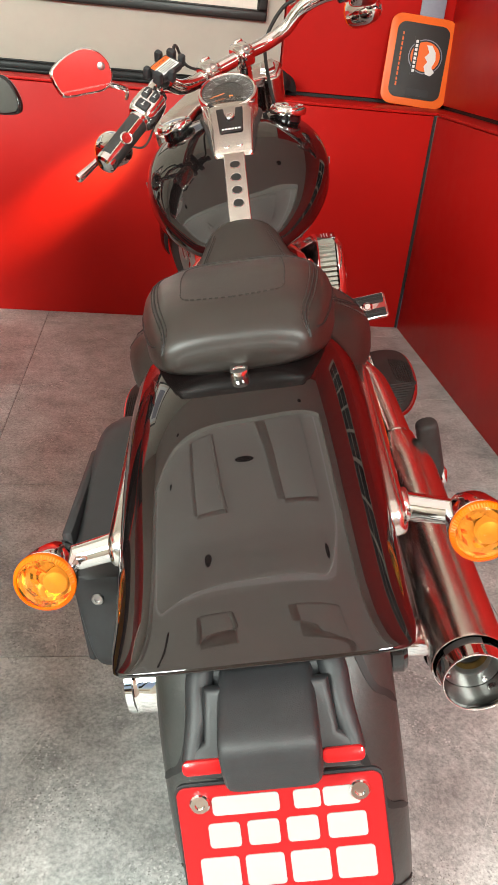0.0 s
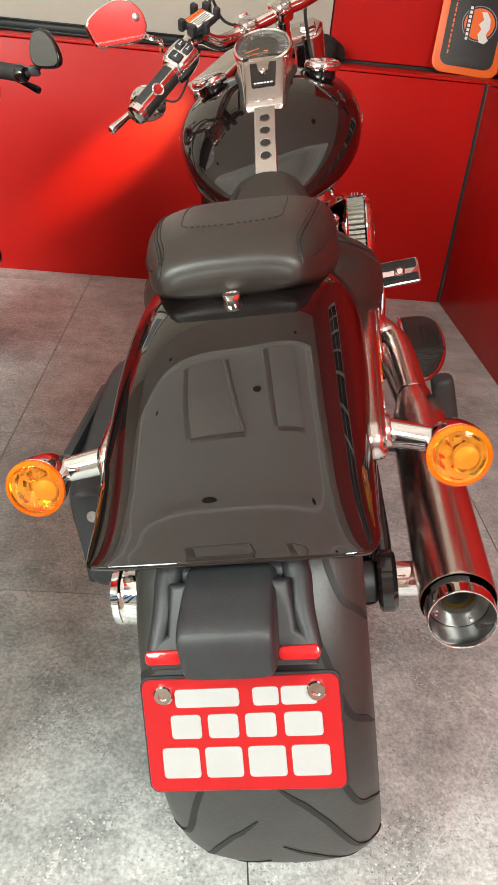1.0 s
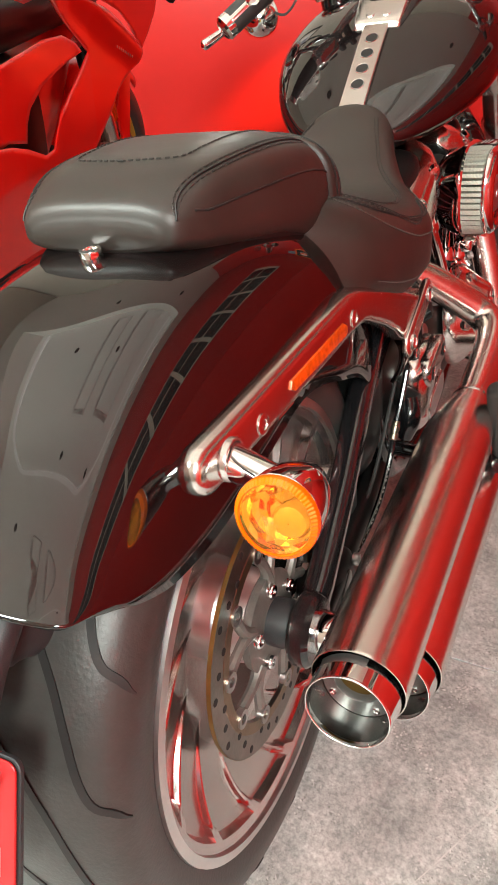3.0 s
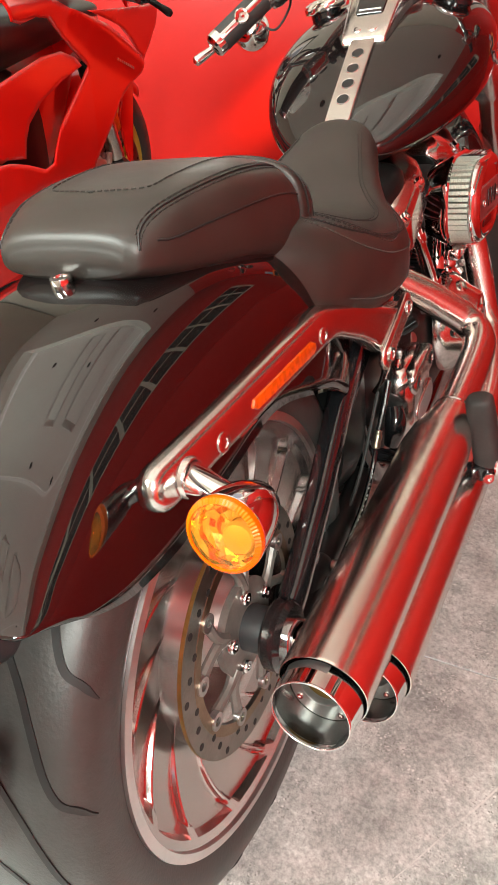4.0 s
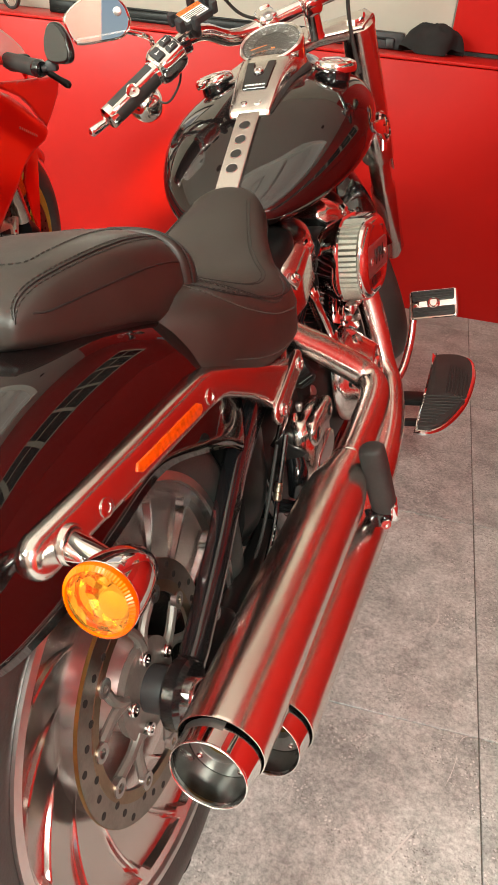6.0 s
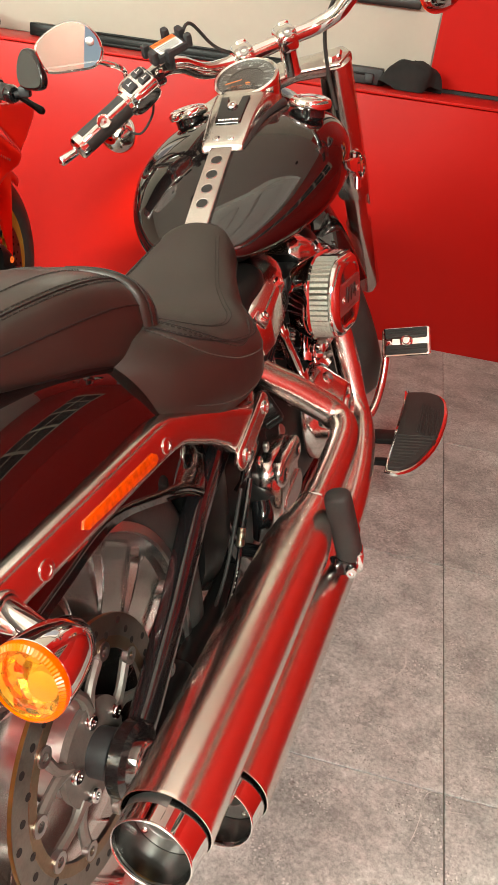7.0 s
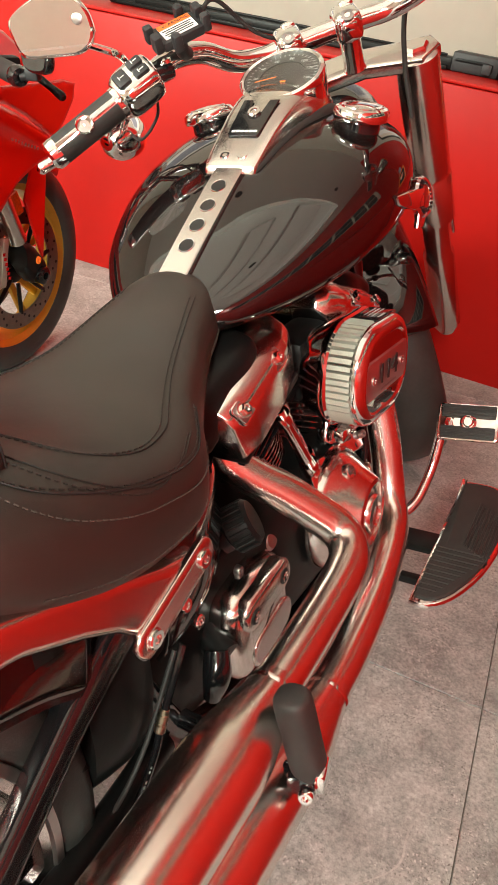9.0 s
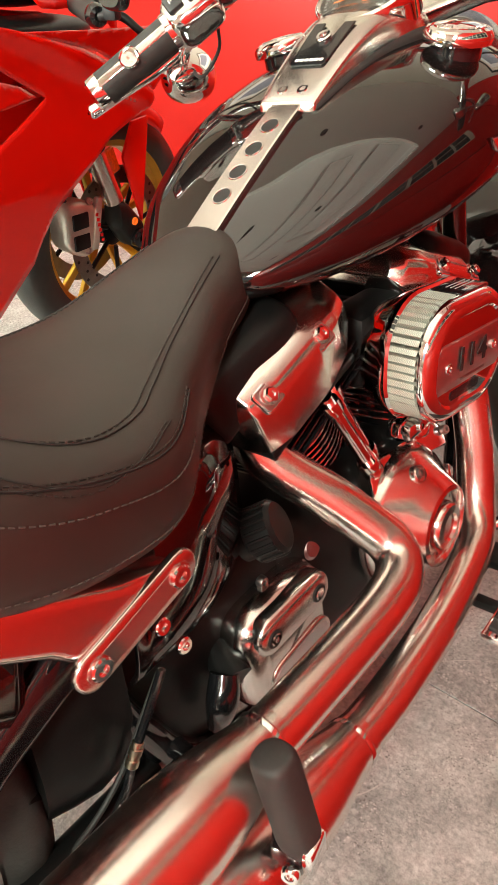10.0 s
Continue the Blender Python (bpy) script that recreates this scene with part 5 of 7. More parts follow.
part("gearbox", loft_y([(0.42, 0, 0.09, 0.42, 0.32, 0.20, 4, 4), (0.50, 0, 0.105, 0.44, 0.32, 0.19, 4, 4), (0.64, 0, 0.105, 0.43, 0.32, 0.19, 4, 4)], 3, 28), black_satin, bike, "black gearbox case")
part("primary_case", loft_y([(0.50, -0.15, 0.05, 0.38, 0.30, 0.22, 4, 4), (0.62, -0.16, 0.055, 0.42, 0.30, 0.18, 4, 4), (0.92, -0.16, 0.055, 0.40, 0.30, 0.18, 4, 4), (1.0, -0.15, 0.04, 0.36, 0.30, 0.22, 4, 4)], 3, 28), satin_metal, bike)


def cylinder_unit(tilt, head_x):
    """Finned cylinder with head and rocker cover; tilt: degrees ahead of upright."""
    m = Matrix.Translation(CR) @ pose(0, 0, 0, -tilt, 0, 0)
    prof = [(0.052, 0.10)]
    for k in range(12):
        z = 0.105 + k * 0.0095
        prof += [(0.054, z), (0.078 - 0.001 * (k % 2), z + 0.0005), (0.078, z + 0.0028), (0.054, z + 0.0035)]
    prof += [(0.054, 0.225)]
    part("cylinder", lathe(prof, m, 40), black_gloss, bike, "black finned cylinder")
    for k in range(9):
        z = 0.142 + k * 0.0095
        part("fin_edge", ring_lathe([(0.0785, z - 0.0003), (0.0795, z + 0.0012), (0.0785, z + 0.0026)], m, 40), satin_metal, bike)
    part("cylinder_head", rbox(0.19, 0.165, 0.065, m @ Matrix.Translation((0, 0, 0.262)), 0.012), black_satin, bike)
    for k in range(4):
        part("head_fin", rbox(0.205, 0.178, 0.0035, m @ Matrix.Translation((0.0, 0, 0.240 + 0.0125 * k)), 0.001), black_gloss, bike)
    return m


rear_cyl = cylinder_unit(-27, 0)
front_cyl = cylinder_unit(26, 0)


def rocker(m, ahead):
    """Satin rocker cover: broad sloping top, crease, upright polished side; ahead: which end is drawn out."""
    rings = []
    for y, w, k, lift in ((-0.074, 0.092, 0.72, 0.004), (-0.065, 0.116, 0.90, 0.0), (-0.03, 0.126, 1.0, 0.0), (0.04, 0.126, 1.0, 0.002), (0.085, 0.120, 0.98, 0.010), (0.118, 0.106, 0.90, 0.028), (0.130, 0.088, 0.74, 0.040)):
        half = [(0.30, 0.062), (0.62, 0.056), (0.83, 0.045), (0.95, 0.034), (1.0, 0.022), (1.0, -0.036)]
        ring = [(f * w, (z * k if z > 0 else z) + lift * (z < 0.02)) for f, z in half]
        ring = [(-x, z) for x, z in ring[::-1]] + ring
        rings.append([m @ Vector((x, y * ahead, z)) for x, z in ring])
    bm = grid_bm(rings, cap=True)
    bmesh.ops.bevel(bm, geom=bm.edges[:], offset=0.0035, segments=3, profile=0.5, affect="EDGES", clamp_overlap=True)
    return part("rocker_cover", bm, polished_alloy, bike, "satin metal rocker cover", 50)


for m, ahead in ((Matrix.Translation((0, 0.682, 0.585)) @ pose(0, 0, 0, 20, 0, 0), 1), (Matrix.Translation((0, 1.030, 0.585)) @ pose(0, 0, 0, -20, 0, 0), -1)):
    rc = rocker(m, ahead)
    part("cover_gasket", rbox(0.236, 0.165, 0.012, m @ Matrix.Translation((0, 0.017 * ahead, -0.040)), 0.004), black_satin, rc)
    part("breather_box", loft_y([(-0.104, 0, 0.070, 0.066, 0.03, -0.02, 4, 4), (-0.088, 0, 0.094, 0.074, 0.03, -0.02, 4, 4), (-0.03, 0, 0.100, 0.076, 0.035, 0.0, 4, 4), (0.015, 0, 0.105, 0.076, 0.04, 0.0, 4, 4), (0.046, 0, 0.100, 0.074, 0.04, 0.0, 4, 4), (0.058, 0, 0.080, 0.068, 0.04, 0.0, 4, 4)], 3, 28), black_satin, rc, "black breather box").matrix_basis = m @ (Matrix() if ahead > 0 else Matrix.Rotation(math.pi, 4, "Z"))
    for y in (-0.042, 0.053):
        out = (m.to_3x3() @ Vector((0.74, 0, 0.67)))
        pm = frame_to(m @ Vector((0.1175, y * ahead, 0.0278)), out, m.to_3x3() @ Vector((0, 1, 0)))
        part("bolt_pad", slab(round_rect(0.028, 0.031, 0.006), 0.006, pm @ Matrix.Translation((0, 0, -0.004)), 0.0015, 2), chrome, rc)
        part("bolt_well", slab(round_rect(0.023, 0.026, 0.004), 0.0006, pm @ Matrix.Translation((0, 0, 0.0021)), 0), steel, rc)
        bm = lathe([(0.0105, 0.0), (0.0105, 0.0015), (0.0080, 0.002)], pm @ Matrix.Translation((0, 0, 0.0026)), 20)
        part("bolt_washer", bm, satin_metal, rc)
        part("rocker_bolt", lathe([(0.0078, 0.0), (0.0078, 0.006), (0.0062, 0.0078), (0.0038, 0.0078), (0.0034, 0.005), (0.0003, 0.005)], pm @ Matrix.Translation((0, 0, 0.004)), 6), chrome, rc)
# push rod covers of both cylinders
for sg, y in ((1, 0.813), (-1, 0.925)):
    for dx, dy in ((0.0, 0.0), (-0.018, 0.030 * sg)):
        top = Vector((0.113 + dx, (0.742 if sg > 0 else 0.985) + dy, 0.540))
        bot = Vector((0.126 + dx, y + dy * 0.8, 0.418))
        ax = bot - top
        pr = part("pushrod_cover", tube([top - ax * 0.1, top + ax * 0.5, bot], 0.0088, 18, 2), chrome, bike, "chrome pushrod cover")
        part("pushrod_cup", lathe([(0.0135, -0.016), (0.0145, -0.012), (0.0145, 0.008), (0.012, 0.012)], frame_to(bot - ax.normalized() * 0.010, ax), 20), chrome, pr)
        part("pushrod_cup", lathe([(0.0125, -0.008), (0.0135, 0.0), (0.0125, 0.010)], frame_to(top + ax * 0.02, ax), 20), chrome, pr)
    lb = part("lifter_block", slab([(-0.034, -0.016), (0.030, -0.024), (0.036, 0.0), (0.020, 0.022), (-0.024, 0.024)], 0.022, frame_to((0.116, y + 0.018, 0.398), (0.86, -0.1, 0.5), (0, 0, 1)), 0.005, 3), chrome, bike, "chrome lifter block")
    for ky, kz in ((-0.012, -0.018), (0.044, 0.008)):
        bolt("lifter_bolt", (0.140, y + ky, 0.400 + kz), (0.86, -0.1, 0.5), 0.0068, 0.008, steel, lb)

# cam cover
CC = frame_to((0.128, 0.868, 0.326), (1, 0.02, 0.04))
cam_cover = part("cam_cover", lathe([(0.098, 0.0), (0.098, 0.012), (0.092, 0.024), (0.070, 0.050), (0.060, 0.066), (0.056, 0.072), (0.050, 0.074), (0.047, 0.070), (0.046, 0.066), (0.034, 0.066), (0.033, 0.074), (0.030, 0.078), (0.020, 0.079), (0.018, 0.075), (0.001, 0.075)], CC, 56), polished_alloy, bike, "satin round cam cover")
for k in range(5):
    a = radians(72 * k + 100)
    c = CC @ Vector((0.078 * math.cos(a), 0.078 * math.sin(a), 0.040))
    part("cover_pocket", lathe([(0.012, -0.012), (0.012, 0.004), (0.010, 0.006), (0.009, -0.002), (0.001, -0.002)], frame_to(c, CC.to_3x3() @ Vector((math.cos(a) * 0.5, math.sin(a) * 0.5, 1))), 18), satin_metal, cam_cover)
    bolt("cover_bolt", CC @ Vector((0.080 * math.cos(a), 0.080 * math.sin(a), 0.040)), CC.to_3x3() @ Vector((math.cos(a) * 0.5, math.sin(a) * 0.5, 1)), 0.0065, 0.007, steel, cam_cover)
for k in range(20):
    a = 2 * math.pi * k / 20
    part("cover_mark", rbox(0.004, 0.0016, 0.0006, CC @ pose(0.040 * math.cos(a), 0.040 * math.sin(a), 0.0663, 0, 0, math.degrees(a)), 0), joint_black, cam_cover)

# air cleaner
AC = Matrix(((0, 0, 1, 0), (1, 0, 0, 0.894), (0, 1, 0, 0.556), (0, 0, 0, 1))) @ Matrix.Translation((0.016, 0, 0)) @ pose(0, 0, 0, 0, -2, -4)


def oval(hl, hh, n=18):
    """Rounded oblong outline."""
    r = hh * 0.86
    pts = []
    for cx, cy, a0 in ((hl - r, r - hh, -90), (hl - r, hh - r, 0), (r - hl, hh - r, 90), (r - hl, r - hh, 180)):
        for k in range(n // 2 + 1):
            a = radians(a0 + 90 * k / (n // 2))
            pts.append((cx + r * math.cos(a), cy + r * math.sin(a)))
    return pts


def oval_body(rows):
    return grid_bm([[AC @ Vector((x, y, h)) for x, y in oval(hl, hh)] for hl, hh, h in rows], cap=True)


HL = 0.097
cleaner = part("air_cleaner", oval_body([(HL - 0.020, 0.052, 0.100), (HL - 0.010, 0.062, 0.108), (HL - 0.004, 0.069, 0.124), (HL + 0.002, 0.076, 0.138), (HL + 0.005, 0.079, 0.146), (HL + 0.005, 0.079, 0.150), (HL + 0.002, 0.076, 0.153), (HL - 0.010, 0.063, 0.153), (HL - 0.022, 0.051, 0.153)]), chrome, bike, "oval chrome air cleaner with a pleated filter")
o = oval(HL - 0.011, 0.0635, 40)
per = [0.0]
for a, b in zip(o, o[1:] + o[:1]):
    per.append(per[-1] + math.dist(a, b))
N = 165
pts2 = []
for k in range(N):
    s = per[-1] * (k // 3 + (0.0, 0.60, 0.80)[k % 3]) / (N // 3)
    i = max(j for j in range(len(o)) if per[j] <= s)
    a, b = Vector(o[i]), Vector(o[(i + 1) % len(o)])
    q = a.lerp(b, (s - per[i]) / max(1e-9, per[i + 1] - per[i]))
    nrm = Vector(((b - a).y, -(b - a).x)).normalized()
    pts2.append(q + nrm * (0.0085, 0.0105, -0.0140)[k % 3])
part("pleated_filter", grid_bm([[AC @ Vector((q.x, q.y, h)) for q in pts2] for h in (0.1515, 0.163, 0.175, 0.186)]), filter_grey, cleaner, "grey pleated mesh filter", 10)
face = part("cleaner_cover", oval_body([(HL + dl, hh, h) for dl, hh, h in ((-0.0125, 0.0615, 0.1845), (-0.0035, 0.0705, 0.1855), (0.0, 0.074, 0.190), (-0.001, 0.073, 0.196), (-0.0055, 0.0685, 0.2015), (-0.0125, 0.0615, 0.2045), (-0.0185, 0.0555, 0.2045), (-0.0215, 0.0525, 0.202), (-0.0525, 0.030, 0.2020))]), chrome, cleaner, "polished cover with raised numerals")
bm = slab([(-0.079, -0.022), (-0.072, -0.029), (0.070, -0.029), (0.079, -0.020), (0.080, 0.018), (0.074, 0.028), (-0.072, 0.028), (-0.079, 0.020)], 0.0035, AC @ Matrix.Translation((0, 0, 0.2015)), 0.002)
part("cover_band", bm, wheel_alloy, face)
text("cover_number", "114", 0.040, AC @ Matrix.Translation((-0.002, 0.003, 0.2074)) @ Matrix.Diagonal((1.25, 1, 1, 1)), dark_print, face, 0.0006, 0.0006)
part("cover_bar", rbox(0.060, 0.003, 0.0004, AC @ Matrix.Translation((0.006, -0.0215, 0.2053)), 0), steel, face)
for x in (-0.054, 0.056):
    bolt("cover_screw", AC @ Vector((x, 0.0, 0.2045)), (1, 0, 0), 0.0065, 0.003, chrome, face)
part("cover_slot", slab(round_rect(0.070, 0.012, 0.005), 0.001, AC @ Matrix.Translation((-0.005, -0.040, 0.2018)), 0.0004, 1), black_gloss, face)
lb = part("caution_label", rbox(0.066, 0.054, 0.004, AC @ pose(0.020, 0.0735, 0.166, -90, 0, 0), 0.001), black_gloss, cleaner, "small black caution label")
text("caution_word", "WARNING", 0.0055, AC @ pose(0.015, 0.0758, 0.186, -90, 0, 0), white_print, cleaner, 0.0001)
for k in range(3):
    part("caution_line", rbox(0.046, 0.0015, 0.0003, AC @ pose(0.026, 0.0757, 0.164 + 0.006 * k, -90, 0, 0), 0), white_print, cleaner)
part("cleaner_backing", rbox(0.07, 0.15, 0.10, Matrix.Translation((0.075, 0.895, 0.565)), 0.02), black_satin, bike)
br = part("breather_bracket", rbox(0.03, 0.10, 0.022, pose(0.150, 0.885, 0.470, 0, 0, 0), 0.005), chrome, bike, "chrome bracket under the air cleaner")
part("bracket_post", tube([(0.170, 0.925, 0.505), (0.168, 0.922, 0.465)], 0.012, 16), chrome, bike)
for k in (-0.03, 0.0, 0.03):
    bolt("bracket_bolt", (0.164, 0.885 + k, 0.474), (1, 0, 0.2), 0.007, 0.006, chrome, br)

# gearbox side cover with bolts
TM = Matrix(((0, 0, 1, 0.086), (1, 0, 0, 0.606), (0, 1, 0, 0.312), (0, 0, 0, 1))) @ pose(0, 0, 0, 0, 0, 4) @ Matrix.Scale(1.22, 4)
out = [(-0.062, -0.035), (-0.050, -0.052), (-0.015, -0.056), (0.045, -0.045), (0.060, -0.020), (0.058, 0.030), (0.045, 0.050), (-0.030, 0.055), (-0.055, 0.040), (-0.062, 0.0)]
tcov = part("gearbox_cover", slab([tuple(q) for q in catmull(out + out[:1], 3)][:-1], 0.054, TM, 0.024, 6), polished_alloy, bike, "satin gearbox side cover")
part("cover_rib", slab(round_rect(0.104, 0.040, 0.019), 0.022, TM @ Matrix.Translation((0.004, 0.032, 0.036)), 0.007, 4), satin_metal, tcov)
part("cover_boss_rim", slab(round_rect(0.092, 0.040, 0.0195), 0.004, TM @ pose(0.006, -0.024, 0.0520, 0, 0, 5), 0.0018, 3), satin_metal, tcov)
part("cover_boss", slab(round_rect(0.083, 0.031, 0.015), 0.001, TM @ pose(0.006, -0.024, 0.0557, 0, 0, 5), 0.0004, 1), wheel_alloy, tcov)
for x in (-0.030, 0.036):
    part("bolt_well", lathe([(0.0115, 0.0), (0.0105, 0.0012), (0.0095, -0.001), (0.001, -0.001)], frame_to(TM @ Vector((x, 0.032, 0.0582)), (1, 0, 0)), 20), joint_black, tcov)
    bolt("cover_bolt", TM @ Vector((x, 0.032, 0.0575)), (1, 0, 0), 0.0075, 0.004, chrome, tcov)
for x, y in ((-0.045, -0.048), (0.052, -0.036), (0.058, 0.02), (0.0, 0.058)):
    bolt("cover_bolt", TM @ Vector((x, y, 0.02)), (1, 0, 0), 0.007, 0.008, steel, tcov)
# oil filler plug, sender, small bolts
ol = frame_to((0.092, 0.600, 0.430), (0.75, 0.45, 0.45))
plug = part("oil_filler_plug", lathe([(0.024, 0), (0.024, 0.012), (0.030, 0.016)] + [(0.030, 0.045), (0.026, 0.050), (0.001, 0.050)], ol, 28), black_satin, bike, "black ribbed oil filler plug")
for k in range(20):
    a = 2 * math.pi * k / 20
    part("plug_rib", rbox(0.003, 0.004, 0.028, ol @ pose(0.0305 * math.cos(a), 0.0305 * math.sin(a), 0.031, 0, 0, math.degrees(a)), 0.001, 1), black_satin, plug)
part("sight_cap", lathe([(0.016, -0.008), (0.016, 0.004), (0.012, 0.008), (0.001, 0.009)], frame_to((0.108, 0.695, 0.368), (1, 0, 0.3)), 20), steel, bike)
bolt("case_bolt", (0.106, 0.668, 0.345), (1, 0, 0.2), 0.008, 0.014, steel, bike)
bolt("case_bolt", (0.118, 0.74, 0.40), (1, 0, 0.2), 0.007, 0.010, steel, bike)
part("starter_motor", tube([(0.07, 0.545, 0.34), (0.135, 0.523, 0.312)], 0.020, 20), black_satin, bike)
part("starter_boot", tube([(0.127, 0.515, 0.325), (0.134, 0.500, 0.300), (0.127, 0.495, 0.265)], [0.016, 0.018, 0.012], 16), black_gloss, bike, "black rubber boot")

# gloss side cover (oil tank) and its two screws
rows = []
for t in range(13):
    u = t / 12
    y = 0.395 + 0.205 * u
    x = 0.158 - 0.060 * u ** 2.2
    z0, z1 = 0.415 - 0.02 * u ** 2, 0.590 - 0.01 * u
    ring = []
    for q in range(11):
        v = q / 10
        ring.append((x - 0.035 * (2 * v - 1) ** 4 * 0.6 - 0.012 * v, y + 0.01 * v, z0 + (z1 - z0) * v))
    rows.append(ring)
sc = part("side_cover", grid_bm(rows, close_u=False), black_paint, bike, "gloss black side cover", 60)
so = sc.modifiers.new("thickness", "SOLIDIFY")
so.thickness, so.offset = 0.006, -1
for q in ((0.156, 0.423, 0.478), (0.156, 0.443, 0.440)):
    bolt("cover_screw", q, (1, 0, 0.1), 0.0085, 0.005, chrome, sc)
# strut end plate with two bolts
SE = Matrix(((0, 0, 1, 0.1665), (1, 0, 0, 0), (0, 1, 0, 0), (0, 0, 0, 1)))
ang = math.atan2(0.534 - 0.506, 0.435 - 0.346)
pl = SE @ pose(0.3905, 0.520, 0, 0, 0, math.degrees(ang))
sp = part("strut_plate", slab(round_rect(0.140, 0.036, 0.0175), 0.010, pl, 0.004, 3), satin_metal, bike, "satin strut end plate with two bolts")
part("plate_groove", slab(round_rect(0.120, 0.020, 0.0095), 0.0008, pl @ Matrix.Translation((0, 0, 0.0098)), 0.0003, 1), satin_metal, sp)
for x in (-0.047, 0.047):
    bolt("plate_bolt", pl @ Vector((x, 0, 0.0095)), (1, 0, 0), 0.0105, 0.005, chrome, sp)

# frame behind the engine, belt guard, brake hose, caliper
part("frame_tube", tube([(0.085, 0.33, 0.56), (0.095, 0.37, 0.45), (0.10, 0.41, 0.33), (0.10, 0.50, 0.20), (0.10, 0.75, 0.155), (0.09, 1.05, 0.17)], 0.019, 16), black_gloss, bike, "black frame tube")
part("frame_tube", tube([(-0.085, 0.33, 0.56), (-0.095, 0.37, 0.45), (-0.10, 0.41, 0.33), (-0.10, 0.50, 0.20), (-0.10, 0.75, 0.155), (-0.09, 1.05, 0.17)], 0.019, 16), black_gloss, bike, "black frame tube")
part("frame_tube", tube([(0.09, 1.05, 0.17), (0.09, 1.12, 0.26), (0.06, 1.16, 0.5), (0.03, 1.18, 0.78)], 0.018, 16), black_gloss, bike)
part("frame_tube", tube([(-0.09, 1.05, 0.17), (-0.09, 1.12, 0.26), (-0.06, 1.16, 0.5), (-0.03, 1.18, 0.78)], 0.018, 16), black_gloss, bike)
part("backbone", tube([(0, 0.30, 0.60), (0, 0.60, 0.64), (0, 0.9, 0.74), (0, 1.19, 0.85)], 0.03, 16), black_satin, bike)
part("steering_head", tube([(0, 1.31, 0.79), (0, 1.268, 0.863)], 0.033, 20), black_satin, bike)
part("inner_fender", loft_y([(0.30, 0, 0.12, 0.60, 0.45, 0.28, 4, 4), (0.36, 0, 0.125, 0.60, 0.45, 0.26, 4, 4), (0.40, 0, 0.12, 0.58, 0.44, 0.27, 4, 4)], 2, 28), black_satin, bike, "black inner fender")
HOSE = [(0.150, 0.420, 0.425), (0.147, 0.400, 0.390), (0.142, 0.378, 0.349), (0.139, 0.358, 0.308), (0.134, 0.31, 0.264), (0.128, 0.24, 0.245), (0.122, 0.16, 0.25)]
hose = part("brake_hose", tube(HOSE, 0.0044, 10), black_gloss, bike, "black brake hose with faint printing")
hm = frame_to((0.142, 0.378, 0.349), Vector((0.147, 0.400, 0.390)) - Vector((0.139, 0.358, 0.308)))
part("hose_ferrule", lathe([(0.0046, -0.014), (0.0066, -0.012), (0.0066, -0.005), (0.0054, -0.004), (0.0054, -0.001), (0.0066, 0.0), (0.0066, 0.007), (0.0054, 0.008), (0.0056, 0.013), (0.0046, 0.014)], hm, 14), ferrule_steel, hose, "pale crimped steel ferrule")
part("hose_ferrule", tube([(0.124, 0.185, 0.252), (0.122, 0.150, 0.252)], 0.0082, 12), steel, hose)
run = catmull(HOSE, 12)
for k in range(36, 62):
    if k % 6 not in (0, 3):
        a, b = Vector(run[k]), Vector(run[k + 1])
        c = a.lerp(b, 0.5) + Vector((0.6, -0.55, 0.55)).normalized() * 0.0043
        part("hose_print", rbox(0.0010, 0.0016, (b - a).length * 0.55, frame_to(c, b - a), 0), white_print, hose)
part("wheel_sensor_wire", tube([(0.130, 0.43, 0.40), (0.120, 0.36, 0.30), (0.118, 0.28, 0.27), (0.12, 0.14, 0.29)], 0.003, 8), rubber, bike)
cal = part("rear_caliper", loft_y([(0.075, 0.118, 0.020, 0.30, 0.255, 0.215, 4, 4), (0.10, 0.118, 0.026, 0.315, 0.255, 0.20, 4, 4), (0.16, 0.118, 0.026, 0.305, 0.25, 0.20, 4, 4), (0.185, 0.118, 0.018, 0.285, 0.25, 0.215, 4, 4)], 3, 24), black_satin, bike, "black rear brake caliper")
part("caliper_window", slab(round_rect(0.045, 0.024, 0.010), 0.004, Matrix(((0, 0, 1, 0.142), (1, 0, 0, 0.130), (0, 1, 0, 0.268), (0, 0, 0, 1))) @ pose(0, 0, 0, 0, 0, 35), 0.002), black_gloss, cal)
for y, z in ((0.10, 0.225), (0.165, 0.285)):
    bolt("caliper_bolt", (0.143, y, z), (1, 0, 0), 0.0085, 0.008, steel, cal)
bolt("swingarm_bolt", (0.138, 0.115, 0.34), (1, 0, 0), 0.009, 0.008, steel, bike)

# passenger peg folded up, brake pedal, footboards
peg = part("passenger_peg", loft_y([(-0.002, 0, 0.012, 0.012, 0, -0.012, 2, 2), (0.004, 0, 0.0185, 0.0175, 0, -0.0175, 2.6, 2.6), (0.05, 0, 0.0195, 0.0180, 0, -0.0180, 2.6, 2.6), (0.10, 0, 0.0195, 0.0180, 0, -0.0180, 2.6, 2.6), (0.112, 0, 0.017, 0.016, 0, -0.016, 2.4, 2.4), (0.115, 0, 0.010, 0.010, 0, -0.010, 2, 2)], 4, 24), rubber, bike, "black rubber passenger peg folded up")
peg.matrix_local = frame_to((0.293, 0.424, 0.303), (0.0, 0.0, 1)) @ pose(0, 0, 0, 90, 0, 0) @ pose(0, 0, 0, 5, 0, 7)
pb = part("peg_bracket", rbox(0.032, 0.030, 0.028, pose(0.287, 0.420, 0.292, 0, 0, 10), 0.006), black_gloss, bike, "black peg bracket")
part("peg_clevis", rbox(0.012, 0.030, 0.030, pose(0.307, 0.424, 0.302, 0, 0, 10), 0.004), chrome, pb)
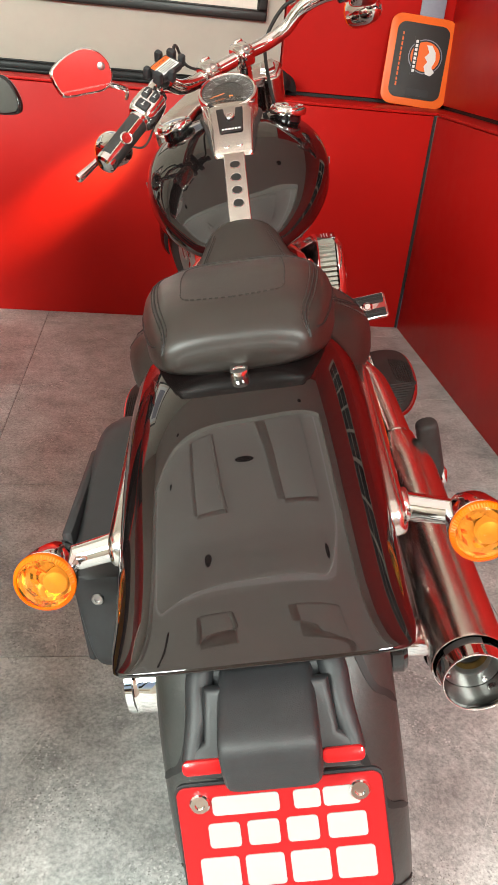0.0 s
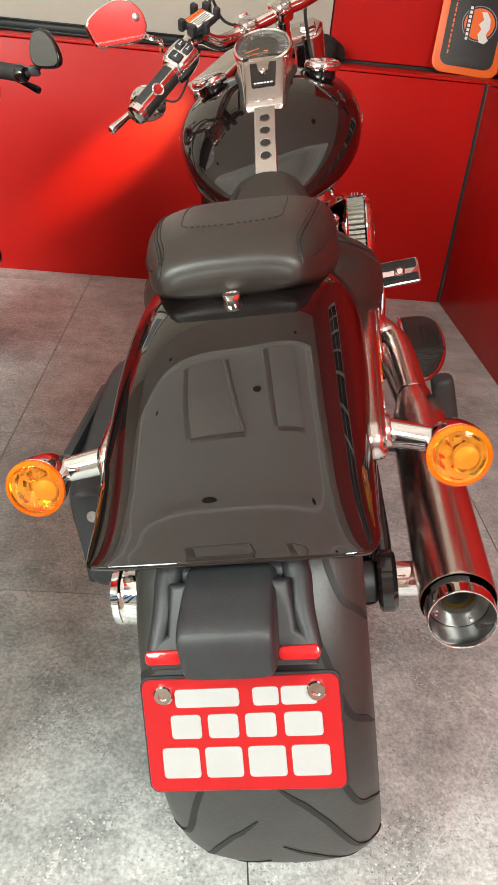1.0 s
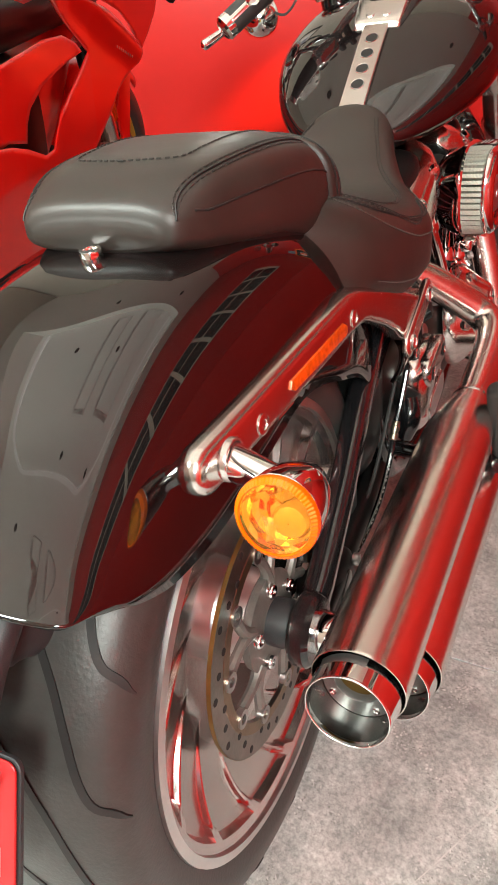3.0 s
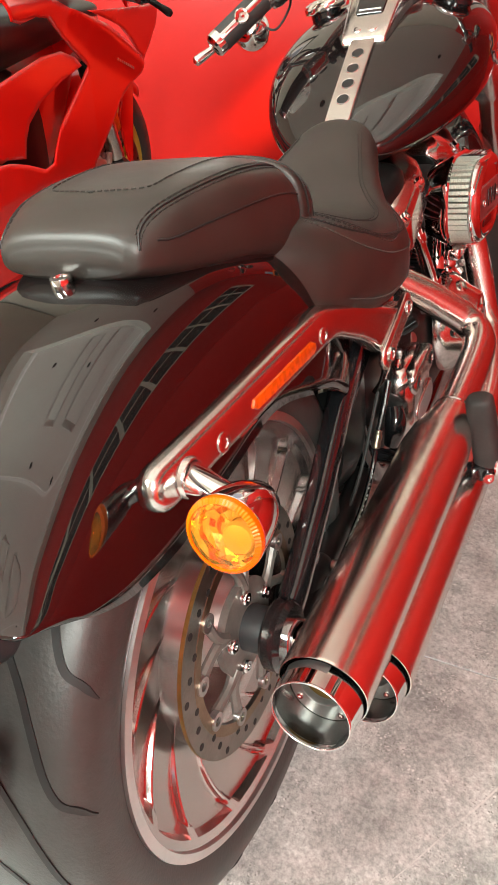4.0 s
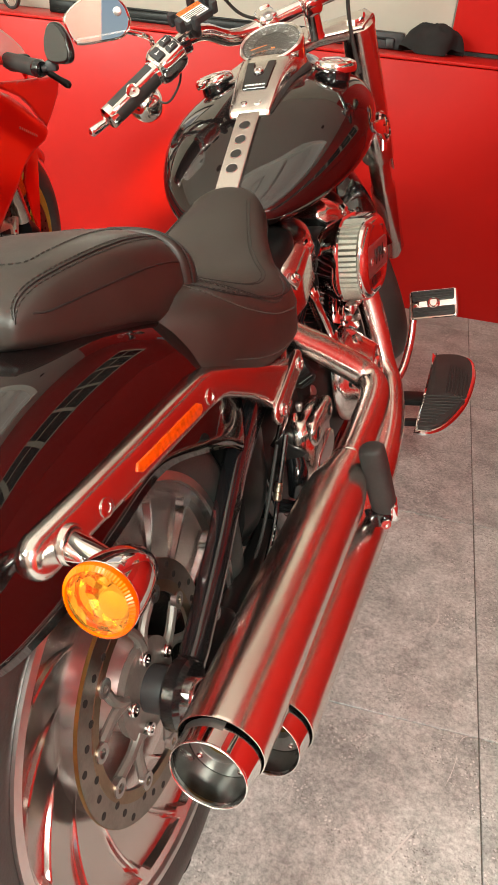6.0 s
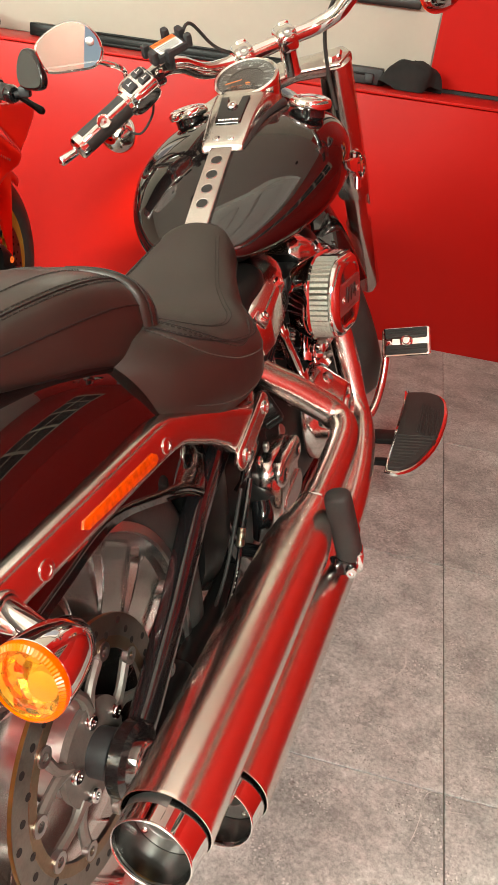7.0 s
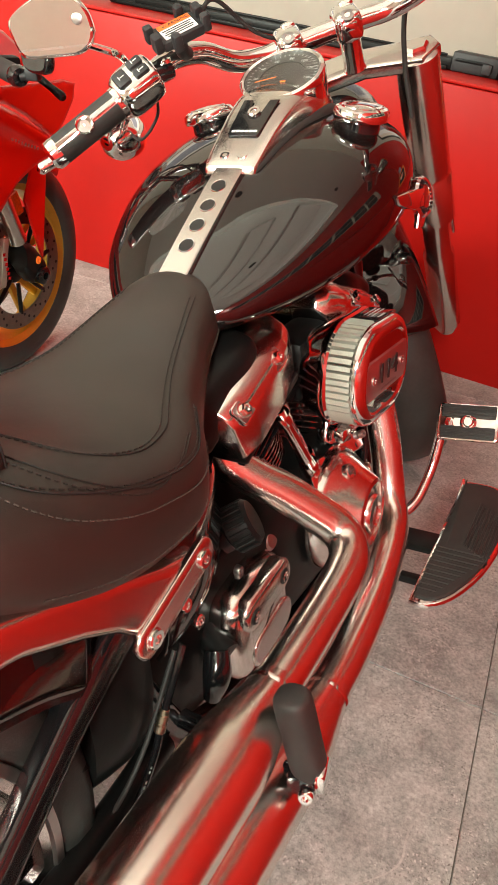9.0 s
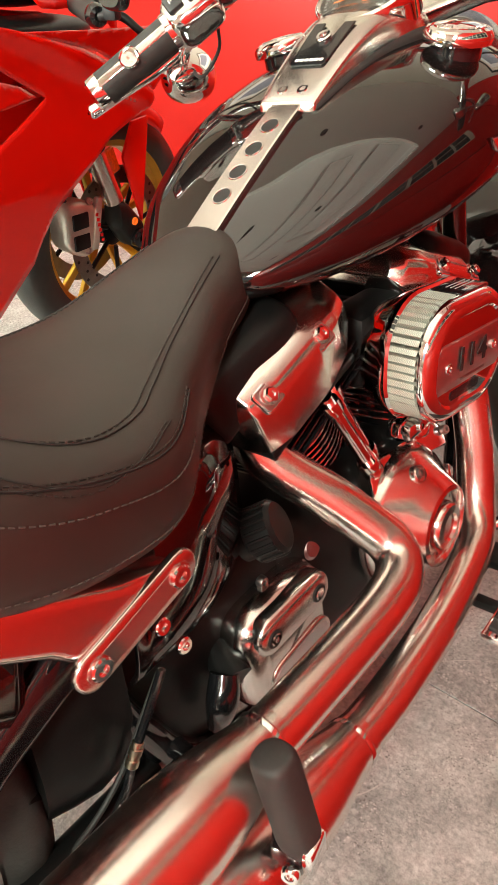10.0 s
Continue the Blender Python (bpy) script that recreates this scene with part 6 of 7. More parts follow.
bolt("peg_bolt", (0.297, 0.404, 0.290), (0.35, -0.9, 0.1), 0.0085, 0.007, chrome, pb)
part("peg_mount", tube([(0.285, 0.425, 0.290), (0.23, 0.43, 0.275), (0.12, 0.44, 0.28)], 0.012, 12), black_gloss, bike)

PD = Matrix.Translation((0.280, 1.125, 0.383)) @ frame_to((0, 0, 0), (0.05, -0.80, 0.60), (0, 0, 1)) @ pose(0, 0, 0, 0, 0, 4) @ Matrix.Scale(1.14, 4)
pedal = part("brake_pedal", slab(round_rect(0.092, 0.058, 0.007), 0.010, PD @ Matrix.Translation((0, 0, -0.008)), 0.003, 2), chrome, bike, "chrome brake pedal with rubber pads")
for yy in (0.0165, -0.0165):
    part("pedal_pad", rbox(0.080, 0.019, 0.006, PD @ Matrix.Translation((0, yy, 0.004)), 0.002), rubber, pedal)
    for k in range(3):
        part("pad_rib", rbox(0.078, 0.0022, 0.003, PD @ Matrix.Translation((0, yy - 0.005 + 0.005 * k, 0.0075)), 0.0006, 1), rubber, pedal)
part("pedal_medal", lathe([(0.0125, 0.002), (0.0125, 0.006), (0.010, 0.0075), (0.008, 0.006), (0.006, 0.0075), (0.001, 0.0075)], PD, 28), chrome, pedal)
part("pedal_arm", tube([PD @ Vector((-0.040, 0.0, -0.006)), (0.235, 1.118, 0.350), (0.228, 1.09, 0.29), (0.215, 1.05, 0.245), (0.19, 1.02, 0.225)], [0.009, 0.009, 0.0095, 0.010, 0.012], 14), chrome, bike)
for sx in (1, -1):
    FB = Matrix.Translation((sx * 0.275, 0.975, 0.232)) @ pose(0, 0, 0, 5, 0, 0)
    dsh = [(0.0, -0.150), (0.030, -0.150), (0.062, -0.118), (0.090, -0.050), (0.102, 0.03), (0.102, 0.105), (0.090, 0.155), (0.062, 0.180), (0.030, 0.184), (0.004, 0.180), (0.0, 0.168)]
    dsh = [tuple(q) for q in catmull(dsh + dsh[:1], 3)][:-1]
    board = part("footboard", slab([(sx * x, y) for x, y in dsh][::sx], 0.012, FB @ Matrix.Translation((0, 0, -0.012)), 0.004, 2), chrome, bike, "chrome-edged footboard with ribbed rubber")
    pad = part("board_rubber", slab([(sx * (0.050 + (x - 0.050) * 0.86), y * 0.93) for x, y in dsh][::sx], 0.007, FB, 0.002), rubber, board, "ribbed black rubber pad")
    for k in range(10):
        yy = -0.125 + 0.0115 * k
        wv = 0.030 + 0.0065 * k
        part("rubber_rib", rbox(min(wv, 0.088), 0.0035, 0.003, FB @ Matrix.Translation((sx * (0.006 + min(wv, 0.088) / 2), yy, 0.0078)), 0.001, 1), rubber, board)
    for k in range(9):
        part("rubber_rib", rbox(0.0035, 0.12, 0.003, FB @ Matrix.Translation((sx * (0.048 + 0.0052 * k), 0.055 - 0.0035 * k, 0.0078)), 0.001, 1), rubber, board)
    part("board_bracket", rbox(0.085, 0.05, 0.014, Matrix.Translation((sx * 0.235, 0.99, 0.212)), 0.004), black_satin, board)
    part("board_bracket", rbox(0.085, 0.018, 0.014, Matrix.Translation((sx * 0.235, 0.90, 0.200)), 0.004), black_satin, board)
# exhaust bracket and floor clearance parts
part("muffler_bracket", rbox(0.014, 0.16, 0.045, Matrix.Translation((0.205, 0.40, 0.29)), 0.006), black_satin, bike)
part("oil_cooler", rbox(0.16, 0.03, 0.20, pose(0, 1.155, 0.42, 12, 0, 0), 0.006), black_satin, bike, "black oil cooler")
part("horn_cover", lathe([(0.001, 0.0), (0.05, 0.004), (0.055, 0.02), (0.04, 0.05), (0.001, 0.06)], frame_to((-0.12, 0.86, 0.55), (-1, 0, 0)), 28), chrome, bike)
# left side bag on the swingarm
bag = part("side_bag", loft_y([(-0.085, -0.175, 0.022, 0.535, 0.49, 0.46, 5, 5), (-0.07, -0.180, 0.040, 0.550, 0.47, 0.40, 6, 6), (0.05, -0.184, 0.046, 0.565, 0.46, 0.33, 6, 6), (0.20, -0.184, 0.046, 0.580, 0.46, 0.31, 6, 6), (0.26, -0.18, 0.035, 0.57, 0.46, 0.34, 5, 5)], 4, 36), black_plastic, bike, "black swingarm side bag")
part("bag_flap", rbox(0.014, 0.20, 0.20, pose(-0.231, 0.07, 0.47, 0, 4, 0), 0.006), black_plastic, bag)
bolt("bag_rivet", (-0.190, -0.084, 0.515), (0, -1, 0.2), 0.007, 0.004, steel, bag)
part("side_stand", tube([(-0.12, 0.72, 0.20), (-0.20, 0.70, 0.10), (-0.262, 0.66, 0.066)], 0.012, 12), black_gloss, bike, "black side stand")
part("stand_foot", rbox(0.05, 0.035, 0.010, pose(-0.268, 0.655, 0.062, 0, 12.6, 0), 0.004), black_gloss, bike)


# chrome bracket under the left of the fender
part("left_axle_cap", lathe([(0.030, -0.03), (0.034, 0.0), (0.0345, 0.030), (0.033, 0.034), (0.033, 0.038), (0.0345, 0.041), (0.033, 0.049), (0.026, 0.053), (0.001, 0.054)], frame_to((-0.108, -0.150, 0.452), (-1, 0, 0)), 40), chrome, bike, "chrome axle end cap")

# seat seams: stitches draped over the leather
from mathutils.bvhtree import BVHTree


def drape(ob, pts, steps=12, lift=0.0006):
    """Lay a curve of (x, y) over an object from above."""
    tree = BVHTree.FromPolygons([v.co for v in ob.data.vertices], [p.vertices[:] for p in ob.data.polygons])
    out = []
    for x, y in catmull(pts, steps):
        hit = tree.ray_cast(Vector((x, y, 1.2)), Vector((0, 0, -1)))
        if hit[0] is not None:
            out.append(hit[0] + hit[1] * lift)
    return out


def stitched(ob, pts, groove=True, off=0.0):
    """Sunk welt with a row of stitches beside it, on both sides of the seat."""
    c = drape(ob, pts)
    if len(c) < 4:
        return
    if groove:
        part("welt", tube([tuple(q) for q in c[::2]], 0.0007, 6, 1), joint_black, ob)
    bm = bmesh.new()
    run = [c[0]]
    acc = 0.0
    for a, b in zip(c, c[1:]):
        n = max(1, int((b - a).length / 0.0012))
        for k in range(n):
            run.append(a + (b - a) * ((k + 1) / n))
    i = 0
    while i + 4 < len(run):
        tube([run[i], run[i + 3]], 0.0008, 5, bm=bm)
        i += 5
    part("stitching", bm, thread, ob)


def both(ob, pts, **kw):
    stitched(ob, pts + [(-x, y) for x, y in pts[::-1]] if pts[-1][0] <= 0.02 else pts, **kw)
    if pts[-1][0] > 0.02:
        stitched(ob, [(-x, y) for x, y in pts], **kw)


both(seat, [(0.050, 0.655), (0.066, 0.60), (0.085, 0.545), (0.112, 0.495), (0.134, 0.455), (0.140, 0.40), (0.113, 0.352), (0.068, 0.332), (0.0, 0.322)])
both(seat, [(0.150, 0.475), (0.168, 0.43), (0.172, 0.375), (0.155, 0.327), (0.12, 0.300), (0.06, 0.288), (0.0, 0.284)])
both(seat, [(0.150, 0.470), (0.170, 0.42), (0.1745, 0.365), (0.158, 0.317), (0.122, 0.291), (0.06, 0.280), (0.0, 0.276)], groove=False)
both(pillion, [(0.056, 0.225), (0.059, 0.17), (0.060, 0.125), (0.058, 0.080), (0.050, 0.045), (0.0, 0.036)], groove=False)
both(seat, [(0.046, 0.650), (0.062, 0.598), (0.081, 0.542), (0.108, 0.490), (0.130, 0.450), (0.136, 0.40), (0.110, 0.347), (0.066, 0.327), (0.0, 0.317)], groove=False)



def on_loft(rows, y, deg):
    """Point on a lofted cushion at y, deg round its section: 0 is its widest right side, 90 its top."""
    cols = np.array(catmull(rows, 8))
    cx, w, zt, zm, zb, pu, pd = (float(np.interp(y, cols[:, 0], cols[:, k])) for k in range(1, 8))
    c, s = math.cos(radians(deg)), math.sin(radians(deg))
    e = 2 / (pu if s >= 0 else pd)
    return Vector((cx + w * power(c, e), y, zm + ((zt - zm) if s >= 0 else (zm - zb)) * power(s, e)))


def side_seam(ob, rows, line, welt=True, offsets=(0.0,), pale=False):
    """Stitched seam along (y, deg) on both flanks of a cushion."""
    for sx in (1, -1):
        for off in offsets:
            c = [on_loft(rows, y, deg + off) for y, deg in catmull(line, 14)]
            c = [Vector((sx * (q.x + 0.0004), q.y, q.z + 0.0003)) for q in c]
            if welt and off == offsets[0]:
                part("welt", tube([tuple(q) for q in c[::2]], 0.0010, 6, 1), joint_black, ob)
            bm = bmesh.new()
            run = [c[0]]
            for a, b in zip(c, c[1:]):
                n = max(1, int((b - a).length / 0.0012))
                run += [a + (b - a) * ((k + 1) / n) for k in range(n)]
            for i in range(0, len(run) - 4, 5):
                tube([run[i], run[i + 3]], 0.0008, 5, bm=bm)
            part("stitching", bm, thread_pale if pale else thread, ob)


side_seam(pillion, PILLION_ROWS, [(0.262, 50), (0.20, 48), (0.12, 46), (0.05, 45), (0.010, 44), (-0.008, 34), (-0.016, 14)], True, (0.0, 4.5, -4.5))
side_seam(pillion, PILLION_ROWS, [(0.250, 14), (0.20, 13), (0.13, 10), (0.06, 8), (0.015, 8), (0.0, 14)])
side_seam(seat, SEAT_ROWS, [(0.52, 22), (0.47, 20), (0.42, 21), (0.36, 25), (0.31, 31), (0.275, 40), (0.255, 56), (0.248, 72)], True, (0.0, 3.0))
side_seam(seat, SEAT_ROWS, [(0.50, 2), (0.45, 2), (0.40, 4), (0.34, 9), (0.29, 18), (0.262, 30), (0.246, 46), (0.238, 62)], False, (0.0,), True)
side_seam(seat, SEAT_ROWS, [(0.680, -6), (0.62, -10), (0.54, -12), (0.46, -14), (0.38, -16), (0.30, -16), (0.24, -12)], False, (0.0,), True)

BAND_ROWS = [(0.250, 0, 0.106, 0.772, 0.708, 0.655, 3.4, 3.0), (0.256, 0, 0.114, 0.780, 0.708, 0.648, 3.4, 3.0), (0.280, 0, 0.112, 0.770, 0.702, 0.640, 3.2, 3.0), (0.290, 0, 0.102, 0.756, 0.698, 0.640, 3.0, 3.0)]
for y in (0.263, 0.281):
    side_seam(band, BAND_ROWS, [(y, 88), (y, 70), (y, 50), (y, 25), (y, 5), (y, -15)])

# ---------------------------------------------------------------- things on the ledge and the walls
WALLY = 0.334      # face of the upper wall


def on_room(x, y, z, rx=0, ry=0, rz=0):
    return ROOM @ pose(x, y, z, rx, ry, rz)


def picture(x0, x1, z0, z1):
    t = thing("framed_picture", "large framed print in a black moulded frame on the cream wall", "picture", on_room((x0 + x1) / 2, WALLY - 0.001, (z0 + z1) / 2, 90, 0, 0), "framed pictures")
    w, h, b = x1 - x0, z1 - z0, 0.035
    for cx, cy, sx, sy in ((0, h / 2 - b / 2, w, b), (0, -h / 2 + b / 2, w, b), (w / 2 - b / 2, 0, b, h - 2 * b), (-w / 2 + b / 2, 0, b, h - 2 * b)):
        part("frame_bar", rbox(sx - 0.0005, sy - 0.0005, 0.028, Matrix.Translation((cx, cy, 0.014)), 0.006, 3), black_frame, t)
        part("frame_lip", rbox(sx if sx > sy else 0.006, sy if sy > sx else 0.006, 0.010, Matrix.Translation((cx - math.copysign(b / 2, cx) * (sx < sy), cy - math.copysign(b / 2, cy) * (sx > sy), 0.012)), 0.002), black_frame, t)
    part("print", rbox(w - 2 * b, h - 2 * b, 0.006, Matrix.Translation((0, 0, 0.006)), 0), picture_paper, t)
    part("mount", rbox(w * 0.8, h * 0.72, 0.002, Matrix.Translation((0, 0.02, 0.0102)), 0), white_print, t)
    part("image_block", rbox(w * 0.66, h * 0.5, 0.001, Matrix.Translation((0, 0.05, 0.0118)), 0), grey_blue, t)
    return t


picture(-1.62, -0.62, 1.075, 1.75)
picture(-3.1, -2.1, 1.075, 1.75)

# long black rail lying on the ledge
rail = thing("ledge_rail", "long black plastic rail lying on the red ledge", "rail", on_room(-1.36, 0.235, LEDGE + 0.0005, 0, 0, 0))
part("rail_body", rbox(1.14, 0.055, 0.034, Matrix.Translation((-0.06, 0, 0.017)), 0.006), black_satin, rail)
part("rail_rib", rbox(1.10, 0.012, 0.008, Matrix.Translation((-0.06, -0.010, 0.037)), 0.003), black_satin, rail)
part("rail_lip", rbox(1.12, 0.012, 0.012, Matrix.Translation((-0.06, -0.033, 0.006)), 0.003), black_satin, rail)
part("end_block", rbox(0.15, 0.075, 0.052, Matrix.Translation((0.585, 0, 0.026)), 0.006), black_plastic, rail)
part("end_latch", rbox(0.03, 0.03, 0.03, Matrix.Translation((0.615, -0.035, 0.02)), 0.005), black_plastic, rail)
part("end_groove", rbox(0.10, 0.01, 0.008, Matrix.Translation((0.57, -0.038, 0.032)), 0.002), black_satin, rail)
part("end_block", rbox(0.10, 0.06, 0.042, Matrix.Translation((-0.60, 0, 0.021)), 0.005), black_satin, rail)

# crumpled black cap
rings = []
for i in range(15):
    u = i / 14
    ring = []
    for j in range(64):
        a = 2 * math.pi * j / 64
        d = Vector((math.cos(a), math.sin(a), u * 1.5))
        fold = 1 + 0.10 * noise.noise(d * 1.6) + u * 0.07 * math.sin(5 * a + 1.0)
        hem = 0.020 * max(0.0, math.sin(3.0 * a + 2.6)) ** 0.7
        r = math.sin(u * math.pi / 2) ** 0.85
        ring.append(((0.098 * math.cos(a) - 0.020 * u * u * (a > math.pi)) * r * fold, 0.068 * math.sin(a) * r * fold, hem * u + (0.088 - hem * u) * (1 - u ** 2.4) * (1 + 0.10 * noise.noise(d * 2.5)) + 0.001))
    rings.append(ring)
rings += [[(x * 0.9, y * 0.9, z + 0.004) for x, y, z in rings[-1]], [(x * 0.4, y * 0.4, 0.06) for x, y, z in rings[-1]]]
bm = grid_bm(rings, cap=True)
cap_ob = tagged(new("cloth_cap", mesh_of(bm, cloth_black, 60)), "crumpled black cloth cap on the red ledge", "cap")
cap_ob.matrix_world = on_room(-0.60, 0.205, LEDGE + 0.0005)

# orange-bordered sign standing in the corner
SG = on_room(-0.022, 0.245, LEDGE + 0.158, 90 - 9, 0, 0) @ pose(0, 0, 0, 0, 0, -3) @ Matrix.Diagonal((1.13, 1.0, 1.0, 1.0))
sign = thing("shop_sign", "black sign plate with an orange border leaning in the corner", "sign", SG)
rr = round_rect(0.235, 0.315, 0.04)
ri = round_rect(0.185, 0.262, 0.03)
part("sign_plate", slab(rr, 0.005, Matrix.Translation((0, 0, -0.006)), 0.002), orange_paint, sign)
part("sign_field", slab(ri, 0.0012, Matrix.Translation((0, 0, -0.0008)), 0.0004, 1), black_frame, sign)
circle = [(0.052 * math.cos(2 * math.pi * k / 40), 0.052 * math.sin(2 * math.pi * k / 40)) for k in range(40)]
part("emblem_disc", slab(circle, 0.0008, Matrix.Translation((0.018, 0.02, 0.0006)), 0), orange_paint, sign)
part("emblem_rim", ring_lathe([(0.060, 0.0), (0.060, 0.001), (0.057, 0.001), (0.057, 0.0)], Matrix.Translation((0.018, 0.02, 0.0006)), 48), grey_blue, sign)
part("emblem_band", rbox(0.018, 0.135, 0.0012, Matrix.Translation((-0.018, 0.02, 0.0018)), 0), black_frame, sign)
for k in range(8):
    part("emblem_bar", rbox(0.009, 0.010, 0.0006, Matrix.Translation((-0.018, -0.033 + 0.0145 * k, 0.0027)), 0), white_print, sign)
for k in range(11):
    part("side_bar", rbox(0.005, 0.014 - 0.004 * (k % 3 == 1), 0.0006, Matrix.Translation((-0.070, -0.085 + 0.0175 * k, 0.0007)), 0), orange_paint, sign)
shape = [(0.012, 0.060), (0.030, 0.062), (0.046, 0.040), (0.050, 0.012), (0.040, -0.014), (0.052, -0.030), (0.040, -0.044), (0.022, -0.040), (0.012, -0.014), (0.022, 0.004), (0.010, 0.018), (0.024, 0.036)]
part("emblem_shape", slab(shape, 0.0008, Matrix.Translation((0.006, 0.0, 0.0016)), 0), white_print, sign)
part("sign_slot", slab(round_rect(0.085, 0.026, 0.010), 0.0006, Matrix.Translation((0.010, -0.108, 0.0005)), 0), black_plastic, sign)
part("sign_stem", rbox(0.085, 0.16, 0.006, Matrix.Translation((0.020, 0.228, -0.012)), 0.002), grey_blue, sign)

# small model motorcycle at the far end of the ledge
toy = thing("model_motorcycle", "small scale model motorcycle standing on the ledge", "model", on_room(-2.20, 0.14, LEDGE, 0, 0, 80))
for y in (-0.085, 0.085):
    m = frame_to((0, y, 0.036), (1, 0, 0))
    wt = part("toy_tyre", ring_lathe([(0.036, 0), (0.034, 0.008), (0.028, 0.009), (0.026, 0), (0.028, -0.009), (0.034, -0.008)], m, 28), rubber, toy)
    part("toy_rim", ring_lathe([(0.026, 0.003), (0.024, 0.003), (0.024, -0.003), (0.026, -0.003)], m, 24), chrome, wt)
    for k in range(8):
        part("toy_spoke", tube([m @ Vector((0, 0, 0)), m @ Vector((0.025 * math.cos(k * 0.785), 0.025 * math.sin(k * 0.785), 0))], 0.0007, 5), chrome, wt)
part("toy_engine", rbox(0.03, 0.07, 0.045, Matrix.Translation((0, 0, 0.045)), 0.008), steel, toy)
part("toy_tank", loft_y([(-0.01, 0, 0.008, 0.085, 0.078, 0.072, 2, 2), (0.02, 0, 0.016, 0.094, 0.082, 0.072, 2, 2), (0.055, 0, 0.009, 0.090, 0.082, 0.074, 2, 2)], 4, 18), black_paint, toy)
part("toy_seat", loft_y([(-0.075, 0, 0.010, 0.078, 0.074, 0.070, 3, 3), (-0.04, 0, 0.014, 0.080, 0.074, 0.068, 3, 3), (-0.005, 0, 0.010, 0.084, 0.076, 0.070, 3, 3)], 4, 16), leather, toy)
part("toy_fork", tube([(0, 0.085, 0.036), (0, 0.055, 0.105)], 0.004, 8), chrome, toy)
part("toy_bars", tube([(-0.035, 0.035, 0.105), (0, 0.055, 0.108), (0.035, 0.035, 0.105)], 0.0025, 8), chrome, toy)

# ---------------------------------------------------------------- red sports motorcycle beside the cruiser (own frame: front wheel contact)
SPORT = pose(-1.0, 1.33, 0.0, 0, -5, 14)
sport = thing("sport_motorcycle", "red faired sports motorcycle with gold wheels", "motorcycle", SPORT)
SW = frame_to((0, 0, 0.30), (1, 0, 0))
part("front_tyre", ring_lathe(tyre_profile(0.30, 0.060, 0.222, 0.050), SW, 72), tyre_rubber, sport, "black front tyre")
srim = part("front_rim", ring_lathe([(0.224, 0.050), (0.228, 0.046), (0.220, 0.030), (0.212, 0.0), (0.220, -0.030), (0.228, -0.046), (0.224, -0.050), (0.205, -0.036), (0.198, 0.0), (0.205, 0.036)], SW, 72), gold_alloy, sport, "gold alloy wheel rim")
bm0 = rbox(0.17, 0.022, 0.016, Matrix.Translation((0.118, 0, 0)), 0.005)
SSP = mesh_of(bm0, gold_alloy)
for k in range(5):
    for off in (-11, 11):
        s = part("spoke", SSP, gold_alloy, srim)
        s.matrix_local = SW @ pose(0, 0, 0, 0, 0, 72 * k + 20) @ pose(0, 0, 0, 0, 0, off) @ pose(0, 0, 0, 0, 3, 0)
part("hub", lathe([(0.04, -0.05), (0.045, 0.0), (0.04, 0.05), (0.02, 0.06), (0.001, 0.06)], SW), black_satin, sport)
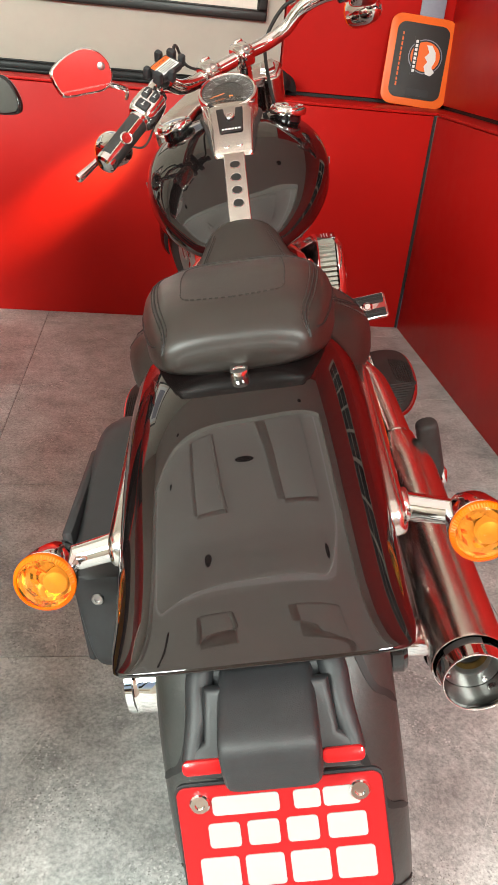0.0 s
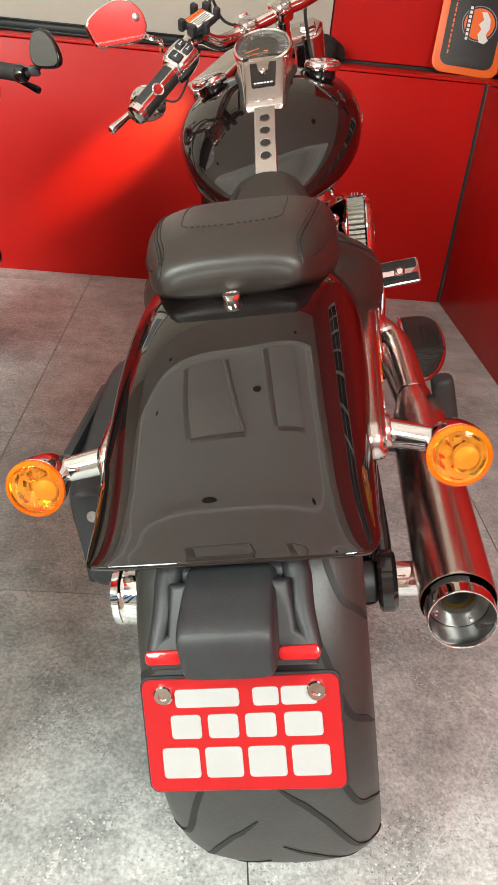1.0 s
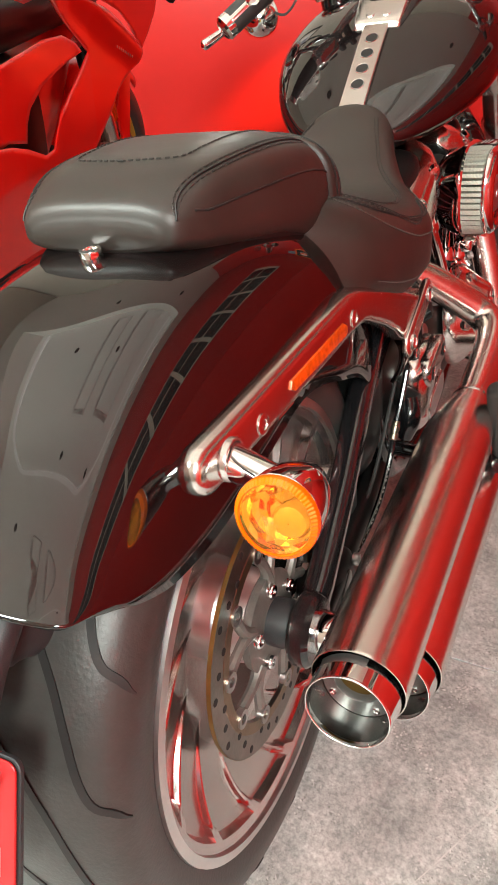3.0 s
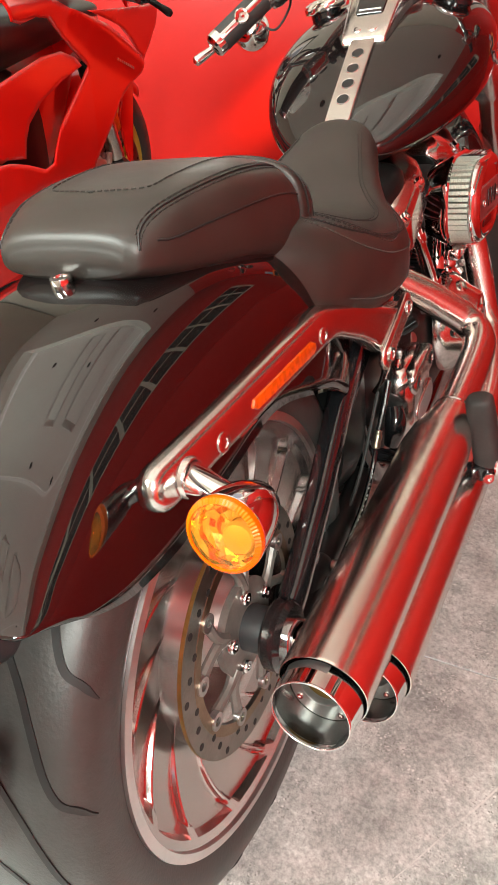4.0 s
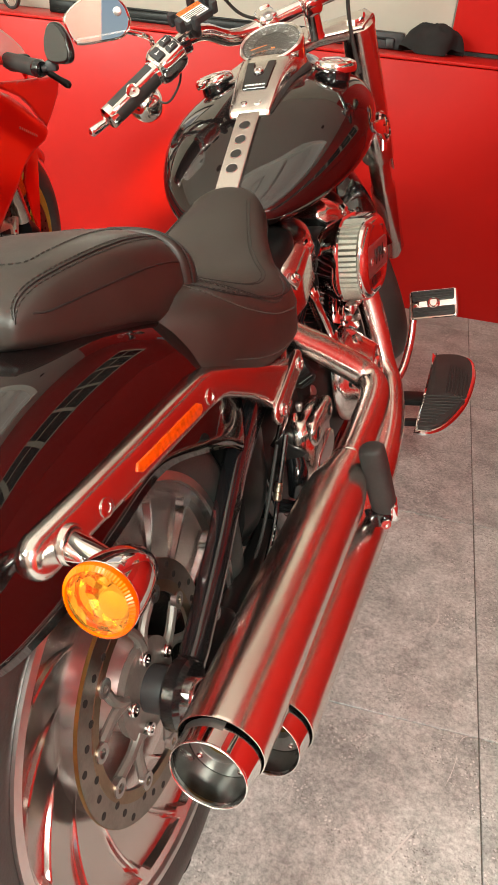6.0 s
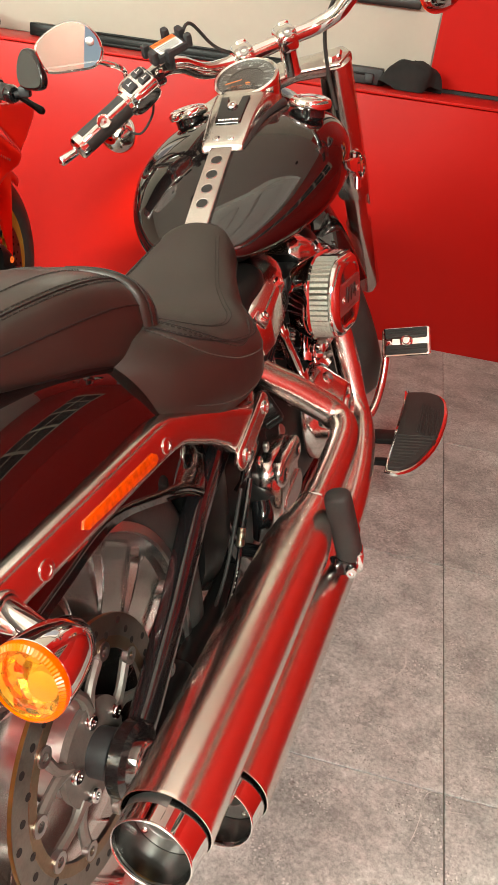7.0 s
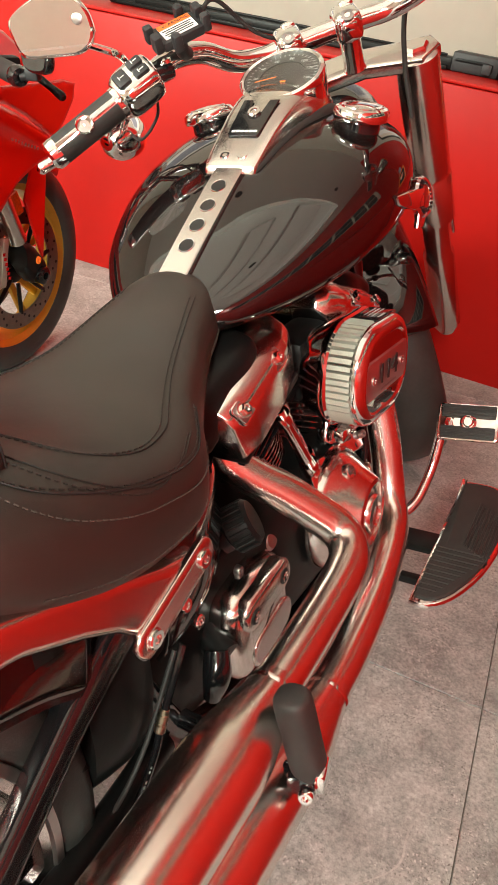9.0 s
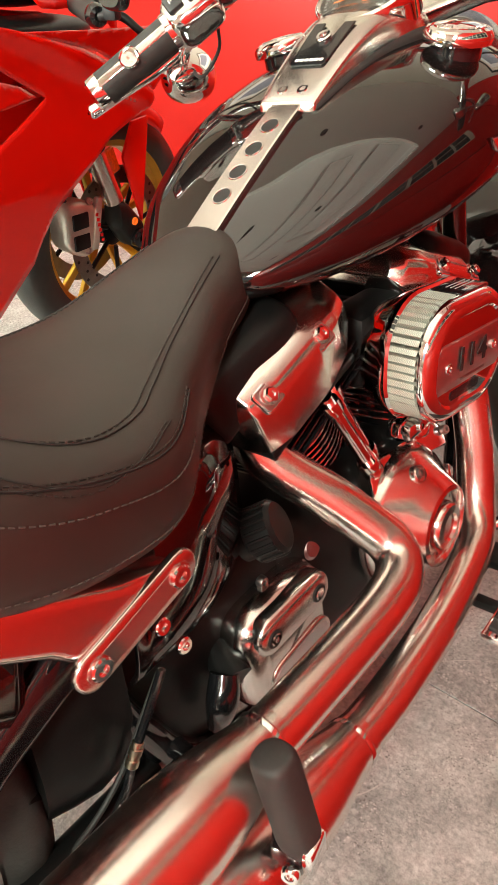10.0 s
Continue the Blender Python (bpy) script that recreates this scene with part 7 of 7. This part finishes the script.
for sx in (1, -1):
    sd = part("brake_disc", ring_lathe([(0.165, sx * 0.064), (0.165, sx * 0.069), (0.122, sx * 0.069), (0.122, sx * 0.064)], SW, 72), disc_steel, sport, "drilled floating brake disc")
    for k in range(48):
        a = 2 * math.pi * k / 48
        r = (0.130, 0.143, 0.156)[k % 3]
        h = part("drill_hole", HOLE, joint_black, sd)
        h.matrix_local = SW @ Matrix.Translation((r * math.cos(a), r * math.sin(a), sx * 0.0690 if sx > 0 else -0.0696))
    for k in range(7):
        a = 2 * math.pi * k / 7
        p0, p1 = SW @ Vector((0.04 * math.cos(a), 0.04 * math.sin(a), sx * 0.062)), SW @ Vector((0.126 * math.cos(a + 0.15), 0.126 * math.sin(a + 0.15), sx * 0.066))
        part("disc_arm", tube([p0, p1], 0.006, 8), black_satin, sd)
    # fork leg, lower casting, caliper
    X = 0.105 * sx
    part("fork_tube", tube([(X, -0.05, 0.40), (X, -0.20, 0.74)], 0.0245, 20), satin_metal, sport, "silver fork tube")
    part("fork_guard", tube([(X, -0.105, 0.53), (X, -0.20, 0.74)], 0.029, 20), black_satin, sport)
    part("fork_foot", loft_y([(-0.055, X, 0.030, 0.40, 0.36, 0.33, 3, 3), (-0.02, X, 0.032, 0.39, 0.33, 0.28, 3, 3), (0.025, X, 0.028, 0.34, 0.305, 0.27, 3, 3)], 3, 20), black_satin, sport, "black fork foot")
    part("axle_end", lathe([(0.024, 0.0), (0.024, 0.018), (0.018, 0.022), (0.010, 0.022), (0.009, 0.014), (0.001, 0.014)], frame_to((X + 0.022 * sx, 0.0, 0.30), (sx, 0, 0)), 24), black_gloss, sport)
    bolt("fork_pinch_bolt", (X + 0.03 * sx, -0.012, 0.345), (sx, 0, 0), 0.010, 0.005, needle_orange, sport)
    cal = part("radial_caliper", loft_y([(-0.220, X - 0.020 * sx, 0.026, 0.40, 0.365, 0.335, 5, 5), (-0.210, X - 0.020 * sx, 0.036, 0.425, 0.37, 0.315, 5, 5), (-0.170, X - 0.020 * sx, 0.040, 0.43, 0.36, 0.29, 5, 5), (-0.130, X - 0.020 * sx, 0.036, 0.415, 0.355, 0.30, 5, 5), (-0.123, X - 0.020 * sx, 0.026, 0.40, 0.355, 0.32, 5, 5)], 3, 28), caliper_metal, sport, "grey cast radial brake caliper")
    for z in (0.335, 0.385):
        part("caliper_pocket", rbox(0.008, 0.050, 0.038, Matrix.Translation((X + 0.0180 * sx, -0.182, z)), 0.008), black_satin, cal)
    part("caliper_bridge", rbox(0.016, 0.020, 0.125, pose(X + 0.014 * sx, -0.128, 0.366, -12, 0, 0), 0.005), caliper_metal, cal)
    for k in range(6):
        part("caliper_bar", rbox(0.0008, 0.009, 0.008, pose(X + 0.0224 * sx, -0.118 - 0.0028 * k, 0.325 + 0.013 * k, -12, 0, 0), 0), red_lens, cal)
    for y, z in ((-0.145, 0.423), (-0.163, 0.307)):
        bolt("caliper_bolt", (X + 0.012 * sx, y, z), (sx, -0.4, 0.3), 0.009, 0.008, steel, cal)
    part("brake_hose", tube([(X - 0.02 * sx, -0.19, 0.42), (X, -0.215, 0.46), (X - 0.03 * sx, -0.20, 0.56)], 0.005, 10), rubber, sport)
# front mudguard
rows = []
for k in range(21):
    a = radians(-62 + 100 * k / 20)
    ring = []
    for q in range(17):
        s = -1 + q / 8
        th = radians(90 * abs(s))
        dp = 0.05 + 0.09 * max(0.0, -math.sin(a))
        x = math.copysign(0.076 * power(math.sin(th), 0.7), s) if s else 0
        r = 0.325 - dp * (1 - power(math.cos(th), 0.7) if abs(s) < 1 else 1)
        ring.append((x, r * math.sin(a), 0.30 + r * math.cos(a)))
    rows.append(ring)
mg = part("front_mudguard", grid_bm(rows, close_u=False), race_red, sport, "gloss red front mudguard", 60)
so = mg.modifiers.new("thickness", "SOLIDIFY")
so.thickness, so.offset = 0.003, -1
for sx in (1, -1):
    part("mudguard_blade", slab([(0.035, 0.570), (0.090, 0.575), (0.092, 0.550), (0.058, 0.315), (0.010, 0.450), (-0.004, 0.490)], 0.010, Matrix(((0, 0, 1, sx * 0.096 - 0.005), (1, 0, 0, 0), (0, 1, 0, 0), (0, 0, 0, 1))), 0.004), race_red, mg, "gloss red pointed fin")
    part("fork_reflector", rbox(0.012, 0.028, 0.060, pose(sx * 0.118, -0.062, 0.500, 20, 0, 0), 0.003), amber_reflector, sport, "amber fork reflector")
# the front end is steered a little away from the body
FRONT = SPORT.inverted() @ pose(-1.062, 1.327, 0.0, 0, -3, 5) @ Matrix.Scale(0.95, 4)
for ob in list(sport.children):
    ob.matrix_basis = FRONT @ ob.matrix_basis


def panel(name, outline, x_of, material, label="", thick=0.004, cut=0.016, steps=3):
    """Curved fairing panel on the right, from a side outline (y, z)."""
    b = bmesh.new()
    pts = [tuple(q) for q in catmull([*outline, outline[0]], steps)][:-1]
    f = b.faces.new([b.verts.new((0, y, z)) for y, z in pts])
    f.normal_update()
    bmesh.ops.triangulate(b, faces=b.faces[:])
    for _ in range(9):
        long = [e for e in b.edges if e.calc_length() > cut]
        if not long:
            break
        bmesh.ops.subdivide_edges(b, edges=long, cuts=1)
        bmesh.ops.triangulate(b, faces=b.faces[:])
    bmesh.ops.beautify_fill(b, faces=b.faces[:], edges=b.edges[:])
    for v in b.verts:
        v.co.x = x_of(v.co.y, v.co.z)
    ob = part(name, b, material, sport, label, 70)
    md = ob.modifiers.new("thickness", "SOLIDIFY")
    md.thickness, md.offset = thick, -1
    return ob




def flank(y, z):
    """Distance of the right fairing skin from the frame's middle plane: flat leg, soft ridge along the crease, drawn in below."""
    ridge = 0.614 + 0.43 * (0.02 - max(-0.42, min(0.02, y)))
    out = 0.100 + 0.026 * math.exp(-((z - ridge) / 0.045) ** 2)
    out += 0.024 * min(1.0, max(0.0, (-0.30 - y) / 0.45))
    return out - 0.12 * max(0.0, 0.50 - z)


def brow(y, z):
    """Upper nose panel, leaning outwards."""
    return 0.121 + 0.26 * max(0.0, z - 0.62)


panel("side_fairing", [(-0.303, 0.649), (-0.372, 0.622), (-0.457, 0.593), (-0.524, 0.567), (-0.569, 0.533), (-0.590, 0.512), (-0.640, 0.512), (-0.727, 0.545), (-0.79, 0.564), (-1.0, 0.60), (-1.02, 0.40), (-1.0, 0.20), (-0.75, 0.18), (-0.60, 0.225), (-0.522, 0.279), (-0.454, 0.32), (-0.394, 0.356), (-0.364, 0.393), (-0.322, 0.432), (-0.259, 0.466), (-0.183, 0.504), (-0.114, 0.540), (-0.03, 0.562), (0.030, 0.580), (0.036, 0.594), (0.025, 0.614), (-0.046, 0.652), (-0.12, 0.688), (-0.206, 0.722), (-0.289, 0.743), (-0.36, 0.762), (-0.434, 0.779), (-0.534, 0.803), (-0.70, 0.85), (-0.77, 0.84), (-0.73, 0.785), (-0.69, 0.777), (-0.618, 0.781), (-0.547, 0.771), (-0.500, 0.753), (-0.454, 0.731), (-0.378, 0.689)], flank, race_red, "gloss red side fairing with a crease", steps=1)
panel("upper_fairing", [(0.032, 0.615), (0.070, 0.645), (0.104, 0.690), (0.098, 0.728), (0.03, 0.742), (-0.07, 0.747), (-0.23, 0.757), (-0.42, 0.772), (-0.36, 0.758), (-0.289, 0.741), (-0.206, 0.720), (-0.12, 0.686), (-0.046, 0.650)], brow, race_red, "gloss red upper nose panel", steps=1)
panel("fairing_strip", [(-0.318, 0.652), (-0.360, 0.676), (-0.437, 0.698), (-0.551, 0.704), (-0.728, 0.694), (-0.98, 0.68), (-0.98, 0.56), (-0.785, 0.568), (-0.706, 0.550), (-0.691, 0.579), (-0.662, 0.604), (-0.584, 0.629), (-0.461, 0.644)], lambda y, z: flank(y, z) - 0.010, race_red, "gloss red fairing strip between two vents", steps=1)
for sx in (-1,):
    b = loft_y([(-0.12, -0.05, 0.05, 0.77, 0.70, 0.60, 2.4, 2.4), (-0.30, -0.09, 0.10, 0.78, 0.60, 0.42, 2.6, 2.6), (-0.60, -0.10, 0.13, 0.74, 0.50, 0.28, 2.8, 2.8), (-1.05, -0.10, 0.13, 0.68, 0.44, 0.20, 2.8, 2.8)], 5, 32)
    part("far_fairing", b, race_red, sport)
part("inner_body", loft_y([(-0.46, -0.04, 0.08, 0.66, 0.52, 0.38, 3, 3), (-0.62, -0.04, 0.10, 0.70, 0.50, 0.28, 3, 3), (-1.10, -0.04, 0.10, 0.66, 0.45, 0.24, 3, 3)], 4, 28), black_satin, sport, "black frame and engine")
nose = part("nose_cowl", loft_y([(0.03, -0.06, 0.03, 0.73, 0.70, 0.67, 2.4, 2.4), (-0.03, -0.06, 0.085, 0.755, 0.71, 0.635, 2.6, 2.6), (-0.12, -0.06, 0.125, 0.760, 0.72, 0.62, 2.6, 2.6), (-0.22, -0.06, 0.130, 0.760, 0.73, 0.62, 2.6, 2.6), (-0.27, -0.06, 0.130, 0.75, 0.73, 0.64, 2.6, 2.6)], 6, 40), race_red, sport, "gloss red nose cowl", 60)
part("windscreen", loft_y([(-0.08, -0.06, 0.05, 0.835, 0.80, 0.78, 2.2, 2.2), (-0.18, -0.06, 0.105, 0.90, 0.82, 0.78, 2.2, 2.2), (-0.30, -0.06, 0.118, 0.935, 0.83, 0.79, 2.2, 2.2), (-0.33, -0.06, 0.112, 0.93, 0.84, 0.80, 2.2, 2.2)], 6, 36), black_gloss, sport, "smoked windscreen")
panel("screen_base", [(-0.13, 0.74), (-0.20, 0.79), (-0.34, 0.800), (-0.34, 0.86), (-0.24, 0.88), (-0.12, 0.82)], lambda y, z: 0.150 - 0.5 * max(0, z - 0.80), race_red)
part("cockpit", loft_y([(0.0, -0.06, 0.05, 0.745, 0.735, 0.70, 2.6, 2.6), (-0.10, -0.06, 0.120, 0.765, 0.74, 0.70, 3, 2.6), (-0.22, -0.06, 0.130, 0.770, 0.745, 0.69, 3, 2.6), (-0.40, -0.06, 0.130, 0.780, 0.75, 0.68, 3, 2.6), (-0.75, -0.06, 0.130, 0.800, 0.75, 0.66, 3, 2.6)], 5, 36), black_satin, sport, "black cockpit trim")
part("fuel_tank", loft_y([(-0.70, -0.06, 0.08, 0.80, 0.75, 0.70, 2.4, 2.4), (-0.78, -0.06, 0.135, 0.855, 0.77, 0.68, 2.6, 2.6), (-0.92, -0.06, 0.15, 0.86, 0.76, 0.66, 2.6, 2.6), (-1.05, -0.06, 0.10, 0.80, 0.73, 0.66, 2.6, 2.6)], 5, 36), race_red, sport, "gloss red fuel tank", 60)
part("seat", loft_y([(-0.92, -0.06, 0.09, 0.765, 0.735, 0.70, 3, 3), (-1.1, -0.06, 0.13, 0.755, 0.72, 0.69, 3, 3), (-1.3, -0.06, 0.11, 0.80, 0.76, 0.72, 3, 3)], 4, 28), leather, sport)
part("tail", loft_y([(-1.25, -0.06, 0.10, 0.80, 0.75, 0.70, 3, 3), (-1.5, -0.06, 0.08, 0.85, 0.80, 0.76, 3, 3), (-1.65, -0.06, 0.04, 0.86, 0.83, 0.81, 3, 3)], 4, 24), race_red, sport)
RW = frame_to((-0.06, -1.47, 0.32), (1, 0, 0))
part("rear_tyre", ring_lathe(tyre_profile(0.32, 0.098, 0.222, 0.08), RW, 56), tyre_rubber, sport)
part("rear_rim", lathe([(0.05, 0.04), (0.223, 0.07), (0.223, -0.07), (0.05, -0.04)], RW, 40), gold_alloy, sport)
part("swingarm", tube([(0.08, -1.47, 0.32), (0.07, -1.2, 0.38), (0.05, -0.95, 0.42)], 0.03, 14), black_satin, sport)
part("swingarm", tube([(-0.08, -1.47, 0.32), (-0.07, -1.2, 0.38), (-0.05, -0.95, 0.42)], 0.03, 14), black_satin, sport)
for sx in (1, -1):
    p = lambda x, y, z: (-0.06 + sx * (x + 0.06), y, z)
    part("clip_on_bar", tube([p(0.10, -0.21, 0.805), p(0.254, -0.331, 0.791)], 0.011, 14), black_satin, sport)
    gr = part("hand_grip", tube([p(0.155, -0.253, 0.800), p(0.247, -0.326, 0.792)], 0.018, 18), rubber, sport, "black rubber hand grip")
    part("bar_end", lathe([(0.019, 0), (0.0195, 0.008), (0.015, 0.018), (0.008, 0.020), (0.007, 0.014), (0.001, 0.014)], frame_to(p(0.247, -0.326, 0.792), (sx * 0.79, -0.61, -0.05)), 20), black_gloss, gr)
    part("lever_perch", rbox(0.035, 0.05, 0.035, Matrix.Translation(p(0.168, -0.222, 0.793)) @ pose(0, 0, 0, 0, 0, -40 * sx), 0.008), black_satin, sport)
    part("brake_lever", tube([p(0.180, -0.205, 0.787), p(0.215, -0.197, 0.776), p(0.250, -0.203, 0.758), p(0.272, -0.209, 0.747), p(0.279, -0.211, 0.743)], [0.009, 0.008, 0.007, 0.009, 0.006], 12), black_satin, sport, "black brake lever")
    part("mirror_clamp", rbox(0.026, 0.022, 0.022, Matrix.Translation(p(0.280, -0.326, 0.797)), 0.005), black_plastic, sport)
    part("mirror_stalk", tube([p(0.258, -0.333, 0.791), p(0.278, -0.326, 0.797), p(0.298, -0.338, 0.815)], 0.0085, 12), black_plastic, sport)
    ear = catmull([(-0.040, 0.012), (-0.026, 0.040), (0.002, 0.045), (0.030, 0.022), (0.046, -0.012), (0.040, -0.034), (0.010, -0.040), (-0.026, -0.036), (-0.040, -0.016), (-0.040, 0.012)], 4)[:-1]
    em = frame_to(p(0.310, -0.362, 0.840), (-0.42 * sx, -0.88, 0.12))
    mr = part("bar_end_mirror", slab([(sx * x * 0.86, y * 0.92) for x, y in ear][::sx], 0.020, em @ Matrix.Translation((0, 0, -0.012)), 0.007, 3), black_gloss, sport, "black ear-shaped bar-end mirror")
    part("mirror_face", slab([(sx * x * 0.75, y * 0.80) for x, y in ear][::sx], 0.001, em @ Matrix.Translation((0, 0, 0.0082)), 0), dark_glass, mr)
for k in range(9):
    y, z = -0.135 + 0.0125 * k, 0.638 - 0.0044 * k
    part("fairing_bar", rbox(0.0006, 0.0075, 0.006, Matrix.Translation((flank(y, z) + 0.0016, y, z)), 0), steel, sport)
part("sport_stand", tube([(-0.08, -1.0, 0.30), (-0.20, -0.95, 0.018)], 0.012, 12), black_satin, sport)
